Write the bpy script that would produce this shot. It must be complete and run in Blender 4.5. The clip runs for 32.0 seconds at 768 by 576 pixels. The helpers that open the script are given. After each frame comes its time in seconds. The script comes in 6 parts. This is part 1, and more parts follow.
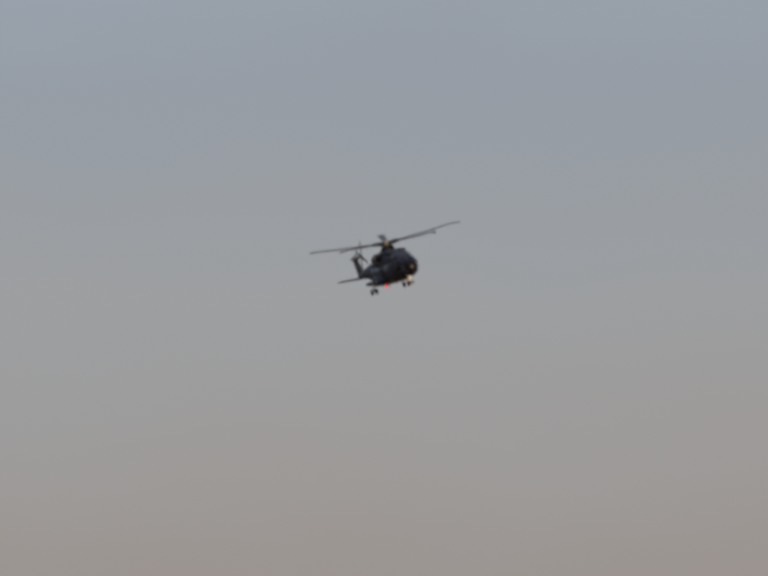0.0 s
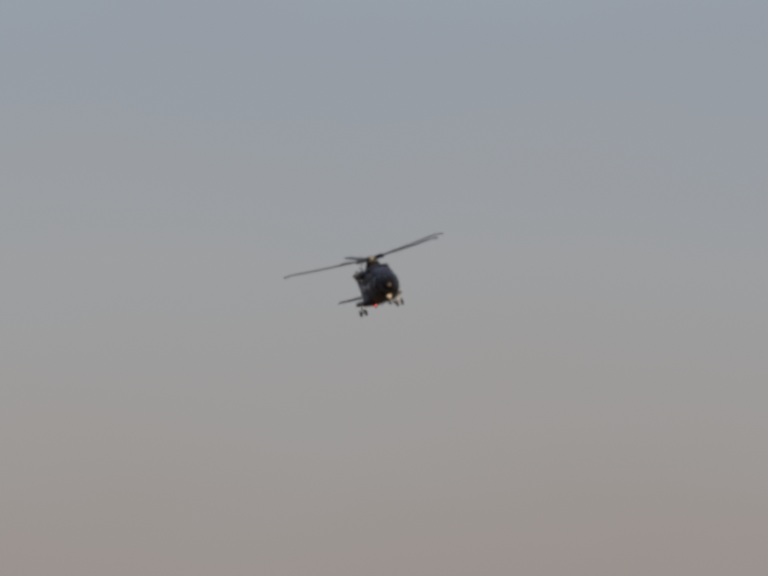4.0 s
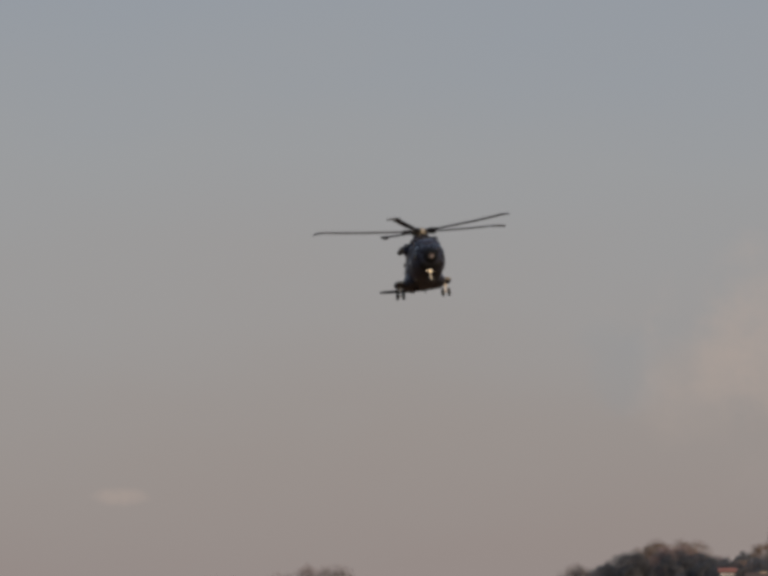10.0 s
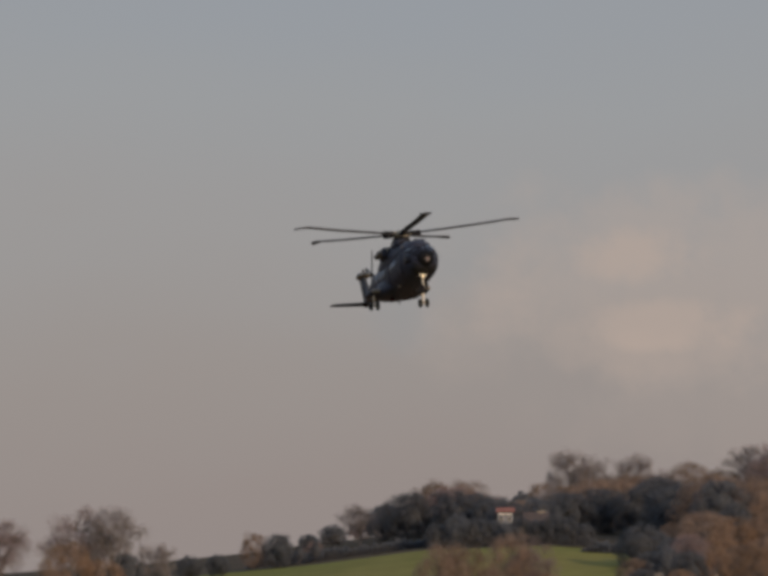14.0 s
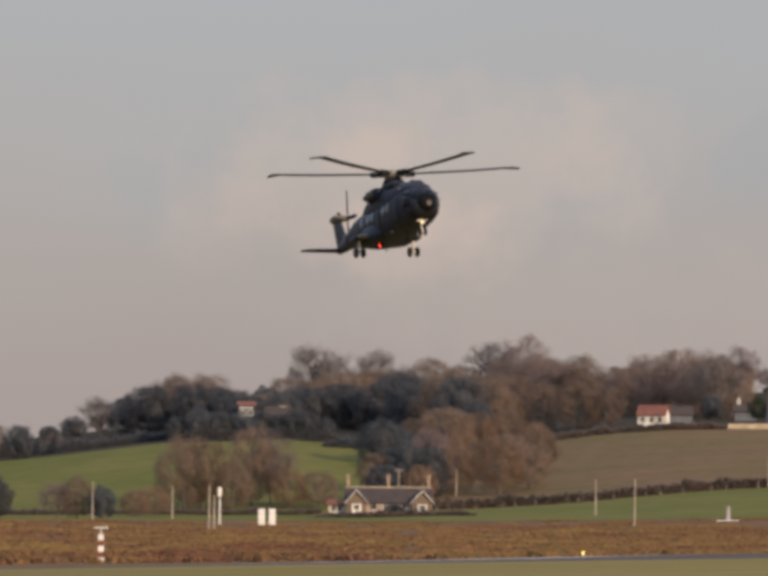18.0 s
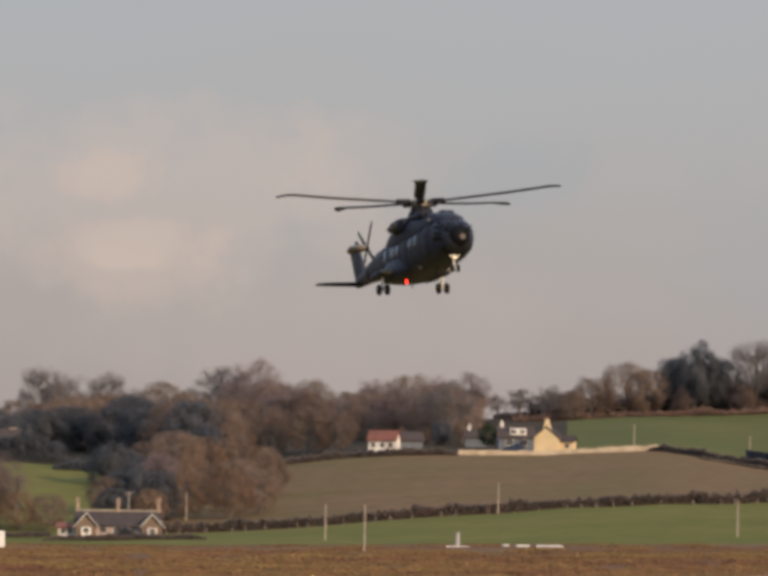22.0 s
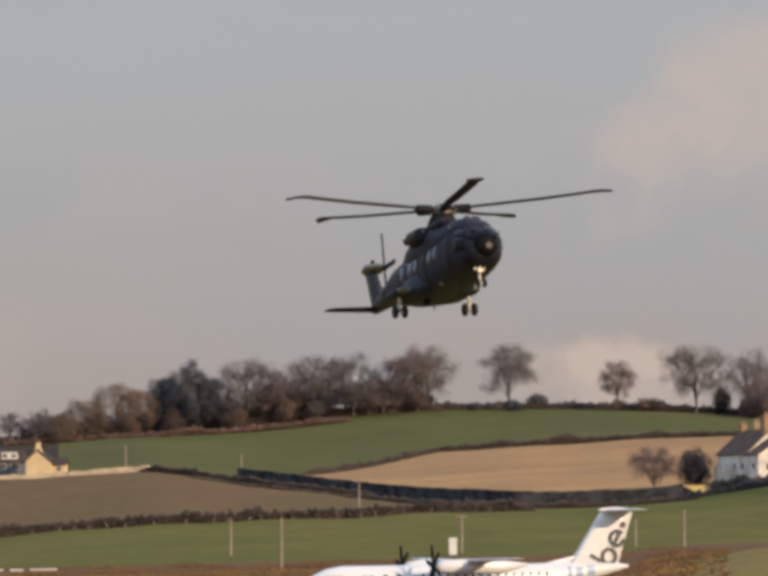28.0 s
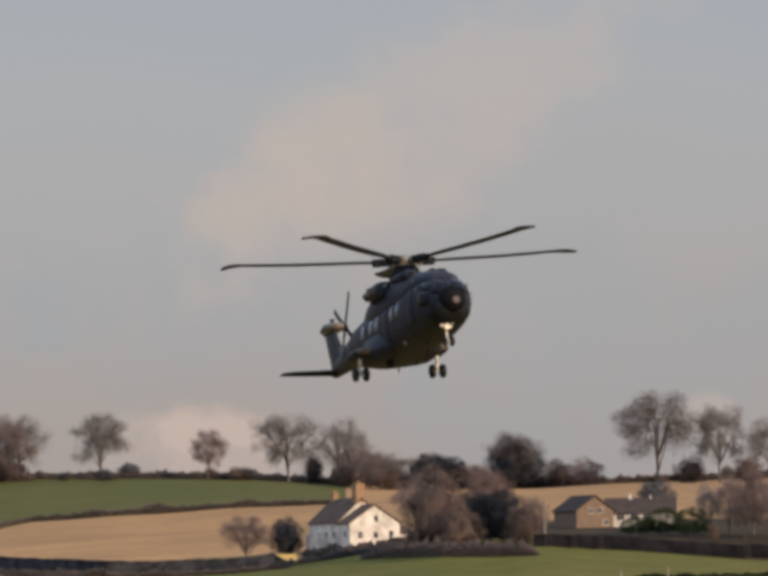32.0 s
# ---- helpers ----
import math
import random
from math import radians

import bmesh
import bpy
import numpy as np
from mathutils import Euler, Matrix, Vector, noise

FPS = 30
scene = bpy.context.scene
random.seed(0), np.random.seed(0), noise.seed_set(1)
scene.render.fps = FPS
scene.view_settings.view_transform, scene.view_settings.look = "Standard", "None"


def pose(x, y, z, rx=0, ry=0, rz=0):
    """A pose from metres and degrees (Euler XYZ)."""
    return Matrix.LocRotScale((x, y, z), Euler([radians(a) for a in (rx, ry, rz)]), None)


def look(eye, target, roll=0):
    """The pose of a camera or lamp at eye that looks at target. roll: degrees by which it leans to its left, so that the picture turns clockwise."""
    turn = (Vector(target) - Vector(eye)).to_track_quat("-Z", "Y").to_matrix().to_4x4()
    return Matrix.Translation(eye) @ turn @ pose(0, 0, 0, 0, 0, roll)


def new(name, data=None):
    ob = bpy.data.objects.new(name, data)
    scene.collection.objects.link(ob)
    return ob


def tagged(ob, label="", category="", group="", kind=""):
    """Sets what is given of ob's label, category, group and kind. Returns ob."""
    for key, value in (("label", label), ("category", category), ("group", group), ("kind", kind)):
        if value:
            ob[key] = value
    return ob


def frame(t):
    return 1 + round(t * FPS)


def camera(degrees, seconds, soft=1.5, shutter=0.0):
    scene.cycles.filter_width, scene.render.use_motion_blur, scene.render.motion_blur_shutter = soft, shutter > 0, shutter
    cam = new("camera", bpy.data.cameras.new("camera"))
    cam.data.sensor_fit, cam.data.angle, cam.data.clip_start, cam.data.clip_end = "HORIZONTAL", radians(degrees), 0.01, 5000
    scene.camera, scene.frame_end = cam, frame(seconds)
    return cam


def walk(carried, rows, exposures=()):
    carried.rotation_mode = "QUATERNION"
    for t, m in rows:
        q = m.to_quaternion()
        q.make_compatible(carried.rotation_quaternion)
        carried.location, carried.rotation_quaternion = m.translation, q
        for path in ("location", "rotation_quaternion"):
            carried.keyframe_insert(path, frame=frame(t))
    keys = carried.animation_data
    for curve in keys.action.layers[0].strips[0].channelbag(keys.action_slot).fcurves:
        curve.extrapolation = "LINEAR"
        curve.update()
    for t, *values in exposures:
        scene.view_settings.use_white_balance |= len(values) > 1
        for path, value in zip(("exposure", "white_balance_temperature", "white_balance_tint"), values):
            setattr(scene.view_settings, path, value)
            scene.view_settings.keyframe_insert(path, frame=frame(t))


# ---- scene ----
CLIP = 32.0
EYE = (0.0, 0.0, 8.0)


def aim(bearing, tilt, lean):
    """The camera's pose at its stand: bearing to the left of +y, tilt upwards, lean to the left."""
    return (Matrix.Translation(EYE) @ Matrix.Rotation(radians(bearing), 4, "Z")
            @ Matrix.Rotation(radians(90 + tilt), 4, "X") @ Matrix.Rotation(radians(lean), 4, "Z"))


# seconds, bearing, tilt and lean of the camera in degrees
CAMERA_ROWS = [
    (0.0, 10.305, 5.264, 0.000),
    (0.5, 10.209, 5.202, 0.000),
    (1.0, 9.534, 5.196, 0.000),
    (1.5, 9.342, 5.271, 0.000),
    (2.0, 8.979, 5.291, 0.000),
    (2.5, 8.754, 5.157, 0.000),
    (3.0, 8.265, 4.992, 0.000),
    (3.5, 8.145, 4.891, 0.000),
    (5.5, 7.519, 4.864, 0.000),
    (6.0, 7.369, 4.598, 0.000),
    (6.5, 7.065, 4.563, 0.000),
    (7.0, 6.941, 4.575, 0.000),
    (7.5, 6.705, 4.522, 0.000),
    (8.0, 6.508, 4.461, 0.000),
    (8.5, 6.154, 4.406, 0.000),
    (9.0, 5.794, 4.071, 0.000),
    (9.5, 5.558, 3.891, 0.000),
    (10.0, 5.475, 3.758, 0.002),
    (10.5, 5.066, 3.708, 0.120),
    (11.0, 4.756, 3.668, -0.132),
    (11.5, 4.470, 3.636, -0.096),
    (12.0, 4.144, 3.339, -0.112),
    (12.5, 3.831, 3.062, -0.051),
    (13.0, 3.576, 3.023, -0.043),
    (13.5, 3.408, 3.133, -0.083),
    (15.5, 2.069, 2.959, -0.443),
    (16.0, 1.763, 2.491, -0.289),
    (16.5, 1.511, 2.178, 0.018),
    (17.0, 0.986, 2.167, 0.094),
    (17.5, 0.677, 2.169, 0.214),
    (18.0, 0.477, 2.032, 0.436),
    (18.5, 0.221, 2.010, 0.381),
    (19.0, 0.000, 2.259, 0.398),
    (19.5, -0.393, 2.217, 0.409),
    (20.0, -1.266, 2.128, 0.422),
    (20.5, -1.222, 2.306, 0.577),
    (21.0, -1.545, 1.847, 0.859),
    (21.5, -1.902, 1.951, 0.923),
    (22.0, -2.317, 2.317, 0.881),
    (22.5, -2.667, 2.390, 0.787),
    (23.0, -3.124, 2.428, 0.724),
    (23.5, -3.750, 2.466, 0.659),
    (24.0, -4.237, 2.482, 0.581),
    (24.5, -4.793, 2.297, 0.369),
    (25.0, -5.578, 2.102, 0.298),
    (25.5, -5.751, 2.197, 0.257),
    (27.5, -7.198, 2.503, -0.604),
    (28.0, -7.661, 2.545, -0.690),
    (28.5, -8.269, 2.623, -0.722),
    (29.0, -8.791, 2.918, -0.740),
    (29.5, -9.193, 3.004, -0.735),
    (30.0, -9.712, 3.081, -0.845),
    (30.5, -10.190, 3.072, -0.929),
    (31.0, -10.858, 3.125, -0.945),
    (31.5, -11.224, 3.153, -0.964),
    (32.0, -11.935, 3.205, -0.989),
]

cam = camera(8.0, CLIP, soft=4.3)
walk(cam, [(t, aim(b, p, r)) for t, b, p, r in CAMERA_ROWS],
     exposures=[(0.0, -0.38), (7.0, -0.38), (9.0, -0.41), (13.0, -0.42), (16.0, -0.42), (16.6, -0.2), (17.0, -0.05), (20.0, 0.0), (25.0, -0.02), (28.0, -0.05), (32.0, -0.07)])

# ---- world, sun ----
SUN_TO = Vector((0.64, -0.77, 0.33)).normalized()
SUN_UP = math.asin(SUN_TO.z)


def make_world():
    world = bpy.data.worlds.new("sky")
    scene.world = world
    world.use_nodes = True
    nt = world.node_tree
    nt.nodes.clear()
    N = lambda kind: nt.nodes.new(kind)
    L = nt.links.new

    def math_node(op, a, b=None, c=None):
        n = N("ShaderNodeMath")
        n.operation = op
        for k, v in enumerate((a, b, c)):
            if v is None:
                continue
            if isinstance(v, (int, float)):
                n.inputs[k].default_value = v
            else:
                L(v, n.inputs[k])
        return n.outputs[0]

    sky = N("ShaderNodeTexSky")
    sky.sky_type = "NISHITA"
    sky.sun_disc = False
    sky.sun_elevation = SUN_UP
    sky.sun_rotation = math.atan2(SUN_TO.x, SUN_TO.y)
    sky.air_density, sky.dust_density, sky.ozone_density = 1.0, 2.0, 1.0
    clear = N("ShaderNodeBackground")
    clear.inputs["Strength"].default_value = 0.07
    L(sky.outputs[0], clear.inputs["Color"])

    tc = N("ShaderNodeTexCoord")
    sep = N("ShaderNodeSeparateXYZ")
    L(tc.outputs["Generated"], sep.inputs[0])
    # thin high haze: warm and dusty low down, blue-grey above
    ramp = N("ShaderNodeValToRGB")
    e = ramp.color_ramp.elements
    stops = ((0.0, (0.320, 0.272, 0.260)), (0.012, (0.320, 0.272, 0.260)), (0.035, (0.326, 0.288, 0.278)), (0.062, (0.334, 0.316, 0.318)),
             (0.09, (0.330, 0.331, 0.345)), (0.13, (0.30, 0.325, 0.37)), (0.35, (0.50, 0.60, 0.77)), (1.0, (0.52, 0.69, 0.96)))
    while len(e) < len(stops):
        e.new(0.5)
    for k, (p, c) in enumerate(stops):
        e[k].position, e[k].color = p, (*c, 1)
    # uneven layers bend the bands of the haze
    mapping = N("ShaderNodeMapping")
    mapping.inputs["Scale"].default_value = (9.0, 9.0, 22.0)
    L(tc.outputs["Generated"], mapping.inputs[0])
    layers = N("ShaderNodeTexNoise")
    layers.inputs["Scale"].default_value = 1.6
    layers.inputs["Detail"].default_value = 4.0
    layers.inputs["Roughness"].default_value = 0.45
    L(mapping.outputs[0], layers.inputs["Vector"])
    wob = math_node("MULTIPLY_ADD", layers.outputs["Fac"], 0.036, -0.018)
    L(math_node("ADD", sep.outputs["Z"], wob), ramp.inputs[0])

    # soft cumulus banks, by bearing (u) and height (v) of the sky, with ragged rims
    rag = N("ShaderNodeTexNoise")
    rag.inputs["Scale"].default_value = 60.0
    rag.inputs["Detail"].default_value = 6.0
    rag.inputs["Roughness"].default_value = 0.58
    L(tc.outputs["Generated"], rag.inputs["Vector"])
    u0 = math_node("DIVIDE", sep.outputs["X"], math_node("MAXIMUM", sep.outputs["Y"], 0.05))
    v0 = math_node("DIVIDE", sep.outputs["Z"], math_node("MAXIMUM", sep.outputs["Y"], 0.05))
    ahead = math_node("GREATER_THAN", sep.outputs["Y"], 0.3)
    colour = ramp.outputs[0]
    for banks, tint in ((GAPS, (0.288, 0.300, 0.322)), (CLOUDS, (0.462, 0.370, 0.327))):
        total = None
        for bearing, rise, wide, high, slope, much in banks:
            a = math_node("SUBTRACT", u0, -math.tan(radians(bearing)))
            b = math_node("SUBTRACT", v0, math.tan(radians(rise)))
            c, s = math.cos(radians(slope)), math.sin(radians(slope))
            du = math_node("MULTIPLY", math_node("ADD", math_node("MULTIPLY", a, c), math_node("MULTIPLY", b, s)), 1 / math.tan(radians(wide)))
            dv = math_node("MULTIPLY", math_node("SUBTRACT", math_node("MULTIPLY", b, c), math_node("MULTIPLY", a, s)), 1 / math.tan(radians(high)))
            rr = math_node("ADD", math_node("MULTIPLY", du, du), math_node("MULTIPLY", dv, dv))
            rr = math_node("ADD", rr, math_node("MULTIPLY_ADD", rag.outputs["Fac"], 3.4, -1.7))
            soft = N("ShaderNodeMapRange")
            soft.interpolation_type = "SMOOTHSTEP"
            soft.inputs["From Min"].default_value, soft.inputs["From Max"].default_value = 1.4, 0.0
            L(rr, soft.inputs["Value"])
            blob = math_node("MULTIPLY", soft.outputs[0], much)
            total = blob if total is None else math_node("ADD", total, blob)
        total = math_node("MULTIPLY", math_node("MINIMUM", total, 1.0), ahead)
        mix = N("ShaderNodeMix")
        mix.data_type = "RGBA"
        L(total, mix.inputs["Factor"])
        L(colour, mix.inputs["A"])
        mix.inputs["B"].default_value = (*tint, 1)
        colour = mix.outputs["Result"]
    veil = N("ShaderNodeBackground")
    veil.inputs["Strength"].default_value = 1.40
    L(colour, veil.inputs["Color"])
    both = N("ShaderNodeMixShader")
    both.inputs[0].default_value = 0.85
    L(clear.outputs[0], both.inputs[1])
    L(veil.outputs[0], both.inputs[2])
    out = N("ShaderNodeOutputWorld")
    L(both.outputs[0], out.inputs[0])


# bearing, rise, half width, half height, slope (degrees), density
GAPS = ((3.0, 2.95, 0.45, 0.5, 60, 0.32), (-3.6, 3.4, 1.0, 0.5, 20, 0.5), (2.4, 3.3, 0.6, 0.3, 20, 0.4), (-14.6, 2.4, 3.2, 1.5, 0, 0.5), (-7.0, 2.5, 1.8, 1.5, 0, 0.35), (-10.0, 3.0, 2.6, 1.0, 0, 0.45))
CLOUDS = ((8.2, 1.6, 0.3, 0.12, 0, 0.5), (0.2, 3.2, 2.5, 1.05, 0, 0.42), (0.55, 3.45, 0.75, 0.30, 0, 0.45), (0.15, 2.75, 0.9, 0.26, 0, 0.42), (-1.9, 3.6, 0.9, 0.6, 0, 0.25), (2.2, 2.9, 0.7, 0.8, 0, 0.2),
          (-10.0, 1.5, 1.1, 0.55, 0, 0.7), (-10.05, 1.8, 0.65, 0.3, 0, 0.9), (-12.3, 5.05, 3.0, 0.95, 31, 0.42), (-11.2, 4.4, 1.4, 0.7, 25, 0.22), (-15.35, 1.85, 0.35, 0.25, 0, 0.45), (-1.5, 1.9, 3.0, 0.8, 0, 0.15))
make_world()

sun = new("sun", bpy.data.lights.new("sun", "SUN"))
sun.data.energy, sun.data.angle, sun.data.color = 4.1, radians(0.6), (1.0, 0.745, 0.50)
sun.matrix_world = look((0, 0, 300), Vector((0, 0, 300)) - SUN_TO)


# ---- materials ----
def paint(name, colour, rough=0.6, metal=0.0, vary=0.15, scale=2.0, fine=20.0, bump=0.0, second=None, spot=0.5, by_object=0.0, space="Object", thin=0.0, gloss=0.5, streak=0.0, lie=0.0):
    """A surface with two scales of mottling between colour and second, and a fine relief."""
    m = bpy.data.materials.new(name)
    m.use_nodes = True
    nt = m.node_tree
    b = nt.nodes["Principled BSDF"]
    b.inputs["Roughness"].default_value = rough
    b.inputs["Metallic"].default_value = metal
    b.inputs["Specular IOR Level"].default_value = gloss
    tc = nt.nodes.new("ShaderNodeTexCoord")
    if space == "World":
        src = nt.nodes.new("ShaderNodeNewGeometry").outputs["Position"]
    else:
        src = tc.outputs["Object"]
    big, small = nt.nodes.new("ShaderNodeTexNoise"), nt.nodes.new("ShaderNodeTexNoise")
    for n, s in ((big, scale), (small, fine)):
        n.inputs["Scale"].default_value = s
        n.inputs["Detail"].default_value = 5.0
        nt.links.new(src, n.inputs["Vector"])
    second = second or tuple(c * (1 - vary * 1.6) for c in colour)
    mix = nt.nodes.new("ShaderNodeMix")
    mix.data_type = "RGBA"
    mix.inputs["A"].default_value, mix.inputs["B"].default_value = (*colour, 1), (*second, 1)
    ramp = nt.nodes.new("ShaderNodeMapRange")
    ramp.inputs["From Min"].default_value, ramp.inputs["From Max"].default_value = spot - 0.14, spot + 0.14
    nt.links.new(big.outputs["Fac"], ramp.inputs["Value"])
    nt.links.new(ramp.outputs[0], mix.inputs["Factor"])
    val = nt.nodes.new("ShaderNodeHueSaturation")
    add = nt.nodes.new("ShaderNodeMath")
    add.operation = "MULTIPLY_ADD"
    add.inputs[1].default_value, add.inputs[2].default_value = 2 * vary, 1 - vary
    nt.links.new(small.outputs["Fac"], add.inputs[0])
    value = add.outputs[0]
    if streak:
        # long drawn lines of growth and tillage
        rows_map, drawn = nt.nodes.new("ShaderNodeMapping"), nt.nodes.new("ShaderNodeTexNoise")
        rows_map.inputs["Rotation"].default_value = (0, 0, radians(lie))
        rows_map.inputs["Scale"].default_value = (0.012, 0.16, 0.01)
        drawn.inputs["Scale"].default_value, drawn.inputs["Detail"].default_value = 1.0, 6.0
        nt.links.new(src, rows_map.inputs[0])
        nt.links.new(rows_map.outputs[0], drawn.inputs["Vector"])
        lines = nt.nodes.new("ShaderNodeMath")
        lines.operation = "MULTIPLY_ADD"
        lines.inputs[1].default_value, lines.inputs[2].default_value = 2 * streak, -streak
        nt.links.new(drawn.outputs["Fac"], lines.inputs[0])
        both = nt.nodes.new("ShaderNodeMath")
        nt.links.new(value, both.inputs[0])
        nt.links.new(lines.outputs[0], both.inputs[1])
        value = both.outputs[0]
    if by_object:
        info = nt.nodes.new("ShaderNodeObjectInfo")
        m2 = nt.nodes.new("ShaderNodeMath")
        m2.operation = "MULTIPLY_ADD"
        m2.inputs[1].default_value, m2.inputs[2].default_value = 2 * by_object, 1 - by_object
        nt.links.new(info.outputs["Random"], m2.inputs[0])
        m3 = nt.nodes.new("ShaderNodeMath")
        m3.operation = "MULTIPLY"
        nt.links.new(value, m3.inputs[0])
        nt.links.new(m2.outputs[0], m3.inputs[1])
        value = m3.outputs[0]
    nt.links.new(value, val.inputs["Value"])
    nt.links.new(mix.outputs["Result"], val.inputs["Color"])
    nt.links.new(val.outputs[0], b.inputs["Base Color"])
    if thin:
        # leaves and twigs let part of the light through
        mats = [nt.nodes.new(k) for k in ("ShaderNodeBsdfDiffuse", "ShaderNodeBsdfTranslucent", "ShaderNodeMixShader")]
        mats[2].inputs[0].default_value = thin
        for k in (0, 1):
            nt.links.new(val.outputs[0], mats[k].inputs["Color"])
            nt.links.new(mats[k].outputs[0], mats[2].inputs[1 + k])
        nt.links.new(mats[2].outputs[0], nt.nodes["Material Output"].inputs["Surface"])
    if bump:
        bp = nt.nodes.new("ShaderNodeBump")
        bp.inputs["Strength"].default_value = bump
        bp.inputs["Distance"].default_value = 0.03
        nt.links.new(small.outputs["Fac"], bp.inputs["Height"])
        nt.links.new(bp.outputs[0], b.inputs["Normal"])
    return m


def glow(name, colour, strength):
    m = bpy.data.materials.new(name)
    m.use_nodes = True
    b = m.node_tree.nodes["Principled BSDF"]
    b.inputs["Base Color"].default_value = (*colour, 1)
    b.inputs["Emission Color"].default_value = (*colour, 1)
    b.inputs["Emission Strength"].default_value = strength
    return m


# ground covers
AIRFIELD_GRASS = paint("airfield_grass", (0.195, 0.148, 0.042), 0.95, vary=0.25, scale=0.05, fine=0.6, second=(0.22, 0.155, 0.06), space="World", gloss=0.04, streak=0.4, lie=3)
ASPHALT = paint("asphalt", (0.092, 0.072, 0.062), 0.9, vary=0.15, scale=0.08, fine=1.5, second=(0.105, 0.083, 0.072), space="World", gloss=0.04)
SCRUB = paint("scrub", (0.145, 0.076, 0.045), 0.95, vary=0.4, scale=0.035, fine=0.3, second=(0.165, 0.098, 0.048), space="World", gloss=0.04)
HILL_PASTURE = paint("hill_pasture", (0.096, 0.095, 0.032), 0.95, vary=0.24, scale=0.02, fine=0.2, second=(0.116, 0.104, 0.037), space="World", gloss=0.04, streak=0.16, lie=6)
PASTURE = paint("pasture", (0.112, 0.109, 0.028), 0.95, vary=0.28, scale=0.02, fine=0.2, second=(0.148, 0.125, 0.037), space="World", gloss=0.04, streak=0.16, lie=6)
PLOUGH = paint("old_pasture", (0.168, 0.100, 0.053), 0.95, streak=0.16, lie=38, vary=0.3, scale=0.03, fine=0.3, second=(0.140, 0.098, 0.044), space="World", gloss=0.04)
STUBBLE = paint("stubble", (0.40, 0.228, 0.106), 0.95, streak=0.22, lie=10, vary=0.25, scale=0.025, fine=0.3, second=(0.33, 0.19, 0.092), space="World", gloss=0.04)
# floor of the wood; also painted as shade round the stone house
WOOD_FLOOR_AND_SHADE = paint("wood_floor_and_shade", (0.045, 0.036, 0.026), 0.95, vary=0.25, scale=0.05, fine=0.6, second=(0.065, 0.046, 0.028), space="World", gloss=0.04)
DEAD_GRASS = paint("dead_grass", (0.26, 0.205, 0.15), 0.95, vary=0.3, scale=0.2, fine=1.5, thin=0.4, space="World", gloss=0.04)
BRACKEN = paint("bracken", (0.33, 0.205, 0.15), 0.95, vary=0.25, scale=0.1, fine=0.8, thin=0.4, space="World", gloss=0.04)
# plants
BARK = paint("bark", (0.15, 0.125, 0.11), 0.9, vary=0.25, scale=0.8, fine=6.0, by_object=0.2)
TWIGS_GREY = paint("grey_twigs", (0.285, 0.243, 0.225), 0.9, vary=0.2, scale=0.3, fine=2.0, thin=0.42, by_object=0.25)
TWIGS_RED = paint("red_brown_twigs", (0.28, 0.20, 0.182), 0.9, vary=0.2, scale=0.3, fine=2.0, thin=0.42, by_object=0.25)
LEAF_BROWN = paint("brown_leaves", (0.25, 0.172, 0.125), 0.9, vary=0.3, scale=0.25, fine=1.5, second=(0.205, 0.15, 0.118), thin=0.42, by_object=0.25)
LEAF_ORANGE = paint("orange_leaves", (0.27, 0.17, 0.108), 0.9, vary=0.3, scale=0.25, fine=1.5, second=(0.22, 0.155, 0.112), thin=0.42, by_object=0.2)
# dark needles, lightened and blued to carry the distance haze in their colour
LEAF_DARK_HAZED = paint("hazed_dark_needles", (0.100, 0.105, 0.116), 0.9, vary=0.3, scale=0.3, fine=2.0, second=(0.12, 0.114, 0.112), thin=0.42, by_object=0.2)
LEAF_GREEN = paint("evergreen_leaves", (0.055, 0.072, 0.036), 0.85, vary=0.3, scale=0.3, fine=2.0, thin=0.42, by_object=0.2)
LEAF_YEW = paint("yew_needles", (0.042, 0.046, 0.056), 0.9, vary=0.3, scale=0.3, fine=2.0, second=(0.058, 0.055, 0.058), thin=0.35, by_object=0.2)
LEAF_SHRUB = paint("russet_thicket", (0.18, 0.128, 0.11), 0.9, vary=0.3, scale=0.3, fine=2.0, second=(0.145, 0.112, 0.10), thin=0.4, by_object=0.25)
HEDGE = paint("hedge_twigs", (0.185, 0.14, 0.118), 0.95, vary=0.3, scale=0.15, fine=1.2, second=(0.14, 0.115, 0.098), thin=0.4, space="World")
BRAMBLE = paint("bramble_canes", (0.225, 0.170, 0.152), 0.95, vary=0.3, scale=0.2, fine=1.5, second=(0.165, 0.132, 0.122), thin=0.45, space="World")
# helicopter
HULL = paint("dark_green_grey_paint", (0.023, 0.025, 0.038), 0.5, vary=0.45, scale=1.6, fine=5.0, second=(0.031, 0.033, 0.047), gloss=0.10)
# hull grey lightened to carry the sky light on fin and boom
HULL_SKYLIT = paint("skylit_grey_paint", (0.052, 0.055, 0.064), 0.5, vary=0.25, scale=1.3, fine=6.0, gloss=0.15)
EXHAUST = paint("burnt_steel", (0.13, 0.105, 0.085), 0.55, 0.5, vary=0.3, scale=3.0, fine=15.0)
NOSE_BLACK = paint("matt_black", (0.006, 0.006, 0.007), 0.6, vary=0.2, scale=2.0, fine=14.0, gloss=0.1)
HULL_DARK = paint("sooty_paint", (0.025, 0.025, 0.028), 0.7, vary=0.2, scale=2.0, fine=14.0, gloss=0.08)
BLADE = paint("blade_paint", (0.028, 0.026, 0.026), 0.6, vary=0.12, scale=1.2, fine=9.0)
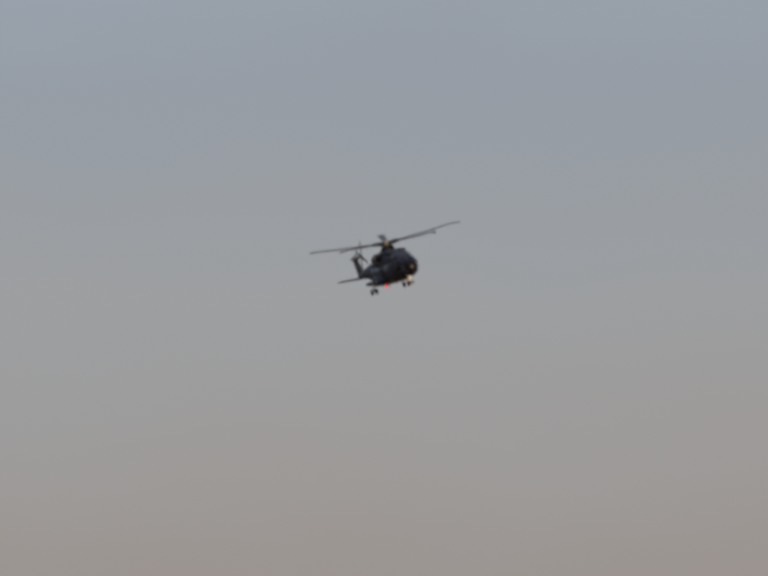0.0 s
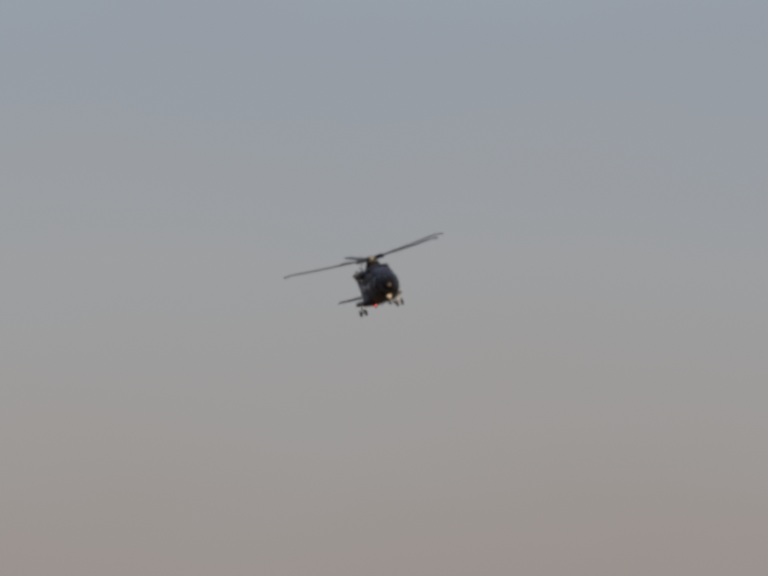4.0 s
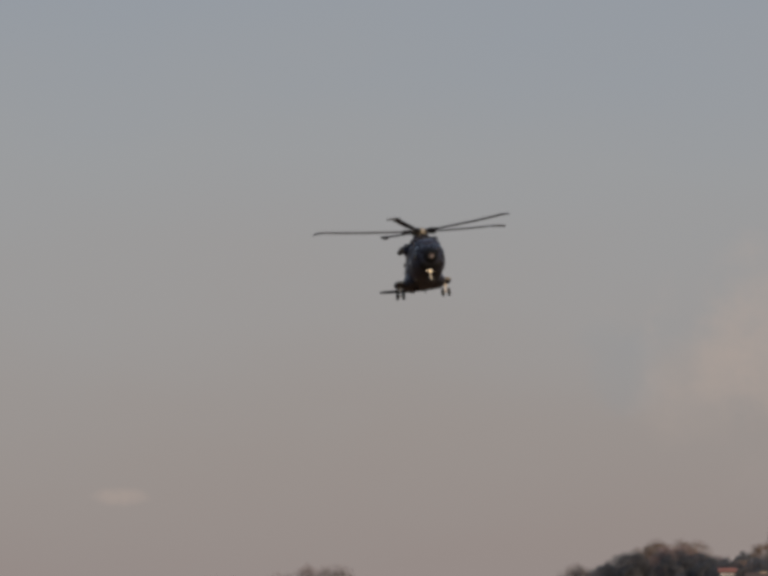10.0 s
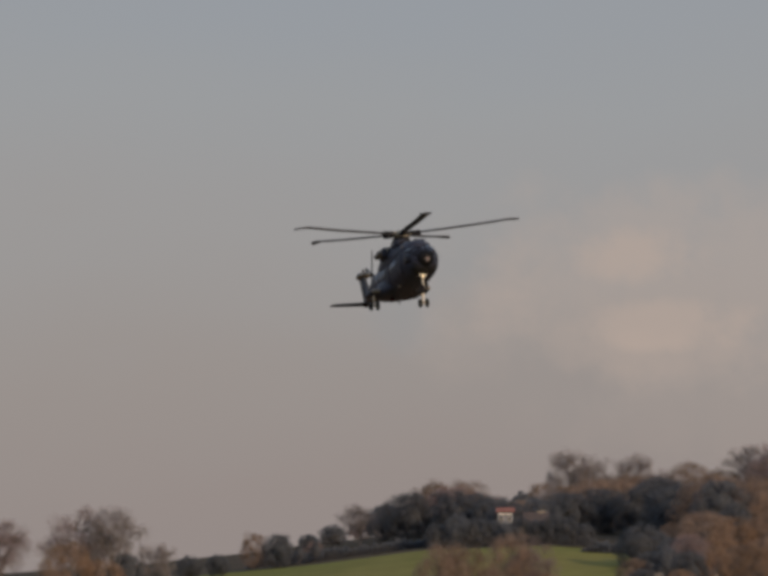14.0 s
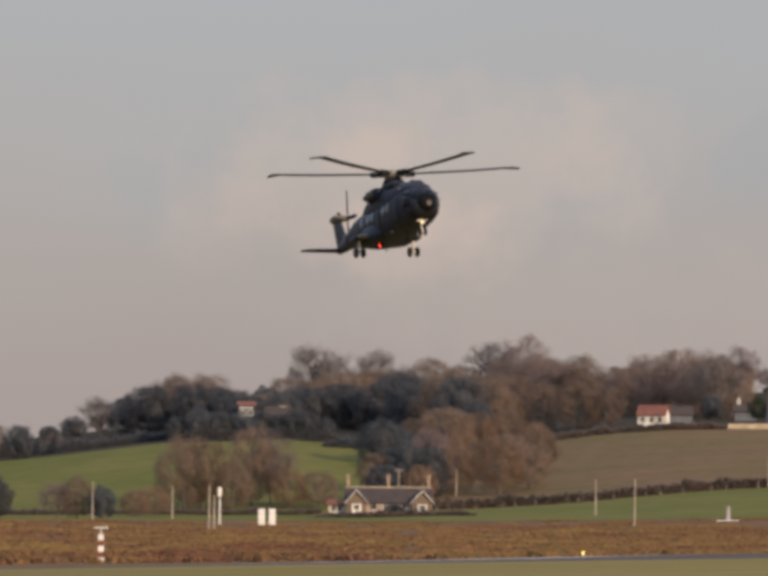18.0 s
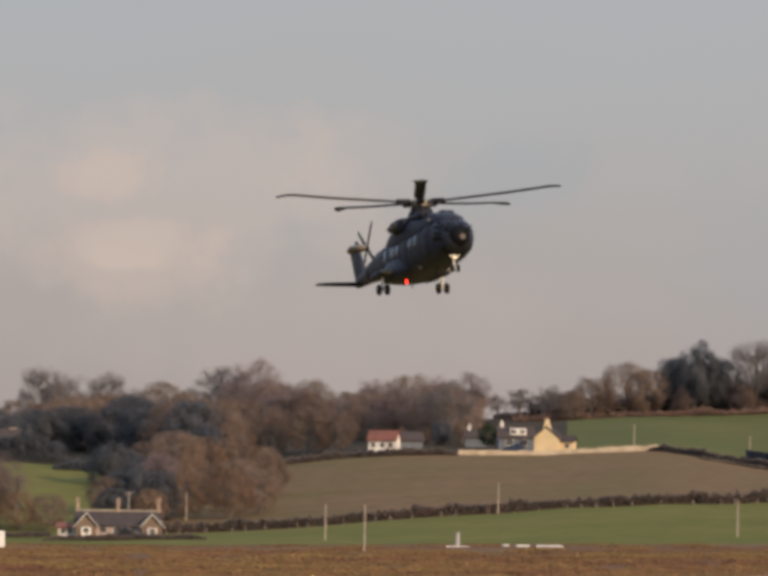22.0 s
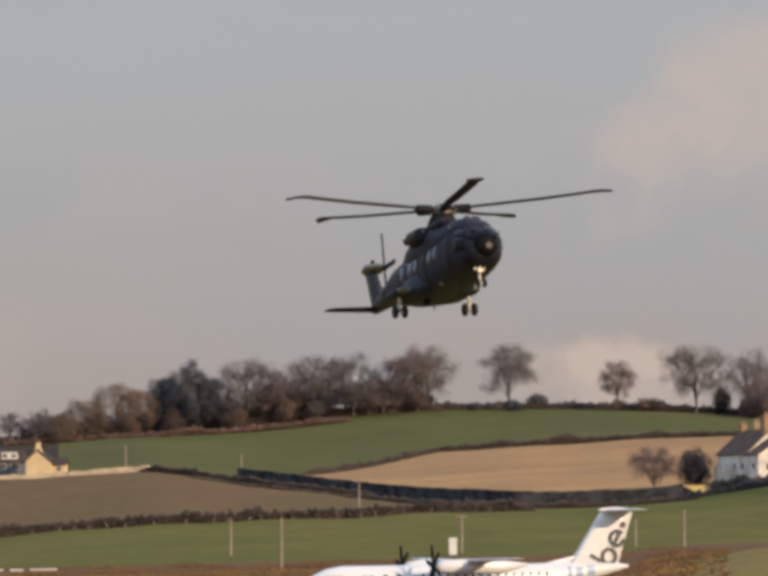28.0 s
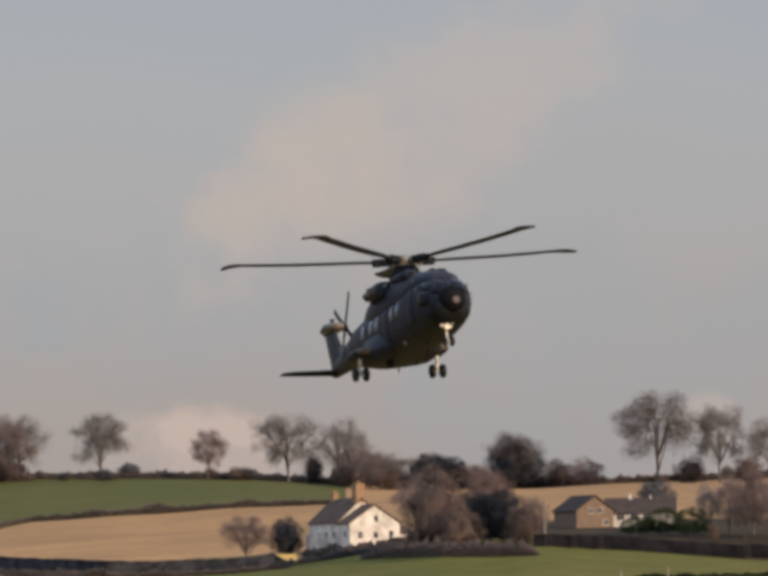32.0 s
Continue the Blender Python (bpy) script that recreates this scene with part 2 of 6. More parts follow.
RUBBER = paint("tyre_rubber", (0.018, 0.018, 0.018), 0.85, vary=0.15, scale=4.0, fine=30.0)
LEG_WHITE = paint("white_gear_paint", (0.78, 0.74, 0.66), 0.45, vary=0.06, scale=4.0, fine=25.0)
STEEL = paint("bare_metal", (0.30, 0.265, 0.205), 0.5, 0.6, vary=0.15, scale=4.0, fine=25.0)
# pale fin fairing; also paints sunlight on sponson noses and glints on the hull
PALE_AND_LIT = paint("pale_and_lit_paint", (0.21, 0.175, 0.13), 0.5, vary=0.25, scale=3.0, fine=18.0)
GLASS_DARK = paint("dark_glazing", (0.012, 0.012, 0.018), 0.2, vary=0.05, scale=1.0, fine=5.0, gloss=0.12)
# cabin glass with the sky's reflection put into its pale blue base colour
GLASS_PAINTED_SKY = paint("sky_painted_glazing", (0.17, 0.20, 0.25), 0.25, 0.0, vary=0.05, scale=1.0, fine=5.0)
RED_GLOW = glow("red_beacon_light", (1.0, 0.05, 0.03), 4.0)
NOSE_TAN = paint("tan_nose_disc", (0.13, 0.10, 0.09), 0.6, vary=0.1, scale=3.0, fine=20.0, gloss=0.2)
LAMP_GLOW = glow("landing_lamp_light", (1.0, 0.88, 0.66), 0.25)


# ---- building helpers ----
def part(name, bm, material, parent, label="", smooth=False):
    me = bpy.data.meshes.new(name)
    bm.to_mesh(me)
    bm.free()
    for m in (material if isinstance(material, (list, tuple)) else [material]):
        me.materials.append(m)
    if smooth:
        for p in me.polygons:
            p.use_smooth = True
    ob = new(name, me)
    if parent is not None:
        ob.parent = parent
    if label:
        ob["label"] = label
    return ob


def thing(name, m, label, category, group="", kind=""):
    ob = new(name)
    ob.empty_display_size = 0.3
    ob.matrix_world = m
    return tagged(ob, label, category, group, kind)


def box(bm, x0, x1, y0, y1, z0, z1, bevel=0.0, m=None):
    v = [bm.verts.new(p) for p in ((x0, y0, z0), (x1, y0, z0), (x1, y1, z0), (x0, y1, z0), (x0, y0, z1), (x1, y0, z1), (x1, y1, z1), (x0, y1, z1))]
    f = [bm.faces.new([v[k] for k in q]) for q in ((0, 3, 2, 1), (4, 5, 6, 7), (0, 1, 5, 4), (1, 2, 6, 5), (2, 3, 7, 6), (3, 0, 4, 7))]
    if bevel:
        ed = list({e for q in f for e in q.edges})
        r = bmesh.ops.bevel(bm, geom=ed, offset=bevel, segments=2, affect="EDGES", profile=0.5)
        v = list({w for q in r["faces"] for w in q.verts} | {w for w in v if w.is_valid})
    if m is not None:
        bmesh.ops.transform(bm, matrix=m, verts=[w for w in v if w.is_valid])
    return bm


def tube(bm, a, b, r0, r1=None, n=10, caps=True):
    """A tapered round bar from a to b."""
    a, b = Vector(a), Vector(b)
    r1 = r0 if r1 is None else r1
    q = (b - a).to_track_quat("Z", "Y")
    rings = []
    for c, r in ((a, r0), (b, r1)):
        rings.append([bm.verts.new(c + q @ Vector((r * math.cos(2 * math.pi * k / n), r * math.sin(2 * math.pi * k / n), 0))) for k in range(n)])
    for k in range(n):
        bm.faces.new((rings[0][k], rings[0][(k + 1) % n], rings[1][(k + 1) % n], rings[1][k]))
    if caps:
        bm.faces.new(rings[0][::-1])
        bm.faces.new(rings[1])
    return bm


def loft(bm, rings, caps=True):
    rows = [[bm.verts.new(p) for p in ring] for ring in rings]
    n = len(rows[0])
    for a, b in zip(rows, rows[1:]):
        for k in range(n):
            bm.faces.new((a[k], a[(k + 1) % n], b[(k + 1) % n], b[k]))
    if caps:
        bm.faces.new(rows[0][::-1])
        bm.faces.new(rows[-1])
    bmesh.ops.recalc_face_normals(bm, faces=bm.faces[:])
    return bm


def table(x, xs, ys):
    return float(np.interp(x, xs, ys))


# ---- the land: bearing b (degrees to the left of +y), distance d ----
BEARINGS = (-22, -15.9, -13.5, -12.5, -11.4, -10.4, -9.3, -8, -7.2, -6.2, -5.2, -4, -2.6, -1.6, -0.5, 0.5, 1.5, 2.7, 4, 5.8, 8, 16)
FIELD_FOOT = (-.15, -.15, -.15, -.15, -.17, -.20, -.26, -.28, -.285, -.295, -.305, -.325, -.355, -.375, -.395, -.41, -.41, -.41, -.41, -.40, -.42, -.42)
HEDGE_LINE = (.3, .29, .51, .48, .3, .23, .2, .19, .15, .125, .105, .02, -.085, -.19, -.265, -.31, -.345, -.35, -.36, -.36, -.36, -.36)
ROAD_LINE = (.55, .56, .60, .56, .40, .26, .24, .31, .40, .53, .68, .60, .60, .51, .34, .36, .42, .38, .22, .05, -.02, -.05)
STUBBLE_TOP = (1.05, 1.05, 1.02, 1.0, .95, .93, .88, .80, .72, .70, .85, .80, .75, .72, .62, .60, .60, .55, .40, .2, .08, .05)
CREST = (1.2, 1.16, 1.1, 1.1, 1.17, 1.25, 1.27, 1.28, 1.24, 1.13, 1.06, .99, .95, .9, .85, .8, .75, .6, .45, .25, .12, .08)


def strip_near(b):
    return -0.875 + (2 - min(max(b, -16), 8)) * 0.022


def runway_depth(b):
    """How much of the runway shows over the near grass, in degrees."""
    return table(b, (-4, -1.5, 1, 4), (0.055, 0.04, 0.02, 0.012))


def road_far(b):
    return table(b, (-22, -11.4, -9, -7.6, -5.2), (1045, 1045, 1050, 1105, 1170))


def hedge_far(b):
    return table(b, (-11.6, -8.2, -6.75), (1302, 1302, 1215))


def land_rings(b):
    """Distance and height of the land's folds along one bearing."""
    up = lambda d, rise: EYE[2] + d * math.tan(radians(rise))
    foot = max(table(b, BEARINGS, FIELD_FOOT), -0.45)
    mound = table(b, (-22, -11.6, -10.4, -9.6), (-0.16, -0.2, -0.4, -0.62))
    rings = [(0, 6.3), (60, 5.0), (200, 3.2), (430, up(430, strip_near(b))), (472, up(472, strip_near(b) + runway_depth(b))), (500, 1.1), (560, 1.1),
             (700, max(1.4, up(700, mound))), (880, up(880, foot)), (1010, up(1010, table(b, BEARINGS, HEDGE_LINE)))]
    rd = road_far(b)
    rings += [(rd, up(rd, table(b, BEARINGS, ROAD_LINE))), (1300, up(1300, table(b, BEARINGS, STUBBLE_TOP))), (1450, up(1450, table(b, BEARINGS, CREST))),
              (1650, up(1650, table(b, BEARINGS, CREST) - 0.25)), (2400, 8.0), (4900, 4.0)]
    return rings


LAND_CACHE = {}


def land(b, d):
    key = round(b * 200)
    if key not in LAND_CACHE:
        LAND_CACHE[key] = tuple(zip(*land_rings(key / 200)))
    return float(np.interp(d, *LAND_CACHE[key]))


def spot(b, d, z=None):
    """The place at bearing b and distance d, on the land or at height z."""
    return Vector((-d * math.sin(radians(b)), d * math.cos(radians(b)), land(b, d) if z is None else z))


def facing(b, d, turn=0.0, lift=0.0):
    """A pose on the land at bearing b whose +x runs to the right as seen from the camera and whose -y looks at it."""
    p = spot(b, d)
    return Matrix.Translation((p.x, p.y, p.z + lift)) @ Matrix.Rotation(radians(b + turn), 4, "Z")


def make_ground():
    bm = bmesh.new()
    bearings = [-180, -150, -120, -90, -60, -40, -30] + [-24 + 0.25 * k for k in range(169)] + [24, 30, 40, 60, 90, 120, 150]
    steps = [0, 20, 60, 120, 200, 300, 380, 430, 451, 472, 486, 500, 530, 560, 610, 660, 700, 760, 820, 880, 910, 945, 980, 1010, 1050, 1100, 1170, 1210, 1255, 1300, 1350,
             1400, 1450, 1500, 1650, 2000, 2400, 3600, 4900]
    slots = {m: k for k, m in enumerate((AIRFIELD_GRASS, ASPHALT, SCRUB, PASTURE, HILL_PASTURE, PLOUGH, STUBBLE, WOOD_FLOOR_AND_SHADE, BRACKEN))}
    rows = []
    for b in bearings:
        bb = max(min(b, 16), -22)
        rd = road_far(bb)
        row = []
        for k, d in enumerate(steps[1:]):
            dd = d
            if 1010 < d < 1450:
                dd = np.interp(d, (1010, 1170, 1300, 1450), (1010, rd, hedge_far(bb), 1450))
            z = land(bb, dd)
            if abs(b) > 24:
                z = min(z, 12 + 0.002 * d)
            if d > 560:
                z += 0.35 * noise.noise(Vector((b * 1.3, d * 0.01, 0))) * min(1, (d - 560) / 300)
            row.append(bm.verts.new((-dd * math.sin(radians(b)), dd * math.cos(radians(b)), z)))
        rows.append(row)
    mid = bm.verts.new((0, 0, 6.3))

    def cover(b, d):
        if d < 430:
            # unseen near ground made dark asphalt to lessen bounce on the helicopter's belly
            return ASPHALT if d < 200 else AIRFIELD_GRASS
        if d < 472:
            return ASPHALT
        if d < 880:
            return AIRFIELD_GRASS if (b < -10.6 and d < 700) else SCRUB
        if d < 1010:
            return PASTURE
        # dark ground colour stands in for shadow between field wall and houses
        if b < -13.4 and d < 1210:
            return WOOD_FLOOR_AND_SHADE
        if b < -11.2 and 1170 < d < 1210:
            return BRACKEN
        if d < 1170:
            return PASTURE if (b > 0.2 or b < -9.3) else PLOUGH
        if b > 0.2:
            return PASTURE if (d < 1210 and b > 1.0) else WOOD_FLOOR_AND_SHADE
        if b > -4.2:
            return WOOD_FLOOR_AND_SHADE
        if d < 1300:
            return STUBBLE if b < -6.8 else HILL_PASTURE
        if d < 1450:
            return HILL_PASTURE if b > -11.6 else STUBBLE
        return WOOD_FLOOR_AND_SHADE

    n = len(bearings)
    for i in range(n):
        a, b = rows[i], rows[(i + 1) % n]
        bc = bearings[i] + 0.12
        f = bm.faces.new((mid, b[0], a[0]))
        f.material_index = 1
        for k in range(len(a) - 1):
            f = bm.faces.new((a[k], b[k], b[k + 1], a[k + 1]))
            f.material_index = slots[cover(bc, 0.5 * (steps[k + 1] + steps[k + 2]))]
    bmesh.ops.recalc_face_normals(bm, faces=bm.faces[:])
    ob = part("ground", bm, list(slots), None, smooth=True)
    if ob.data.polygons[0].normal.z < 0:
        ob.data.flip_normals()
    tagged(ob, "grassy airfield, brown scrub and farm fields rising to a hill", "ground", kind="structure")


make_ground()


# ---- plants ----
def stick(vs, fs, a, b, r0, r1, n=4):
    """Adds a tapered bar to lists of vertices and faces."""
    q = (b - a).to_track_quat("Z", "Y")
    base = len(vs)
    for c, r in ((a, r0), (b, r1)):
        for k in range(n):
            vs.append(c + q @ Vector((r * math.cos(2 * math.pi * k / n), r * math.sin(2 * math.pi * k / n), 0)))
    for k in range(n):
        fs.append((base + k, base + (k + 1) % n, base + n + (k + 1) % n, base + n + k))


def mesh_of(name, vs, fs, material):
    me = bpy.data.meshes.new(name)
    me.from_pydata([tuple(v) for v in vs], [], fs)
    me.materials.append(material)
    return me


def dome(d, seed, rough=0.13):
    """How far an uneven rounded crown reaches along the direction d."""
    return 1 + rough * noise.noise(d * 2.3 + Vector((seed * 7.1, 0, 0))) + rough * 0.7 * noise.noise(d * 5.1 + Vector((0, seed * 3.3, 0)))


def bare_meshes(seed, material, ends=300, twigs=9, low=0.24):
    """Trunk with limbs, and a crown of fine twigs, of a leafless tree one metre high."""
    rng = random.Random(seed)
    tv, tf, cv, cf = [], [], [], []
    mid, half = Vector((0, 0, (1 + low) / 2)), (1 - low) / 2

    def place(near, far, flat=-0.75):
        while True:
            d = Vector((rng.gauss(0, 1), rng.gauss(0, 1), rng.gauss(0.15, 1))).normalized()
            if d.z > flat:
                break
        d = d * dome(d, seed) * rng.uniform(near, far)
        return mid + Vector((d.x * 0.5, d.y * 0.5, d.z * half))

    def bend(a, b, r0, r1, n, sag=0.10):
        side = Vector((rng.uniform(-1, 1), rng.uniform(-1, 1), 0)) * (b - a).length * 0.07
        c = a.lerp(b, 0.5) + side + Vector((0, 0, -sag * math.hypot(b.x - a.x, b.y - a.y)))
        stick(tv, tf, a, c, r0, (r0 + r1) / 2, n)
        stick(tv, tf, c, b, (r0 + r1) / 2, r1, n)

    fork = Vector((rng.uniform(-.02, .02), rng.uniform(-.02, .02), low * 0.8))
    head = Vector((rng.uniform(-.04, .04), rng.uniform(-.04, .04), 0.62))
    stick(tv, tf, Vector((0, 0, -0.03)), fork, 0.021, 0.015, 7)
    stick(tv, tf, fork, head, 0.014, 0.005, 6)
    limbs = [place(0.25, 0.5, -0.5) for _ in range(10)]
    for p in limbs:
        bend(fork.lerp(head, rng.uniform(0.0, 0.55)), p, 0.0085, 0.0055, 5)
    lobes = [(place(0.42, 0.88, -0.8), rng.uniform(0.085, 0.125)) for _ in range(74)]

    def tuft(reach=1.0):
        c, r = rng.choice(lobes)
        d = Vector((rng.gauss(0, 1), rng.gauss(0, 1), rng.gauss(0, 1))).normalized() * r * reach * rng.random() ** 0.4
        return Vector((c.x + d.x, c.y + d.y, max(c.z + d.z * 0.9, low * 0.6)))

    boughs = [tuft(0.7) for _ in range(90)]
    for p in boughs:
        bend(min(limbs, key=lambda q: (q - p).length), p, 0.0040, 0.0022, 4, 0.05)
    for _ in range(ends):
        p = tuft()
        bend(min(rng.sample(boughs, 30), key=lambda q: (q - p).length), p, 0.0018, 0.0010, 3, 0.02)
    for _ in range(twigs):
        s = tuft()
        d = ((s - mid).normalized() * 0.3 + Vector((rng.gauss(0, 0.7), rng.gauss(0, 0.7), rng.gauss(0.2, 0.5)))).normalized()
        e = s + d * rng.uniform(0.012, 0.03)
        w = d.cross(Vector((rng.uniform(-1, 1), rng.uniform(-1, 1), rng.uniform(-1, 1)))).normalized() * rng.uniform(0.0009, 0.0018)
        k = len(cv)
        cv.extend((s - w, s + w, e + w * 0.5, e - w * 0.5))
        cf.append((k, k + 1, k + 2, k + 3))
    return unit_tree(tv, tf, cv, cf, material)


def unit_tree(tv, tf, cv, cf, material):
    """Both meshes brought to one metre of height and of crown width."""
    s = 1 / sorted(v.z for v in cv)[int(0.985 * len(cv))]
    far = sorted(math.hypot(v.x, v.y) for v in cv)
    w = 0.5 / far[int(0.99 * len(far))]
    fit = lambda v: Vector((v.x * w, v.y * w, v.z * s))
    return (mesh_of("trunk", [fit(v) for v in tv], tf, BARK), mesh_of("crown", [fit(v) for v in cv], cf, material))


def leafy_meshes(seed, material, leaves=9000, size=0.026, low=0.1, cone=False, rough=0.24, core=0.0):
    """Trunk with limbs, and an uneven crown of small leaf sprays, of a tree one metre high."""
    rng = random.Random(seed)
    tv, tf, cv, cf = [], [], [], []
    stick(tv, tf, Vector((0, 0, -0.03)), Vector((0.01, 0, 0.6)), 0.024, 0.008, 6)
    mid, half = (1 + low) / 2, (1 - low) / 2
    for k in range(10):
        a = 2.4 * k + rng.uniform(-.4, .4)
        stick(tv, tf, Vector((0.005, 0, 0.15 + 0.04 * k)), Vector((0.3 * math.cos(a), 0.3 * math.sin(a), 0.38 + 0.05 * k)), 0.008, 0.003, 4)
    if core:
        # the close-grown inside of the crown
        for i in range(9):
            for j in range(14):
                a, e = 2 * math.pi * j / 14, math.pi * (i / 8 - 0.5)
                d = Vector((math.cos(e) * math.cos(a), math.cos(e) * math.sin(a), math.sin(e)))
                r = dome(d, seed, rough) * core
                cv.append(Vector((d.x * r * 0.5, d.y * r * 0.5, mid + d.z * r * half)))
                if i:
                    k = (i - 1) * 14
                    cf.append((k + j, k + (j + 1) % 14, k + 14 + (j + 1) % 14, k + 14 + j))
    billows = []
    for k in range(54):
        up = 1 - 1.92 * (k + 0.5) / 54
        a = 2.39996 * k + rng.uniform(-0.5, 0.5)
        flat = math.sqrt(1 - up * up)
        d = Vector((flat * math.cos(a), flat * math.sin(a), up))
        r = dome(d, seed, rough) * rng.uniform(0.62, 0.76)
        billows.append((Vector((d.x * r * 0.5, d.y * r * 0.5, mid + d.z * r * half)), d, rng.uniform(0.13, 0.19)))
    for _ in range(leaves):
        d = Vector((rng.gauss(0, 1), rng.gauss(0, 1), rng.gauss(0, 1))).normalized()
        if cone:
            z = 0.5 + 0.5 * d.z
            thin = (1.02 - z) * (0.85 + 0.15 * math.sin(z * 40 + 3 * d.x))
            r = rng.uniform(0.45, 1.0) ** 0.5
            p = Vector((d.x * r * 0.42 * thin / max(0.3, math.hypot(d.x, d.y)), d.y * r * 0.42 * thin / max(0.3, math.hypot(d.x, d.y)), low + (1 - low) * z))
        else:
            c, out, r = rng.choice(billows)
            d = (d + out * 0.55).normalized()
            p = c + Vector((d.x, d.y, d.z * 0.9)) * r * rng.uniform(0.12, 1.0) ** 0.5
        s = size * rng.uniform(0.4, 1.1)
        t = d.cross(Vector((rng.uniform(-1, 1), rng.uniform(-1, 1), rng.uniform(-1, 1)))).normalized()
        w = (d * rng.uniform(-0.5, 0.5) + t.cross(d)).normalized()
        base = len(cv)
        cv.extend((p - t * s * 0.5, p + t * s * 0.5 + w * s * 0.2, p + w * s, p - t * s * 0.3 + w * s * 0.7))
        cf.append((base, base + 1, base + 2))
        cf.append((base, base + 2, base + 3))
    return unit_tree(tv, tf, cv, cf, material)


KINDS = {
    "grey": ([bare_meshes(k, TWIGS_GREY, 520, 18000, 0.12) for k in range(5)], "tall bare grey-brown tree with a spreading crown"),
    "red": ([bare_meshes(20 + k, TWIGS_RED, 420, 21000, 0.06) for k in range(4)], "bare red-brown tree with dense twigs"),
    "brown": ([leafy_meshes(40 + k, LEAF_BROWN, 20000, 0.0165, -0.05) for k in range(4)], "broad tree with dull brown autumn leaves"),
    "orange": ([leafy_meshes(60 + k, LEAF_ORANGE, 19000, 0.0165, -0.05) for k in range(3)], "tree with orange-brown autumn leaves"),
    "dark": ([leafy_meshes(80 + k, LEAF_DARK_HAZED, 20000, 0.020, -0.12, rough=0.24, core=0.5) for k in range(3)], "dark dense evergreen tree with a rounded crown"),
    "conifer": ([leafy_meshes(90 + k, LEAF_DARK_HAZED, 6500, 0.03, 0.03, True) for k in range(2)], "dark pointed conifer on the wood edge"),
    "green": ([leafy_meshes(100 + k, LEAF_GREEN, 7000, 0.03, 0.0) for k in range(2)], "deep green evergreen bush by the houses"),
    "yew": ([leafy_meshes(140 + k, LEAF_YEW, 15000, 0.021, -0.12, rough=0.3, core=0.6) for k in range(3)], "very dark dense evergreen with an uneven rounded crown"),
    "shrub": ([leafy_meshes(120 + k, LEAF_SHRUB, 16000, 0.019, -0.25, rough=0.35, core=0.55) for k in range(3)], "low dense red-brown thicket on the hilltop"),
}


def where(b, rise, near=570.0):
    """The distance at which the land along a bearing shows at that rise."""
    d = near
    while d < 1445:
        if math.degrees(math.atan2(land(b, d) - EYE[2], d)) >= rise:
            return d
        d += 3
    return 1440.0


tree_rng = random.Random(7)
tree_count = {}


def plant(kind, b, foot, top, wide=1.0, group="", d=None):
    """A tree whose foot shows at that rise and whose top shows at top."""
    meshes, label = KINDS[kind]
    wide *= 1.12 if kind in ("grey", "red") else 1.0
    d = where(b, foot) if d is None else d
    z = land(b, d)
    h = EYE[2] + d * math.tan(radians(top)) - z
    trunk, crown = meshes[tree_count.get(kind, 0) % len(meshes)]
    tree_count[kind] = tree_count.get(kind, 0) + 1
    p = spot(b, d)
    ob = thing("tree", Matrix.Translation(p) @ Matrix.Rotation(tree_rng.uniform(0, 6.28), 4, "Z"), label, "tree", group)
    ob.scale = (h * wide, h * wide, h)
    for name, me in (("trunk", trunk), ("crown", crown)):
        o = new(name, me)
        o.parent = ob
    return ob


# trees on the skyline of the open hill: kind, bearing, foot, top, width
SKYLINE = (("grey", -8.11, 1.27, 1.90, 0.92), ("grey", -8.96, 1.27, 1.92, 0.92), ("red", -10.07, 1.25, 1.74, 0.81), ("grey", -10.90, 1.22, 1.88, 1.03), ("grey", -11.42, 1.16, 1.82, 0.92),
           ("yew", -11.17, 1.2, 1.47, 0.75), ("shrub", -11.5, 1.14, 1.38, 1.5), ("shrub", -11.95, 1.1, 1.34, 1.6), ("shrub", -10.45, 1.23, 1.36, 1.6), ("red", -11.75, 1.12, 1.50, 1.08), ("yew", -12.40, 1.08, 1.46, 1.3), ("yew", -12.62, 1.08, 1.42, 1.3), ("yew", -13.26, 1.1, 1.62, 1.25), ("red", -11.6, 1.14, 1.58, 1.2), ("red", -11.88, 1.1, 1.48, 1.3), ("grey", -12.12, 1.1, 1.42, 1.3), ("red", -12.8, 1.08, 1.34, 1.8), ("red", -13.65, 1.1, 1.38, 1.5), ("shrub", -13.75, 1.1, 1.34, 1.5), ("shrub", -12.9, 1.08, 1.30, 1.8), ("shrub", -15.1, 1.12, 1.38, 1.5), ("shrub", -15.7, 1.12, 1.36, 1.6), ("grey", -13.26, 1.1, 1.66, 1.08),
           ("grey", -14.76, 1.12, 2.04, 1.02), ("grey", -15.40, 1.12, 1.89, 0.81), ("grey", -15.95, 1.13, 1.74, 0.97), ("red", -14.02, 1.1, 1.39, 1.40))
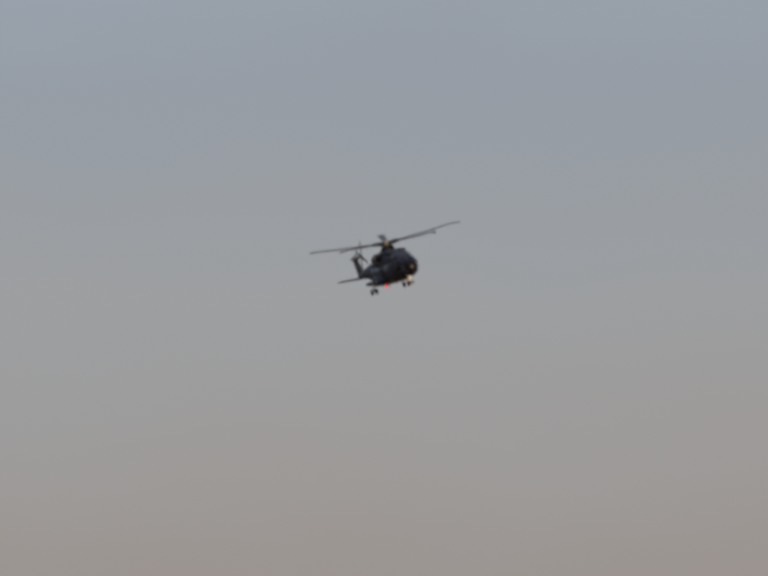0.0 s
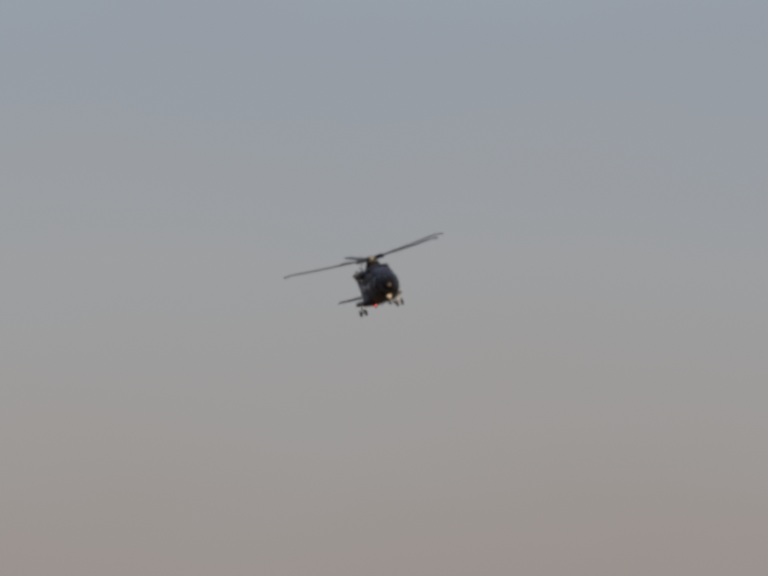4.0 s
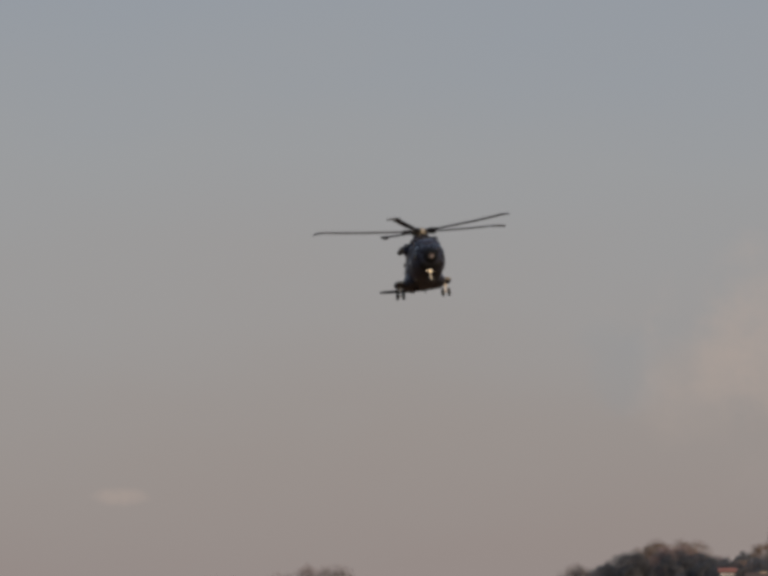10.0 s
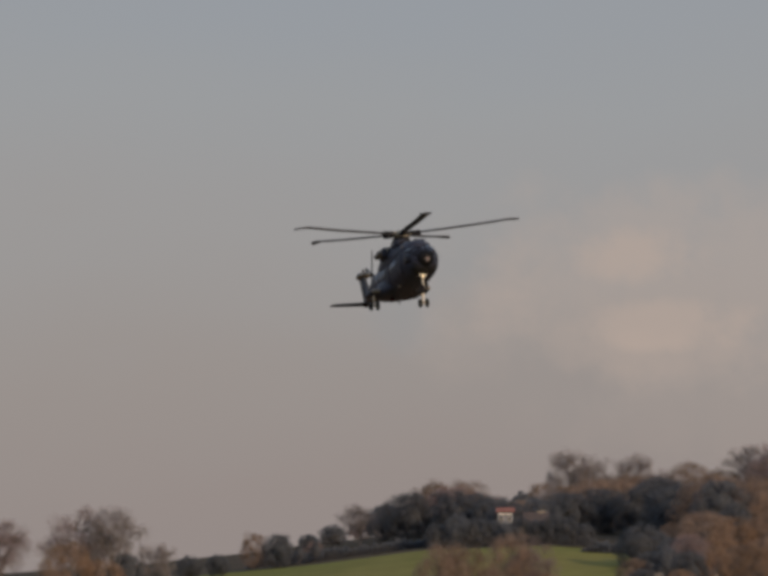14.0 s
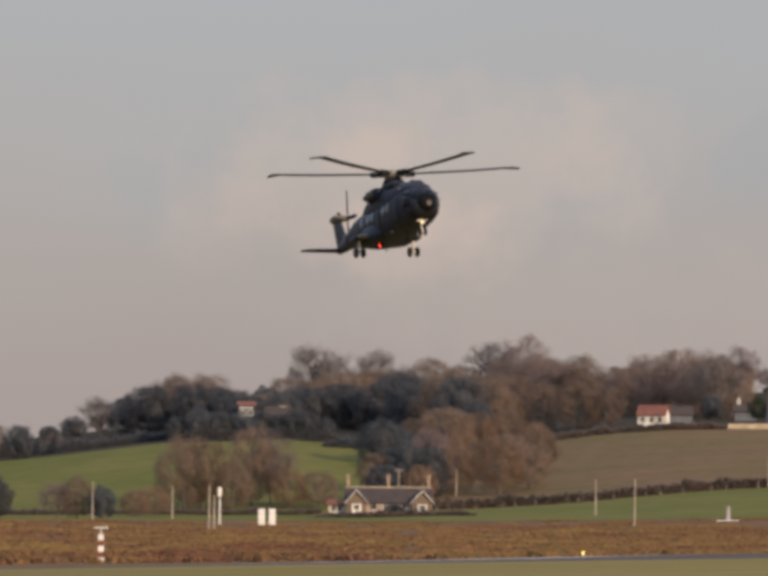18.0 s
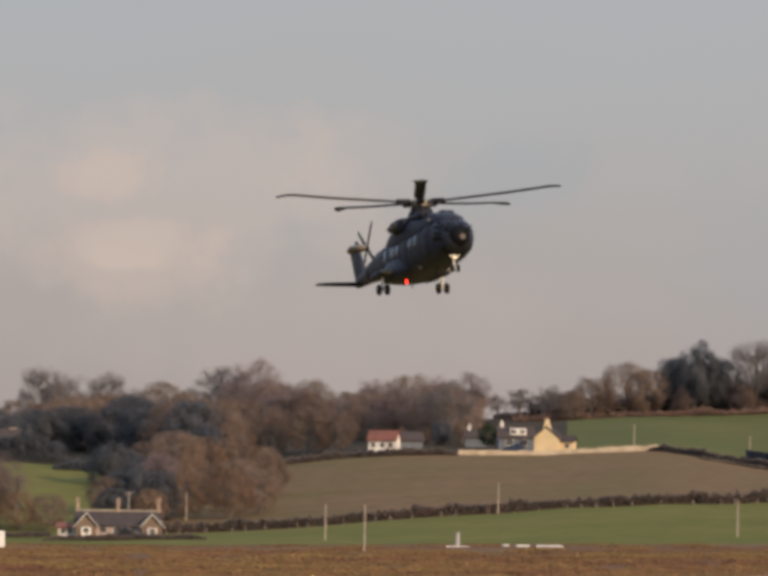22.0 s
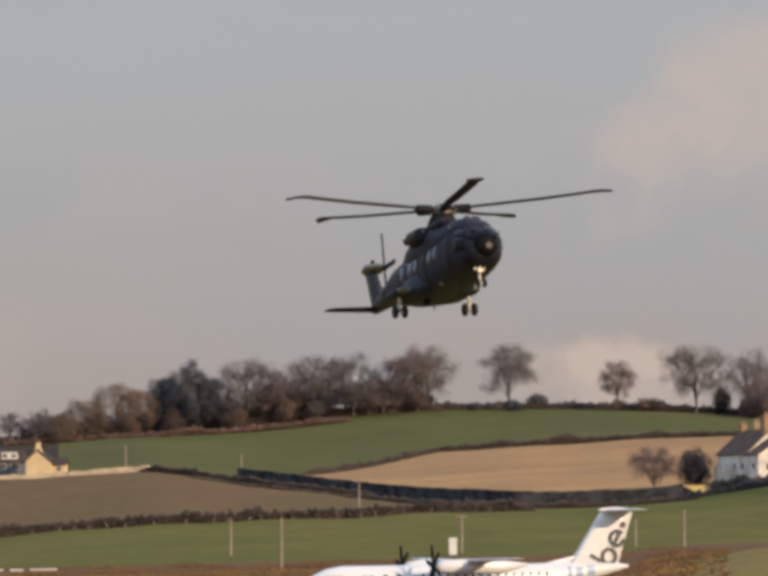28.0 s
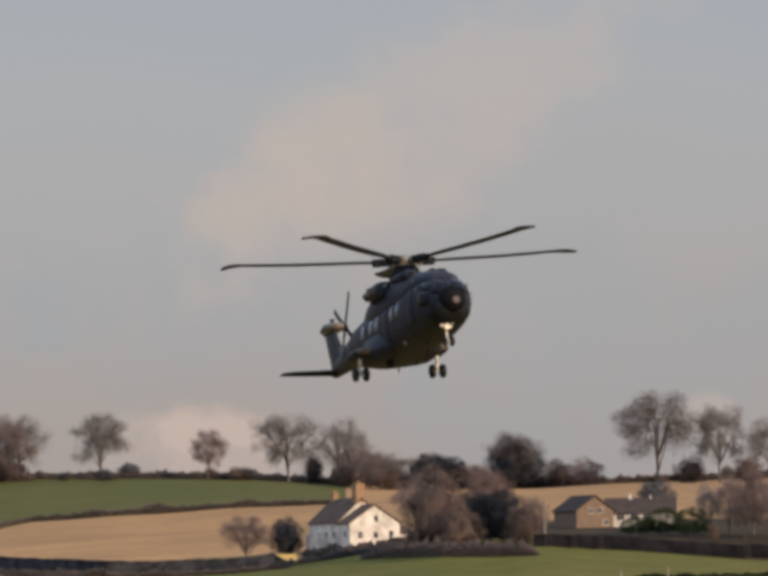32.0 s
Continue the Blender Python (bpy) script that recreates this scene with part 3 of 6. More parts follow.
SKYLINE_WEST = (("red", -7.98, 1.25, 1.91, 0.97), ("grey", -7.72, 1.25, 1.80, 0.97), ("grey", -7.32, 1.23, 1.85, 0.97), ("grey", -6.91, 1.2, 1.83, 1.03), ("red", -6.55, 1.17, 1.68, 0.97), ("grey", -6.2, 1.12, 1.80, 0.86),
                ("dark", -5.62, 1.08, 1.77, 0.8), ("dark", -5.85, 1.1, 1.62, 0.86), ("dark", -5.36, 1.06, 1.62, 0.86), ("brown", -4.86, 1.03, 1.56, 1.2), ("brown", -5.08, 1.04, 1.50, 1.1), ("brown", -4.5, 1.0, 1.40, 1.3),
                ("grey", -4.05, 0.98, 1.31, 0.97), ("grey", -3.75, 0.98, 1.28, 0.97), ("brown", -4.3, 0.97, 1.26, 1.19), ("grey", -3.52, 0.96, 1.22, 0.97))
# the wood on the left shoulder of the hill
WOOD_BACK = (("red", -3.2, 0.9, 1.42, 1.08), ("red", -2.9, 0.9, 1.38, 1.08), ("brown", -2.6, 0.9, 1.40, 1.20), ("red", -2.25, 0.9, 1.34, 1.20), ("brown", -1.95, 0.88, 1.22, 1.20), ("brown", -1.6, 0.86, 1.33, 1.20),
             ("red", -1.3, 0.85, 1.30, 1.08), ("red", -0.98, 0.85, 1.52, 0.96), ("grey", -0.66, 0.85, 1.45, 0.96), ("brown", -0.35, 0.85, 1.22, 1.20), ("brown", -0.02, 0.85, 1.29, 1.20), ("red", 0.3, 0.82, 1.20, 1.32))
WOOD_LEFT = (("grey", 0.57, 0.8, 1.37, 0.72), ("grey", 0.98, 0.78, 1.36, 0.78), ("grey", 1.22, 0.78, 1.41, 0.78), ("brown", 1.5, 0.74, 1.08, 1.20), ("dark", 1.72, 0.7, 0.99, 1.20), ("red", 1.98, 0.66, 0.95, 1.20), ("brown", 2.3, 0.6, 1.10, 1.20),
             ("brown", 2.62, 0.55, 1.09, 1.20), ("red", 2.45, 0.55, 1.05, 1.08), ("dark", 2.92, 0.5, 0.98, 1.2), ("dark", 3.15, 0.5, 0.86, 1.3), ("grey", 3.42, 0.45, 0.86, 1.08), ("dark", 3.7, 0.45, 0.66, 1.6), ("dark", 3.95, 0.4, 0.56, 1.6))
WOOD_MIDDLE = (("dark", 0.9, 0.56, 1.02, 1.32), ("dark", 0.5, 0.54, 1.05, 1.32), ("dark", 0.15, 0.5, 1.04, 1.32), ("dark", 1.25, 0.56, 0.98, 1.32), ("brown", -0.3, 0.5, 1.12, 1.20), ("brown", -0.75, 0.52, 1.14, 1.32), ("dark", -0.5, 0.5, 0.96, 1.20),
               ("brown", -1.15, 0.55, 1.05, 1.32), ("brown", -1.55, 0.58, 1.06, 1.20), ("brown", -1.85, 0.6, 1.02, 1.20), ("red", -2.75, 0.72, 1.15, 1.32), ("dark", -2.95, 0.68, 0.92, 1.20), ("dark", 1.6, 0.52, 0.80, 1.44))
WOOD_FRONT = (("brown", -0.15, 0.25, 0.78, 1.20), ("orange", -0.45, 0.2, 0.72, 1.20), ("brown", -0.8, 0.25, 0.74, 1.20), ("orange", -1.1, 0.3, 0.62, 1.20), ("brown", 0.15, 0.28, 0.66, 1.20), ("orange", -0.75, -0.1, 0.42, 1.08), ("orange", -0.3, -0.12, 0.40, 1.08),
              ("brown", -1.05, -0.05, 0.40, 1.08), ("dark", 0.22, -0.1, 0.42, 0.96), ("brown", 0.55, -0.1, 0.30, 1.08), ("dark", 0.0, -0.15, 0.36, 0.96), ("dark", 0.45, -0.2, 0.18, 1.20))
FIELD_TREES = (("brown", 2.55, -0.32, 0.44, 0.95), ("brown", 2.35, -0.3, 0.42, 0.86), ("brown", 1.85, -0.25, 0.55, 0.81), ("red", 1.65, -0.25, 0.46, 0.86), ("orange", 1.45, -0.28, 0.14, 1.08), ("brown", 1.15, -0.28, 0.1, 1.30), ("brown", 2.05, -0.3, 0.2, 1.08),
               ("red", 3.86, -0.39, -0.03, 1.3), ("brown", 3.66, -0.39, 0.03, 0.95), ("dark", 3.40, -0.39, -0.06, 1.05), ("dark", 5.32, -0.4, -0.05, 1.1), ("dark", 4.78, -0.4, 0.06, 0.95), ("dark", 4.5, -0.4, 0.02, 0.95), ("orange", 3.05, -0.37, -0.1, 1.40), ("orange", 2.85, -0.36, -0.06, 1.30))
LEFT_TREES = (("red", 7.19, -0.1, 0.70, 0.86), ("red", 6.35, -0.1, 0.80, 0.86), ("grey", 6.0, -0.1, 0.82, 0.76), ("orange", 6.48, -0.2, 0.47, 0.97), ("orange", 6.1, -0.2, 0.3, 1.08), ("grey", 5.55, -0.05, 0.46, 0.86), ("dark", 5.85, -0.1, 0.36, 0.86),
              ("brown", 4.52, 0.2, 0.57, 0.97), ("dark", 4.26, 0.22, 0.56, 0.97), ("conifer", 3.88, 0.28, 0.50, 1.08), ("conifer", 4.05, 0.26, 0.46, 1.19), ("dark", 5.2, 0.1, 0.34, 1.30), ("dark", 4.9, 0.13, 0.35, 1.30), ("red", 7.7, -0.1, 0.5, 1.08))
FARM_TREES = (("shrub", -12.42, 0.47, 1.30, 1.05), ("yew", -12.83, 0.52, 1.05, 1.15), ("yew", -13.13, 0.52, 1.06, 1.2), ("shrub", -12.65, 0.47, 0.9, 1.5), ("shrub", -13.35, 0.5, 0.92, 1.1), ("red", -13.45, 0.6, 0.98, 1.0), ("yew", -10.87, 0.42, 0.82, 1.05), ("red", -10.44, 0.36, 0.84, 1.15), ("green", -14.52, 0.57, 0.77, 1.9), ("green", -14.80, 0.56, 0.86, 1.3),
              ("green", -3.43, 0.66, 0.93, 0.95), ("green", -15.08, 0.54, 0.85, 1.4), ("red", -15.65, 0.5, 1.02, 0.7), ("orange", -15.32, 0.5, 0.68, 0.9), ("red", -15.92, 0.5, 1.08, 0.7), ("dark", -14.72, 0.80, 1.13, 1.3), ("red", -15.5, 0.56, 1.16, 0.7), ("red", -15.75, 0.56, 1.22, 0.7), ("grey", -15.3, 0.57, 1.08, 0.7), ("shrub", -13.05, 0.95, 1.26, 1.5), ("red", -12.2, 0.72, 1.2, 0.97), ("red", -12.95, 0.9, 1.28, 1.08))
for rows, grp in ((SKYLINE, "trees on the open skyline"), (SKYLINE_WEST, "trees on the open skyline"), (WOOD_BACK, "hillside wood"), (WOOD_LEFT, "hillside wood"), (WOOD_MIDDLE, "hillside wood"),
                  (WOOD_FRONT, "hillside wood"), (FIELD_TREES, "field trees"), (LEFT_TREES, "field trees"), (FARM_TREES, "trees round the farms")):
    for kind, b, foot, top, wide in rows:
        plant(kind, b, foot, top, wide, grp)


# the closed canopy of the wood, tree behind tree
CANOPY_B = (-3.4, -2.6, -1.9, -1.5, -1.0, -0.4, 0.4, 1.1, 1.7, 2.6, 3.2, 3.8)
CANOPY = (1.30, 1.33, 1.16, 1.26, 1.30, 1.18, 1.17, 1.16, 0.92, 1.04, 0.80, 0.55)
fill_rng = random.Random(11)
for k in range(84):
    b = 3.9 - 7.2 * ((k * 0.618034) % 1.0)
    near, far = (1185, 1435) if b < 1.2 else (1215, 1440)
    if b < -1.6:
        near = 1240
    d = near + (far - near) * (k % 7 + fill_rng.random()) / 7
    z = land(b, d)
    h = min(fill_rng.uniform(9, 15.5), EYE[2] + d * math.tan(radians(table(b, CANOPY_B, CANOPY) - fill_rng.uniform(0.0, 0.07))) - z)
    if h < 3.5:
        continue
    dusky = d < near + 95 and -0.5 < b < 3.6
    kind = fill_rng.choice(("dark", "dark", "dark", "dark", "brown") if dusky else ("brown", "red", "brown", "red", "grey", "brown"))
    plant(kind, b, 0, math.degrees(math.atan2(z + h - EYE[2], d)), fill_rng.uniform(1.0, 1.45), "hillside wood", d)
for k in range(22):
    b = 0.55 - 1.75 * ((k * 0.618034) % 1.0)
    d = 1030 + 150 * (k % 5 + fill_rng.random()) / 5
    if b < -0.9:
        d = max(d, 1090)
    z = land(b, d)
    kind = fill_rng.choice(("orange", "brown", "brown", "red") if b < 0.1 else ("dark", "brown", "dark"))
    plant(kind, b, 0, math.degrees(math.atan2(z + fill_rng.uniform(5.5, 9.0) - EYE[2], d)), fill_rng.uniform(1.0, 1.3), "hillside wood", d)


# dark trees close before the houses in the wood
for b, top, wide in ((2.62, 0.66, 1.2), (2.4, 0.76, 1.1), (2.2, 0.72, 1.15), (2.02, 0.70, 1.1), (1.88, 0.67, 1.2), (1.74, 0.72, 1.1), (1.58, 0.70, 1.2), (1.42, 0.74, 1.1), (1.26, 0.72, 1.2), (1.08, 0.66, 1.2)):
    plant("dark", b, 0, top, wide, "hillside wood", 1193 + 6 * fill_rng.random())


# thick understorey below the skyline trees
for k in range(46):
    b = -3.9 - 4.3 * ((k * 0.618034) % 1.0)
    d = 1435 + 25 * fill_rng.random()
    z = land(b, d)
    plant(fill_rng.choice(("red", "shrub", "red", "shrub", "grey")), b, 0, math.degrees(math.atan2(z + fill_rng.uniform(4.5, 10.0) * table(b, (-8.2, -6, -3.9), (1.0, 1.0, 0.7)) - EYE[2], d)), fill_rng.uniform(1.0, 1.5), "trees on the open skyline", d)
for k in range(20):
    b = -8.3 - 7.6 * ((k * 0.618034) % 1.0)
    d = 1438 + 12 * fill_rng.random()
    z = land(b, d)
    plant(fill_rng.choice(("shrub", "shrub", "shrub", "dark")), b, 0, math.degrees(math.atan2(z + fill_rng.uniform(1.6, 4.0) - EYE[2], d)), fill_rng.uniform(1.2, 2.0), "trees on the open skyline", d)


def hedge(b0, b1, line, tall, label, seed, thick=1.6, material=None, step=0.006, gap=0.0, even=False, grain=1.0):
    """A long uneven hedge of small twiggy clumps along bearings b0 to b1."""
    rng = random.Random(seed)
    vs, fs = [], []
    b = b0
    while b > b1:
        d = line(b)
        g = land(b, d)
        lump = 0.5 + 0.7 * max(0.0, noise.noise(Vector((b * 3.1, seed, 0)))) + 0.3 * noise.noise(Vector((b * 17, seed, 3))) + 0.25 * noise.noise(Vector((b * 61, seed, 7)))
        if even:
            lump = 0.9 + 0.12 * noise.noise(Vector((b * 9, seed, 1)))
        lump *= min(1.0, 0.15 + (b0 - b) / 0.2, 0.15 + (b - b1) / 0.2)
        if lump > gap:
            for _ in range(8):
                p = spot(b + rng.uniform(-.012, .012), d + rng.uniform(-thick, thick) / 2, g + rng.uniform(-0.1, 1) * tall * lump)
                s = rng.uniform(0.22, 0.6) * min(1.0, tall / 2) * grain
                u = Vector((rng.uniform(-1, 1), rng.uniform(-1, 1), rng.uniform(-1, 1))).normalized() * s
                w = u.cross(Vector((rng.uniform(-1, 1), rng.uniform(-1, 1), rng.uniform(-1, 1)))).normalized() * s
                k = len(vs)
                vs.extend((p - u, p + w, p + u, p - w * 0.8))
                fs.append((k, k + 1, k + 2))
                fs.append((k, k + 2, k + 3))
        b -= step
    ob = new("hedge", mesh_of("hedge", vs, fs, material or HEDGE))
    tagged(ob, label, "hedge", kind="stuff")


hedge(0.9, -9.2, lambda b: 1012.0, 3.0, "low uneven brown hawthorn hedge along the pasture", 1, step=0.0013, grain=0.42)
hedge(-6.12, -10.9, lambda b: road_far(b) + 2, 3.0, "dark clipped hedge along the lane bank", 2, 1.6, LEAF_DARK_HAZED, 0.0008, even=True, grain=0.3)
hedge(1.2, -0.5, lambda b: 944.0, 1.5, "brown unmown bank before the cottage", 24, 3.0, HEDGE, 0.0011, grain=0.4)
hedge(0.52, 0.18, lambda b: 947.0, 2.6, "dark rounded garden bush before the cottage", 25, 2.5, LEAF_DARK_HAZED, 0.0005, grain=0.35, even=True)
hedge(-11.3, -12.2, lambda b: 1052.0, 3.0, "straggling bramble hedge before the farmhouse", 8, 3.0, BRAMBLE, 0.0008, grain=0.35)
hedge(-10.9, -11.5, lambda b: 1058.0, 3.2, "dark bushes before the farmhouse side wall", 33, 3.0, LEAF_DARK_HAZED, 0.0007, gap=0.35, grain=0.35)
hedge(-11.65, -13.5, lambda b: table(b, (-13.5, -12.5, -11.65), (985, 992, 1026)), 4.2, "purple-brown bramble bank below the farm garden", 17, 7.0, BRAMBLE, 0.0005, grain=0.3)
hedge(-12.0, -13.45, lambda b: 1052.0, 3.2, "brown thicket beside the farmhouse garden", 9, 3.0, BRAMBLE, 0.0008, grain=0.3)
hedge(-14.35, -15.3, lambda b: 1062.0, 3.0, "dark green laurel hedge before the white wing", 14, 3.0, LEAF_GREEN, 0.0008, grain=0.35)
hedge(-14.4, -16.2, lambda b: where(b, 0.12), 1.2, "dark green hedge at the foot of the farm field", 10, 2.0, LEAF_GREEN, 0.0015, grain=0.5)
hedge(4.6, 0.95, lambda b: 1208.0, 3.4, "dark undergrowth along the edge of the wood", 11, 5.0, LEAF_DARK_HAZED, 0.0009, grain=0.4)
hedge(1.1, -0.2, lambda b: 1166.0, 3.8, "dark undergrowth along the edge of the wood", 12, 6.0, LEAF_DARK_HAZED, 0.0009, grain=0.4)
hedge(-0.1, -3.1, lambda b: 1168.0, 2.2, "brown brambles along the edge of the wood", 13, 4.0, HEDGE, 0.001, grain=0.4)
hedge(2.7, 0.9, lambda b: 1196.0, 4.0, "dark thicket before the houses in the wood", 15, 3.0, LEAF_DARK_HAZED, 0.0008, grain=0.35)
hedge(-3.9, -8.25, lambda b: 1441.0, 5.0, "russet thicket below the hilltop trees", 16, 4.0, LEAF_SHRUB, 0.001, grain=0.4)
hedge(-6.75, -11.6, lambda b: hedge_far(b) + 2, 2.3, "brown hedge between stubble and pasture", 3, 2.5, step=0.0013, grain=0.42)
hedge(-3.4, -16.0, lambda b: 1447.0, 3.0, "scrubby bushes along the hilltop", 4, 5.0, BRAMBLE, 0.0011, gap=0.3, grain=0.42)
hedge(-10.6, -13.45, lambda b: road_far(b) - 2, 1.8, "dark hedge below the farm", 5, 2.0, LEAF_DARK_HAZED, 0.0015, grain=0.4)
hedge(6.2, 1.0, lambda b: 1012.0, 1.4, "low scrub along the foot of the field", 6, 4.0, HEDGE, 0.002, gap=0.3, grain=0.5)
hedge(-3.6, -7.4, lambda b: 1424.0, 2.0, "russet bracken below the hilltop trees", 7, 9.0, BRACKEN, 0.0012, gap=0.4, grain=0.5)
hedge(-11.2, -14.3, lambda b: 1447.0, 5.2, "grey-brown scrub wood along the hilltop", 27, 6.0, HEDGE, 0.0009, grain=0.42)
hedge(-14.2, -16.2, lambda b: 1447.0, 3.0, "grey-brown scrub along the hilltop", 28, 5.0, HEDGE, 0.0009, grain=0.42)


# rough tussocks over the scrub between the runway and the fields
def tussocks(count, seed):
    rng = random.Random(seed)
    vs, fs = [], []
    for _ in range(count):
        b = rng.uniform(-11.2, 7.5)
        d = 480 + 400 * rng.random() ** 0.85
        thick = noise.noise(Vector((b * 2.2, d * 0.02, 5))) + 0.35
        if rng.random() > (0.35 + thick) * table(b, (-10.7, -9.8), (0.35, 1.0)):
            continue
        p = spot(b, d)
        h = rng.uniform(0.12, 0.52) * (0.6 + max(0, thick)) * table(d, (480, 740, 850), (1.0, 0.7, 0.25))
        for k in range(3):
            a = rng.uniform(0, 3.14)
            u = Vector((math.cos(a), math.sin(a), 0)) * h * rng.uniform(0.9, 2.2)
            top = p + Vector((rng.uniform(-.3, .3), rng.uniform(-.3, .3), h))
            i = len(vs)
            vs.extend((p - u, p + u, top + u * 0.35, top - u * 0.5))
            fs.append((i, i + 1, i + 2))
            fs.append((i, i + 2, i + 3))
    ob = new("tussocks", mesh_of("tussocks", vs, fs, TUSSOCK))
    tagged(ob, "rough tussocks of rusty brown and straw-coloured grass", "grass", kind="stuff")


TUSSOCK = paint("rusty_grass", (0.25, 0.126, 0.074), 0.95, vary=0.45, scale=0.035, fine=0.22, second=(0.32, 0.21, 0.085), thin=0.5, space="World")
tussocks(130000, 9)


# ---- helicopter ----
HUB_Z = 5.12


def superring(x, zc, hw, hh, n=2.6, count=28):
    ring = []
    for k in range(count):
        a = 2 * math.pi * k / count
        c, s = math.cos(a), math.sin(a)
        ring.append(Vector((x, hw * math.copysign(abs(c) ** (2 / n), c), zc + hh * math.copysign(abs(s) ** (2 / n), s) - HUB_Z)))
    return ring


BODY_X = (-12.9, -10.8, -8.5, -6.5, -4.5, -3.0, 0.0, 3.3, 4.5, 5.5, 6.2, 6.65, 6.95)
BODY_ZC = (2.20, 2.30, 2.38, 2.30, 2.02, 1.90, 1.90, 1.94, 1.98, 1.95, 1.88, 1.80, 1.76)
BODY_HW = (0.24, 0.46, 0.76, 1.10, 1.36, 1.44, 1.44, 1.44, 1.42, 1.28, 1.02, 0.66, 0.08)
BODY_HH = (0.30, 0.46, 0.70, 1.02, 1.36, 1.46, 1.46, 1.46, 1.38, 1.20, 0.94, 0.58, 0.08)


def body_at(x):
    return table(x, BODY_X, BODY_ZC), table(x, BODY_X, BODY_HW), table(x, BODY_X, BODY_HH)


def skin(x, angle, out=0.0, n=2.6):
    """A point of the cabin's skin at station x; the angle runs from port (0) over the roof (90) to starboard (180)."""
    zc, hw, hh = body_at(x)
    c, s = math.cos(radians(angle)), math.sin(radians(angle))
    return Vector((x, (hw + out) * math.copysign(abs(c) ** (2 / n), c), zc + (hh + out) * math.copysign(abs(s) ** (2 / n), s) - HUB_Z))


def panel(x0, x1, a0, a1, out=0.018, nx=4, na=4, slant=0.0):
    """A closed shallow panel that follows the skin."""
    bm = bmesh.new()
    grid = {}
    for side, o in ((0, -0.03), (1, out)):
        for i in range(nx + 1):
            for j in range(na + 1):
                edge = 0.008 if side and (i in (0, nx) or j in (0, na)) else 0.0
                a = a0 + (a1 - a0) * j / na
                grid[side, i, j] = bm.verts.new(skin(x0 + (x1 - x0) * i / nx + slant * (j / na - 0.5), a, o - edge))
    for side in (0, 1):
        for i in range(nx):
            for j in range(na):
                bm.faces.new([grid[side, i + p, j + q] for p, q in ((0, 0), (1, 0), (1, 1), (0, 1))])
    for i in range(nx):
        for j in (0, na):
            bm.faces.new((grid[0, i, j], grid[0, i + 1, j], grid[1, i + 1, j], grid[1, i, j]))
    for j in range(na):
        for i in (0, nx):
            bm.faces.new((grid[0, i, j], grid[0, i, j + 1], grid[1, i, j + 1], grid[1, i, j]))
    bmesh.ops.recalc_face_normals(bm, faces=bm.faces[:])
    return bm


def wheel(parent, at, r, w, axis="Y"):
    """A tyre with its rim, turning about the y axis."""
    bm = bmesh.new()
    prof = ((0.55, -0.5), (0.82, -0.5), (0.95, -0.36), (1.0, -0.12), (1.0, 0.12), (0.95, 0.36), (0.82, 0.5), (0.55, 0.5))
    n = 20
    rows = []
    for k in range(n):
        a = 2 * math.pi * k / n
        rows.append([bm.verts.new((at[0] + r * q * math.cos(a), at[1] + w * s, at[2] + r * q * math.sin(a))) for q, s in prof])
    for k in range(n):
        p, q = rows[k], rows[(k + 1) % n]
        for j in range(len(prof)):
            bm.faces.new((p[j], p[(j + 1) % len(prof)], q[(j + 1) % len(prof)], q[j]))
    bmesh.ops.recalc_face_normals(bm, faces=bm.faces[:])
    tyre = part("wheel", bm, RUBBER, parent, smooth=True)
    bm = bmesh.new()
    tube(bm, (at[0], at[1] - w * 0.42, at[2]), (at[0], at[1] + w * 0.42, at[2]), r * 0.57, n=16)
    part("rim", bm, HULL_DARK, tyre)
    return tyre


def slab(bm, root, tip, root_chord, tip_chord, thick, sweep_axis=(1, 0, 0), flat_axis=(0, 0, 1), pieces=6):
    """A tapered aerofoil slab from root to tip."""
    root, tip = Vector(root), Vector(tip)
    ax, fl = Vector(sweep_axis), Vector(flat_axis)
    prof = ((0.5, 0.0), (0.38, 0.42), (0.1, 0.5), (-0.25, 0.34), (-0.5, 0.06), (-0.5, -0.06), (-0.25, -0.34), (0.1, -0.5), (0.38, -0.42))
    rings = []
    for k in range(pieces + 1):
        t = k / pieces
        c = root.lerp(tip, t)
        ch = root_chord + (tip_chord - root_chord) * t
        th = thick * (ch / root_chord) * (0.35 if k == pieces else 1.0)
        rings.append([c + ax * (ch * p) + fl * (th * q) for p, q in prof])
    return loft(bm, rings)


def rotor_blade():
    """One main blade along +x, with the swept paddle tip; it cones upwards."""
    bm = bmesh.new()
    prof = ((0.35, 0.0), (0.26, 0.5), (0.0, 0.55), (-0.35, 0.25), (-0.65, 0.0), (-0.35, -0.25), (0.0, -0.45), (0.26, -0.4))
    rings = []
    for r, chord, back, lift in ((0.95, 0.34, 0, 0.06), (1.7, 0.36, 0, 0.10), (2.5, 0.64, 0, 0.15), (3.5, 0.70, 0, 0.20), (5.5, 0.70, 0, 0.31), (7.4, 0.70, 0, 0.45), (8.05, 0.72, 0.0, 0.51),
                                 (8.3, 0.95, -0.03, 0.53), (8.7, 1.02, 0.06, 0.53), (9.05, 0.82, 0.20, 0.49), (9.22, 0.44, 0.36, 0.46), (9.3, 0.16, 0.52, 0.44)):
        th = 0.15 if r < 8 else 0.13
        rings.append([Vector((r, chord * p - back, lift + th * q)) for p, q in prof])
    return loft(bm, rings)


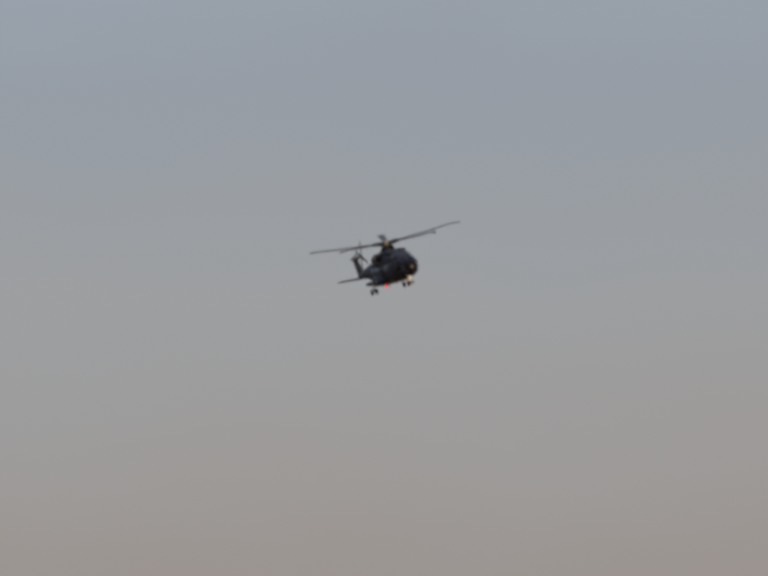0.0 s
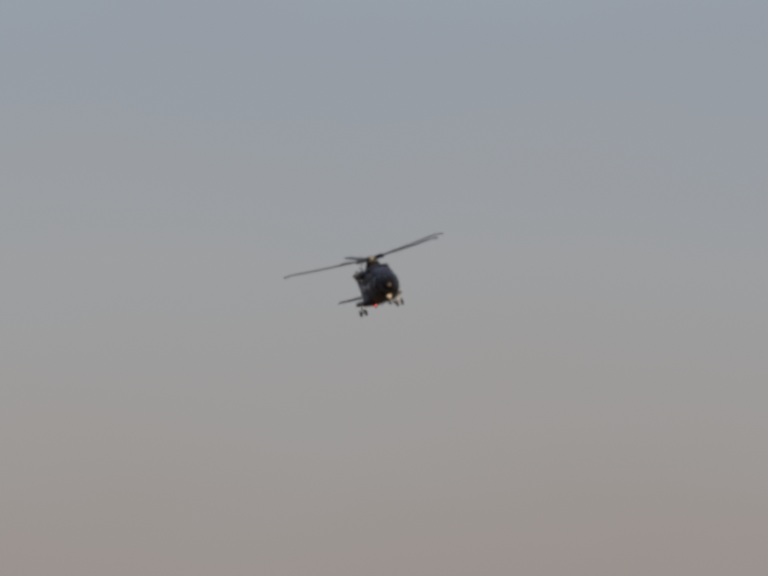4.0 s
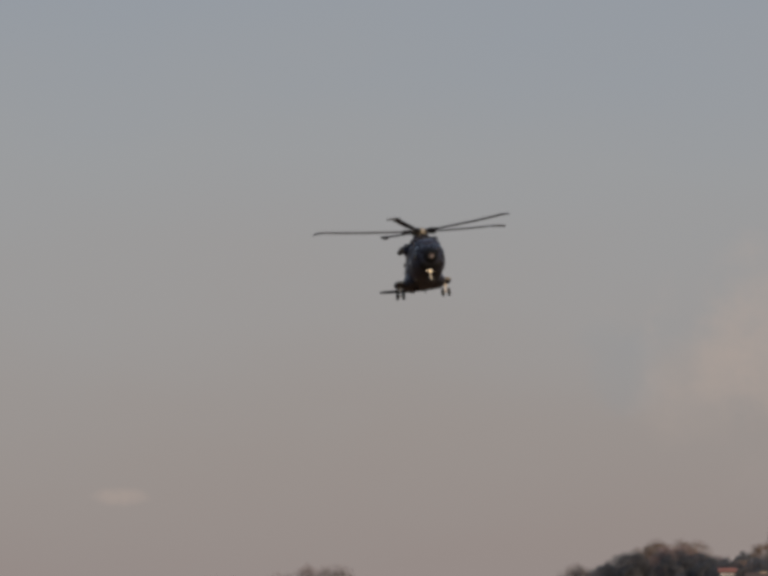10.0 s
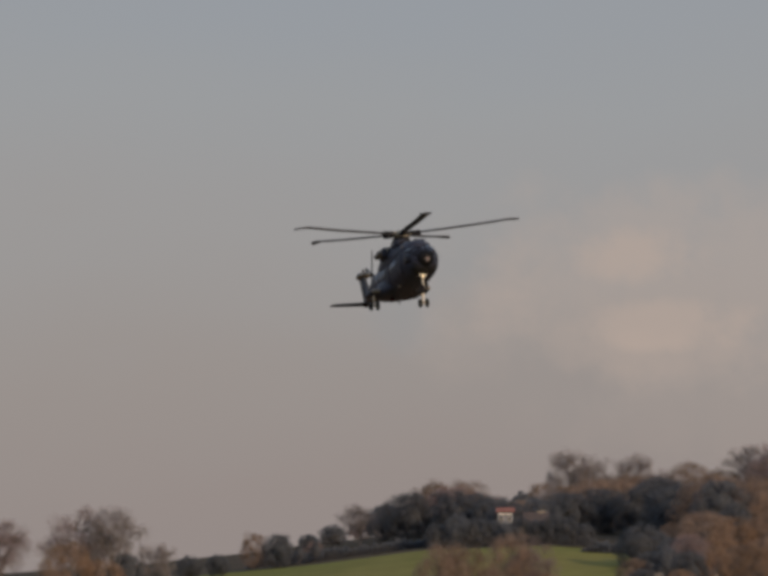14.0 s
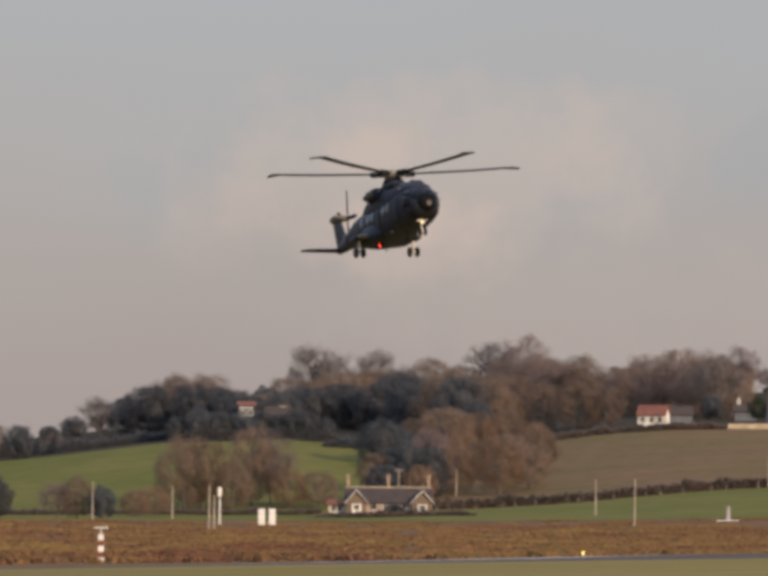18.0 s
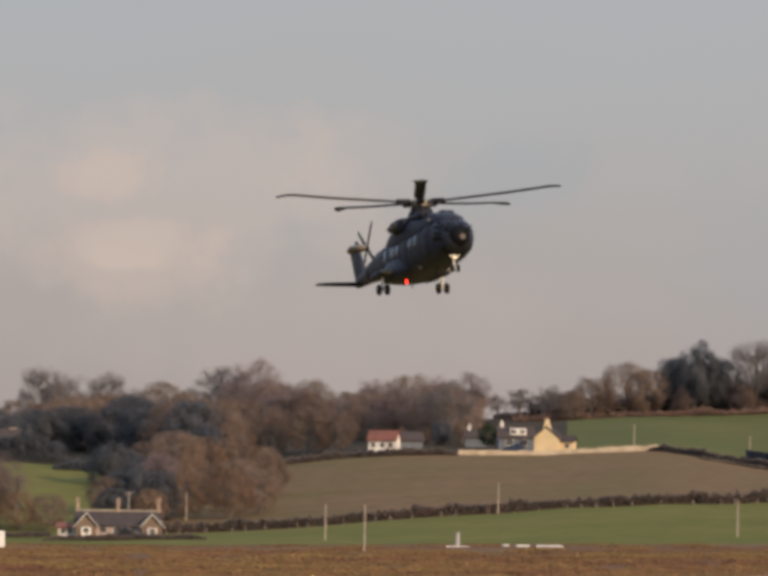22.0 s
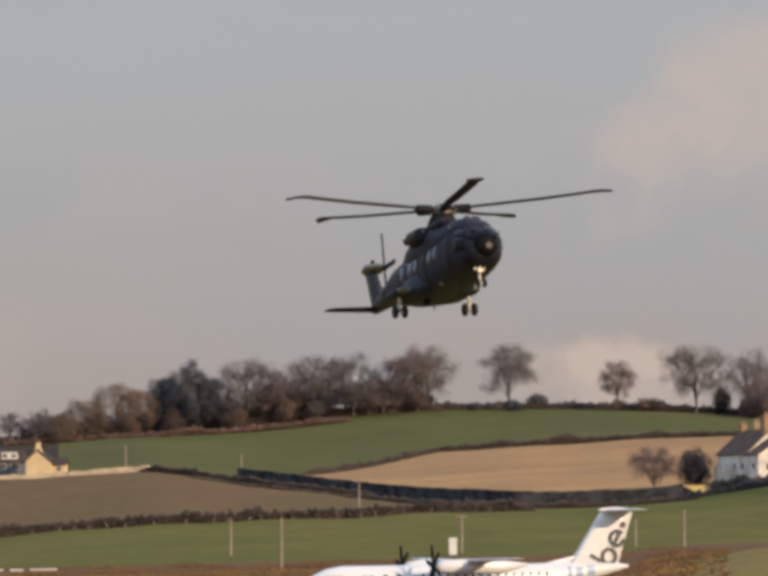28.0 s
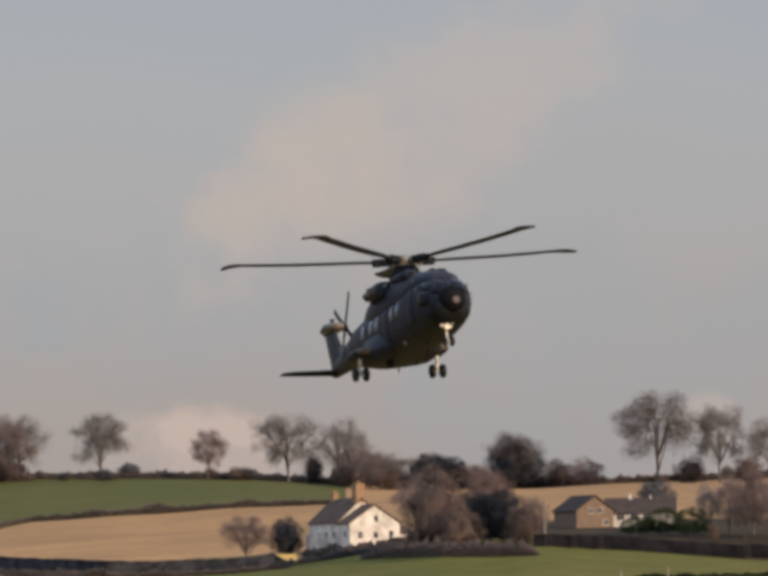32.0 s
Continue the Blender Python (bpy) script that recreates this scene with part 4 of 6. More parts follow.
def gear_leg(parent, side):
    y = 1.88 if side > 0 else -2.1
    bm = bmesh.new()
    tube(bm, (-2.2, y, 0.98 - HUB_Z), (-2.28, y, 0.42 - HUB_Z), 0.085, 0.085, 12)
    tube(bm, (-2.28, y, 0.45 - HUB_Z), (-2.28, y, 0.04 - HUB_Z), 0.06, 0.06, 12)
    tube(bm, (-2.28, y - 0.2, 0.04 - HUB_Z), (-2.28, y + 0.2, 0.04 - HUB_Z), 0.05, 0.05, 10)
    leg = part("main_gear_leg", bm, LEG_WHITE, parent, "white oleo leg of the landing gear", True)
    bm = bmesh.new()
    tube(bm, (-2.28, y, 0.16 - HUB_Z), (-2.52, y, 0.42 - HUB_Z), 0.03, 0.03, 8)
    tube(bm, (-2.52, y, 0.42 - HUB_Z), (-2.26, y, 0.66 - HUB_Z), 0.03, 0.03, 8)
    part("torque_link", bm, STEEL, leg)
    for k in (-1, 1):
        wheel(leg, (-2.28, y + 0.27 * k, 0.04 - HUB_Z), 0.35, 0.22)


def sponson(parent, side):
    bm = bmesh.new()
    y = 1.84 if side > 0 else -1.98
    rings = []
    for x, hw, hh in ((-1.35, 0.30, 0.10), (-1.5, 0.46, 0.17), (-1.9, 0.54, 0.22), (-2.8, 0.56, 0.24), (-3.7, 0.42, 0.2), (-4.5, 0.08, 0.06)):
        rings.append([v + Vector((0, y, 0)) for v in superring(x, 1.05, hw, hh, 3.0, 18)])
    loft(bm, rings)
    ob = part("sponson", bm, HULL, parent, smooth=True)
    # pale cap puts the sunlight on the sponson's front into its colour
    bm = bmesh.new()
    loft(bm, [[v + Vector((0, y, 0)) for v in superring(x, 1.06, hw, hh, 3.0, 18)] for x, hw, hh in ((-1.18, 0.22, 0.05), (-1.24, 0.40, 0.11), (-1.42, 0.48, 0.15))])
    part("nose_cap", bm, PALE_AND_LIT, ob, "pale nose of the sponson, coloured as if sunlit")
    gear_leg(ob, side)


def beacon(parent, name, at, up, core=1.0):
    """A rotating red beacon: a lens lit on one face, with a dark back."""
    bm = bmesh.new()
    tube(bm, (0, 0, -0.02), (0, 0, 0.05), 0.15, 0.13, 14)
    base = part(name, bm, HULL_DARK, parent, "red rotating anti-collision beacon")
    base.location = at
    base.scale = (core, core, core)
    if up < 0:
        base.rotation_euler = (math.pi, 0, 0)
    bm = bmesh.new()
    rings = []
    for r in (0.19, 0.16):
        rings.append([Vector((r * math.cos(a), r * math.sin(a), z)) for a in [radians(24 + 312 * k / 16) for k in range(17)] for z in (0.04,)])
    low = [[bm.verts.new(p + Vector((0, 0, z))) for p in ring] for z in (0.0, 0.28) for ring in rings]
    for p, q in ((0, 2), (1, 3), (2, 3)):
        for k in range(16):
            bm.faces.new((low[p][k], low[p][k + 1], low[q][k + 1], low[q][k]))
    hood = part("hood", bm, HULL_DARK, base, "dark turning hood of the beacon")
    bm = bmesh.new()
    bulb = [[Vector((-0.03 + r * math.cos(a), r * math.sin(a), z)) for a in [2 * math.pi * k / 14 for k in range(14)]] for z, r in ((0.05, 0.10), (0.22, 0.11), (0.28, 0.05))]
    loft(bm, bulb)
    part("lamp", bm, RED_GLOW, hood, "red glowing lamp", True)
    return hood


def make_helicopter():
    heli = thing("helicopter", Matrix(), "large dark grey-green military transport helicopter with five rotor blades, hovering in", "helicopter")
    bm = bmesh.new()
    xs = sorted(set(BODY_X) | {-11.5, -9.5, -7.5, -5.5, -3.8, -1.5, 1.5, 3.9, 5.0, 5.85, 6.45, 6.8})
    loft(bm, [superring(x, *body_at(x)) for x in xs])
    fuselage = part("fuselage", bm, HULL, heli, smooth=True)
    # cockpit glazing, pane by pane
    for x0, x1, a0, a1 in ((4.75, 6.15, 25, 58), (4.75, 6.15, 122, 155), (5.3, 6.5, 62, 88), (5.3, 6.5, 92, 118), (5.2, 6.2, -6, 20), (5.2, 6.2, 160, 186), (6.22, 6.72, 20, 88), (6.22, 6.72, 92, 160)):
        part("windscreen_pane", panel(x0, x1, a0, a1), GLASS_DARK, fuselage, "dark cockpit pane", True)
    part("chin_radome", panel(5.7, 6.75, 205, 335, 0.02, 5, 10), HULL_DARK, fuselage, "dark rounded chin radome", True)
    bm = bmesh.new()
    loft(bm, [superring(x, zc, r, r, 2.0, 24) for x, zc, r in ((6.2, 1.88, 0.70), (6.62, 1.87, 0.69), (6.78, 1.86, 0.60), (6.88, 1.85, 0.46), (6.97, 1.84, 0.25))])
    nose = part("nose_cap", bm, NOSE_BLACK, fuselage, "matt black round nose cap", True)
    # tan disc added for the pale spot on the nose
    bm = bmesh.new()
    tube(bm, (6.8, 0.06, 1.74 - HUB_Z), (7.0, 0.06, 1.75 - HUB_Z), 0.2, 0.17, 18)
    part("nose_disc", bm, NOSE_TAN, nose, "round tan disc on the nose")
    bm = bmesh.new()
    tube(bm, (6.3, 0.62, 2.3 - HUB_Z), (6.75, 0.66, 2.34 - HUB_Z), 0.16, 0.13, 12)
    part("camera_ball", bm, HULL, nose)
    # cabin windows, doors
    for side in (0, 1):
        for x in (2.2, 1.25, -1.2, -2.15, -3.6):
            a0, a1 = (1, 25) if side == 0 else (155, 179)
            w = part("cabin_window", panel(x - 0.29, x + 0.29, a0, a1, 0.012, 2, 3), GLASS_PAINTED_SKY, fuselage, "", True)
            f = panel(x - 0.34, x + 0.34, a0 - 3, a1 + 3, 0.004, 2, 3)
            part("window_frame", f, HULL_DARK, w)
        part("cabin_door", panel(-0.3, 0.75, *((-30, 40) if side == 0 else (140, 210)), 0.012, 3, 8), HULL, fuselage, "", True)
        part("cockpit_door", panel(3.6, 4.6, *((-30, 46) if side == 0 else (134, 210)), 0.012, 3, 8), HULL, fuselage, "", True)
    part("rear_ramp", panel(-6.3, -4.2, 228, 312, 0.015, 5, 6), HULL_DARK, fuselage, "closed rear loading ramp", True)
    # overlay paints the boom's sky-lit look as a paler skin
    part("boom_skin", panel(-12.6, -8.9, -45, 225, 0.022, 8, 28), HULL_SKYLIT, fuselage, "grey skin of the tail boom, paler to imitate sky light", True)
    for x in (4.65, 3.5, 1.75, 0.85, -0.45, -2.7, -4.3, -6.6, -8.7):
        part("panel_seam", panel(x - 0.02, x + 0.02, -60, 240, 0.014, 1, 20), HULL_DARK, fuselage)
    # engine deck
    bm = bmesh.new()
    rings = [superring(x, zc, hw, hh, 2.1) for x, zc, hw, hh in ((5.75, 2.98, 0.4, 0.2), (5.1, 3.02, 0.95, 0.52), (4.3, 2.98, 1.2, 0.80), (3.3, 2.95, 1.32, 0.99), (1.9, 2.95, 1.36, 1.17), (0.9, 2.97, 1.37, 1.39), (0.2, 3.0, 1.36, 1.52), (-0.8, 3.0, 1.36, 1.54),
                                                                 (-2.0, 2.98, 1.36, 1.40), (-3.6, 2.98, 1.16, 1.14), (-5.2, 2.85, 0.82, 0.77), (-6.9, 2.75, 0.28, 0.36))]
    loft(bm, rings)
    cowl = part("engine_cowling", bm, HULL, heli, smooth=True)
    for side in (-1, 1):
        bm = bmesh.new()
        rings = []
        for x, yc, r in ((0.55, 1.16, 0.22), (0.4, 1.2, 0.32), (0.0, 1.24, 0.38), (-0.9, 1.26, 0.39), (-1.6, 1.2, 0.34), (-2.2, 1.0, 0.2)):
            rings.append([v + Vector((0, side * yc, 0)) for v in superring(x, 3.76, r * 0.95, r * 1.12, 3.6, 20)])
        loft(bm, rings)
        pod = part("engine_nacelle", bm, HULL, cowl, "", True)
        bm = bmesh.new()
        tube(bm, (0.52, side * 1.18, 3.77 - HUB_Z), (0.62, side * 1.17, 3.77 - HUB_Z), 0.21, 0.17, 16)
        part("air_intake", bm, RUBBER, pod)
        if side > 0:
            continue
        bm = bmesh.new()
        tube(bm, (-0.35, side * 1.25, 3.86 - HUB_Z), (-0.5, side * 1.86, 3.66 - HUB_Z), 0.33, 0.29, 16)
        tube(bm, (-0.47, side * 1.74, 3.70 - HUB_Z), (-0.6, side * 2.06, 3.46 - HUB_Z), 0.26, 0.19, 16)
        part("exhaust", bm, EXHAUST, pod, "sooty exhaust stub", True)
        bm = bmesh.new()
        tube(bm, (-0.595, side * 2.05, 3.468 - HUB_Z), (-0.608, side * 2.08, 3.445 - HUB_Z), 0.14, 0.135, 16)
        part("exhaust_bore", bm, RUBBER, pod)
        bm = bmesh.new()
        tube(bm, (0.60, side * 1.34, 3.86 - HUB_Z), (0.68, side * 1.34, 3.86 - HUB_Z), 0.09, 0.08, 12)
        part("intake_lip", bm, STEEL, pod, "worn metal intake lip")
    for y in (-0.78, 0.78):
        bm = bmesh.new()
        loft(bm, [[v + Vector((0, y, 0)) for v in superring(x, zc, hw, hh, 2.6, 16)] for x, zc, hw, hh in ((3.1, 3.86, 0.26, 0.14), (3.0, 3.88, 0.36, 0.24), (2.2, 3.92, 0.40, 0.28), (0.9, 4.02, 0.36, 0.22), (0.2, 4.05, 0.1, 0.08))])
        scoop = part("intake_scoop", bm, HULL, cowl, "", True)
        bm = bmesh.new()
        tube(bm, (3.08, y, 3.86 - HUB_Z), (3.13, y, 3.86 - HUB_Z), 0.15, 0.13, 14)
        part("intake_mouth", bm, NOSE_BLACK, scoop, "black intake mouth")
    for x, y in ((2.6, 0.42), (2.6, -0.42)):
        bm = bmesh.new()
        box(bm, x - 0.35, x + 0.35, y - 0.12, y + 0.12, 4.05 - HUB_Z, 4.16 - HUB_Z, 0.03)
        part("cowling_vent", bm, HULL_DARK, cowl)
    # mast and rotor head
    bm = bmesh.new()
    for z0, z1, r0, r1 in ((4.3, 4.74, 0.86, 0.66), (4.74, 4.93, 0.62, 0.54)):
        tube(bm, (0, 0, z0 - HUB_Z), (0, 0, z1 - HUB_Z), r0, r1, 20)
    part("mast_fairing", bm, HULL_DARK, heli, "dark rotor mast fairing", True)
    bm = bmesh.new()
    tube(bm, (0, 0, -0.26), (0, 0, -0.12), 0.50, 0.66, 20)
    tube(bm, (0, 0, -0.12), (0, 0, 0.22), 0.66, 0.56, 20)
    tube(bm, (0, 0, 0.22), (0, 0, 0.34), 0.40, 0.22, 20)
    rotor = part("main_rotor", bm, STEEL, heli, "five-armed metal rotor head", True)
    for k in range(5):
        m = Matrix.Rotation(2 * math.pi * k / 5, 4, "Z")
        bm = bmesh.new()
        box(bm, 0.66, 1.62, -0.24, 0.24, -0.13, 0.25, 0.10)
        tube(bm, (0.55, -0.24, -0.02), (1.0, -0.22, 0.02), 0.06, 0.06, 8)
        bmesh.ops.transform(bm, matrix=m, verts=bm.verts[:])
        part("blade_grip", bm, HULL_DARK, rotor)
        bm = bmesh.new()
        tube(bm, (0.62, -0.3, -0.30), (0.85, -0.3, 0.02), 0.035, 0.035, 8)
        tube(bm, (0.50, 0.22, 0.16), (0.86, 0.14, 0.16), 0.07, 0.05, 8)
        bmesh.ops.transform(bm, matrix=m, verts=bm.verts[:])
        part("pitch_link", bm, STEEL, rotor)
        bm = rotor_blade()
        bmesh.ops.transform(bm, matrix=m, verts=bm.verts[:])
        part("rotor_blade", bm, BLADE, rotor, "", True)
    # tail
    bm = bmesh.new()
    slab(bm, (-11.95, -0.05, 2.2 - HUB_Z), (-12.95, -0.1, 4.42 - HUB_Z), 2.4, 1.6, 0.52, flat_axis=(0, 1, 0))
    fin = part("tail_fin", bm, HULL_SKYLIT, heli, smooth=True)
    bm = bmesh.new()
    loft(bm, [superring(x, zc, hw, hh, 2.2, 16) for x, zc, hw, hh in ((-11.6, 4.40, 0.10, 0.06), (-11.9, 4.43, 0.40, 0.2), (-12.6, 4.47, 0.58, 0.27), (-13.3, 4.42, 0.50, 0.22), (-13.95, 4.34, 0.10, 0.06))])
    part("fin_fairing", bm, PALE_AND_LIT, fin, "pale fairing on top of the fin", True)
    bm = bmesh.new()
    slab(bm, (-12.1, -0.1, 2.0 - HUB_Z), (-12.7, -2.95, 2.18 - HUB_Z), 1.3, 0.85, 0.26)
    part("tailplane", bm, HULL_DARK, heli, "one-sided horizontal tailplane", True)
    bm = bmesh.new()
    tube(bm, (-12.5, 0.15, 4.46 - HUB_Z), (-12.5, 0.56, 4.46 - HUB_Z), 0.2, 0.14, 12)
    part("tail_rotor_shaft", bm, PALE_AND_LIT, fin)
    bm = bmesh.new()
    tube(bm, (0, -0.1, 0), (0, 0.14, 0), 0.2, 0.16, 14)
    tail = part("tail_rotor", bm, HULL_DARK, heli, "", True)
    tail.location = (-12.5, 0.6, 4.46 - HUB_Z)
    for k in range(4):
        bm = bmesh.new()
        slab(bm, (0, 0.03, 0.22), (0, 0.05, 2.0), 0.32, 0.30, 0.06, flat_axis=(0, 1, 0), pieces=3)
        bmesh.ops.transform(bm, matrix=Matrix.Rotation(math.pi / 2 * k, 4, "Y"), verts=bm.verts[:])
        part("tail_blade", bm, BLADE, tail)
    # landing gear
    for side in (-1, 1):
        sponson(heli, side)
    bm = bmesh.new()
    half = ((0.0, 0.50), (0.9, 0.52), (1.62, 0.60), (1.86, 0.82), (1.84, 1.05), (1.66, 1.40), (1.46, 1.85), (0.9, 2.1), (0.0, 2.1))
    outline = [(y, z) for y, z in half] + [(-y, z) for y, z in half[-2:0:-1]]
    loft(bm, [[Vector((x, y * wide, 1.3 + (z - 1.3) * high - HUB_Z)) for y, z in outline] for x, wide, high in ((0.7, 0.66, 0.70), (0.0, 0.80, 0.90), (-0.9, 0.96, 1.0), (-3.0, 1.0, 1.0), (-4.0, 0.86, 0.86), (-5.2, 0.5, 0.4))])
    part("sponson_fairing", bm, HULL, heli, "flared lower hull between the sponsons", True)
    bm = bmesh.new()
    tube(bm, (5.55, -0.1, 0.95 - HUB_Z), (5.42, -0.08, 0.5 - HUB_Z), 0.085, 0.08, 12)
    tube(bm, (5.42, -0.08, 0.55 - HUB_Z), (5.36, -0.05, 0.02 - HUB_Z), 0.055, 0.055, 12)
    tube(bm, (5.36, -0.16, 0.04 - HUB_Z), (5.36, 0.16, 0.04 - HUB_Z), 0.045, 0.045, 10)
    leg = part("nose_gear_leg", bm, LEG_WHITE, heli, "white nose gear leg", True)
    for k in (-1, 1):
        wheel(leg, (5.36, 0.18 * k, 0.04 - HUB_Z), 0.25, 0.15)
        bm = bmesh.new()
        box(bm, 5.2, 5.85, 0.16 * k - 0.14, 0.16 * k + 0.14, 0.80 - HUB_Z, 0.83 - HUB_Z, 0.008)
        bmesh.ops.rotate(bm, cent=(5.5, 0.16 * k, 0.82 - HUB_Z), matrix=Matrix.Rotation(radians(52 * k), 3, "X"), verts=bm.verts[:])
        part("gear_door", bm, LEG_WHITE, leg, "white gear bay door")
    bm = bmesh.new()
    tube(bm, (5.62, -0.1, 0.72 - HUB_Z), (5.74, -0.12, 0.70 - HUB_Z), 0.11, 0.15, 14)
    lamp = part("landing_lamp", bm, STEEL, leg, "round landing lamp")
    bm = bmesh.new()
    tube(bm, (5.742, -0.12, 0.70 - HUB_Z), (5.75, -0.121, 0.699 - HUB_Z), 0.135, 0.13, 14)
    part("lamp_glass", bm, LAMP_GLOW, lamp)
    for k in (-1, 1):
        bm = bmesh.new()
        tube(bm, (5.60, 0.2 * k - 0.16, 0.74 - 0.06 * k - HUB_Z), (5.70, 0.2 * k - 0.16, 0.73 - 0.06 * k - HUB_Z), 0.06, 0.085, 12)
        part("taxi_lamp", bm, LEG_WHITE, leg, "small pale taxi lamp")
    # belly and roof fittings
    for z in (2.25, 2.0, 1.75):
        bm = bmesh.new()
        tube(bm, (5.7, 1.05, z - HUB_Z), (5.9, 1.27, z - HUB_Z), 0.03, 0.018, 8)
        part("air_data_probe", bm, HULL_DARK, fuselage)
    # pale box added to imitate a glint on the starboard cowling
    bm = bmesh.new()
    box(bm, 4.15, 4.35, -1.16, -1.04, 3.22 - HUB_Z, 3.36 - HUB_Z, 0.03)
    part("cowl_glint_box", bm, PALE_AND_LIT, cowl, "small pale box standing in for a glint on the cowling")
    for x, y, z, r, h in ((3.2, -0.35, 0.52, 0.05, 0.28), (1.2, 0.3, 0.5, 0.06, 0.22), (-1.4, 0.6, 0.5, 0.05, 0.3), (-3.2, 0.2, 0.5, 0.05, 0.25)):
        bm = bmesh.new()
        tube(bm, (x, y, z - HUB_Z), (x - 0.1, y, z - h - HUB_Z), r, r * 0.5, 8)
        part("belly_aerial", bm, HULL_DARK, fuselage)
    # made-up pale box gives the bright glint on the underside
    bm = bmesh.new()
    box(bm, 1.85, 2.1, -1.12, -0.9, 0.62 - HUB_Z, 0.82 - HUB_Z, 0.04)
    part("belly_glint_box", bm, PALE_AND_LIT, fuselage, "pale box under the belly standing in for a glint")
    bm = bmesh.new()
    tube(bm, (5.9, -1.0, 1.6 - HUB_Z), (7.2, -1.0, 1.55 - HUB_Z), 0.05, 0.035, 10)
    part("pitot_probe", bm, HULL_DARK, fuselage)
    for y in (-0.7, 0.7):
        bm = bmesh.new()
        tube(bm, (6.3, y, 2.45 - HUB_Z), (6.95, y * 1.05, 2.5 - HUB_Z), 0.025, 0.02, 8)
        part("wiper_arm", bm, HULL_DARK, fuselage)
    low = beacon(heli, "belly_beacon", (-1.6, -0.75, 0.56 - HUB_Z), -1)
    high = beacon(heli, "fin_beacon", (-12.6, 0.0, 4.72 - HUB_Z), 1, 0.62)
    return heli, rotor, tail, low, high


heli, rotor, tail_rotor, low_lens, high_lens = make_helicopter()


# ---- airliner on the taxiway ----
WHITE_PAINT = paint("white_aircraft_paint", (0.70, 0.69, 0.68), 0.3, vary=0.03, scale=0.6, fine=6.0)
GREY_MARK = paint("dark_grey_mark", (0.045, 0.05, 0.06), 0.4, vary=0.05)
BLUE_MARK = paint("pale_blue_mark", (0.32, 0.41, 0.56), 0.4, vary=0.05)


RED_LENS = paint("red_lens", (0.5, 0.04, 0.03), 0.3, vary=0.05)


def make_airliner():
    air = thing("airliner", Matrix(), "white high-winged twin-propeller airliner taxiing on the airfield", "aeroplane")
    bm = bmesh.new()
    st = ((16.4, 2.1, 0.05, 0.05), (16.1, 2.12, 0.4, 0.35), (15.2, 2.25, 0.85, 0.8), (14.0, 2.38, 1.2, 1.18), (12.5, 2.45, 1.345, 1.345), (-6.0, 2.45, 1.345, 1.345), (-9.5, 2.7, 1.2, 1.15), (-12.5, 3.05, 0.8, 0.8), (-14.8, 3.35, 0.4, 0.42), (-16.0, 3.45, 0.1, 0.12))
    loft(bm, [[v + Vector((0, 0, HUB_Z)) for v in superring(x, zc, hw, hh, 2.0, 24)] for x, zc, hw, hh in st])
    body = part("fuselage", bm, WHITE_PAINT, air, smooth=True)
    bm = bmesh.new()
    slab(bm, (-12.2, 0, 3.2), (-14.8, 0, 8.55), 5.2, 3.3, 0.42, flat_axis=(0, 1, 0))
    fin = part("tail_fin", bm, WHITE_PAINT, air, smooth=True)
    bm = bmesh.new()
    slab(bm, (-7.8, 0, 3.55), (-12.6, 0, 4.9), 3.0, 0.4, 0.25, flat_axis=(0, 1, 0))
    part("fin_fillet", bm, WHITE_PAINT, fin, smooth=True)
    bm = bmesh.new()
    for s in (-1, 1):
        slab(bm, (-15.0, 0, 8.67), (-15.5, s * 4.6, 8.75), 2.9, 1.6, 0.3)
    part("tailplane", bm, WHITE_PAINT, air, smooth=True)
    bm = bmesh.new()
    for s in (-1, 1):
        slab(bm, (1.0, 0, 4.05), (0.4, s * 14.2, 4.35), 2.9, 1.3, 0.4)
    part("wing", bm, WHITE_PAINT, air, smooth=True)
    for s in (-1, 1):
        bm = bmesh.new()
        loft(bm, [[v + Vector((0, s * 4.4, HUB_Z)) for v in superring(x, zc, hw, hh, 2.2, 18)] for x, zc, hw, hh in ((4.9, 3.6, 0.3, 0.3), (4.4, 3.6, 0.5, 0.55), (2.5, 3.6, 0.62, 0.72), (-1.5, 3.55, 0.55, 0.65), (-4.2, 3.7, 0.12, 0.14))])
        nac = part("engine_nacelle", bm, WHITE_PAINT, air, smooth=True)
        bm = bmesh.new()
        tube(bm, (4.85, s * 4.4, 3.6), (5.4, s * 4.4, 3.6), 0.3, 0.06, 14)
        hub = part("spinner", bm, NOSE_BLACK, nac, "", True)
        for k in range(6):
            bm = bmesh.new()
            slab(bm, (5.1, 0, 0.2), (5.1, 0, 2.05), 0.26, 0.22, 0.5, flat_axis=(0, 1, 0), pieces=3)
            bmesh.ops.transform(bm, matrix=Matrix.Translation((0, s * 4.4, 3.6)) @ Matrix.Rotation(math.pi / 3 * k + 0.2, 4, "X"), verts=bm.verts[:])
            part("propeller_blade", bm, NOSE_BLACK, nac)
        bm = bmesh.new()
        tube(bm, (-0.6, s * 4.4, 3.1), (-0.6, s * 4.4, 0.45), 0.11, 0.09, 10)
        leg = part("main_gear_leg", bm, LEG_WHITE, nac)
        for k in (-1, 1):
            wheel(leg, (-0.6, s * 4.4 + 0.28 * k, 0.45), 0.45, 0.3)
    bm = bmesh.new()
    tube(bm, (13.4, 0, 1.4), (13.4, 0, 0.35), 0.09, 0.08, 10)
    leg = part("nose_gear_leg", bm, LEG_WHITE, air)
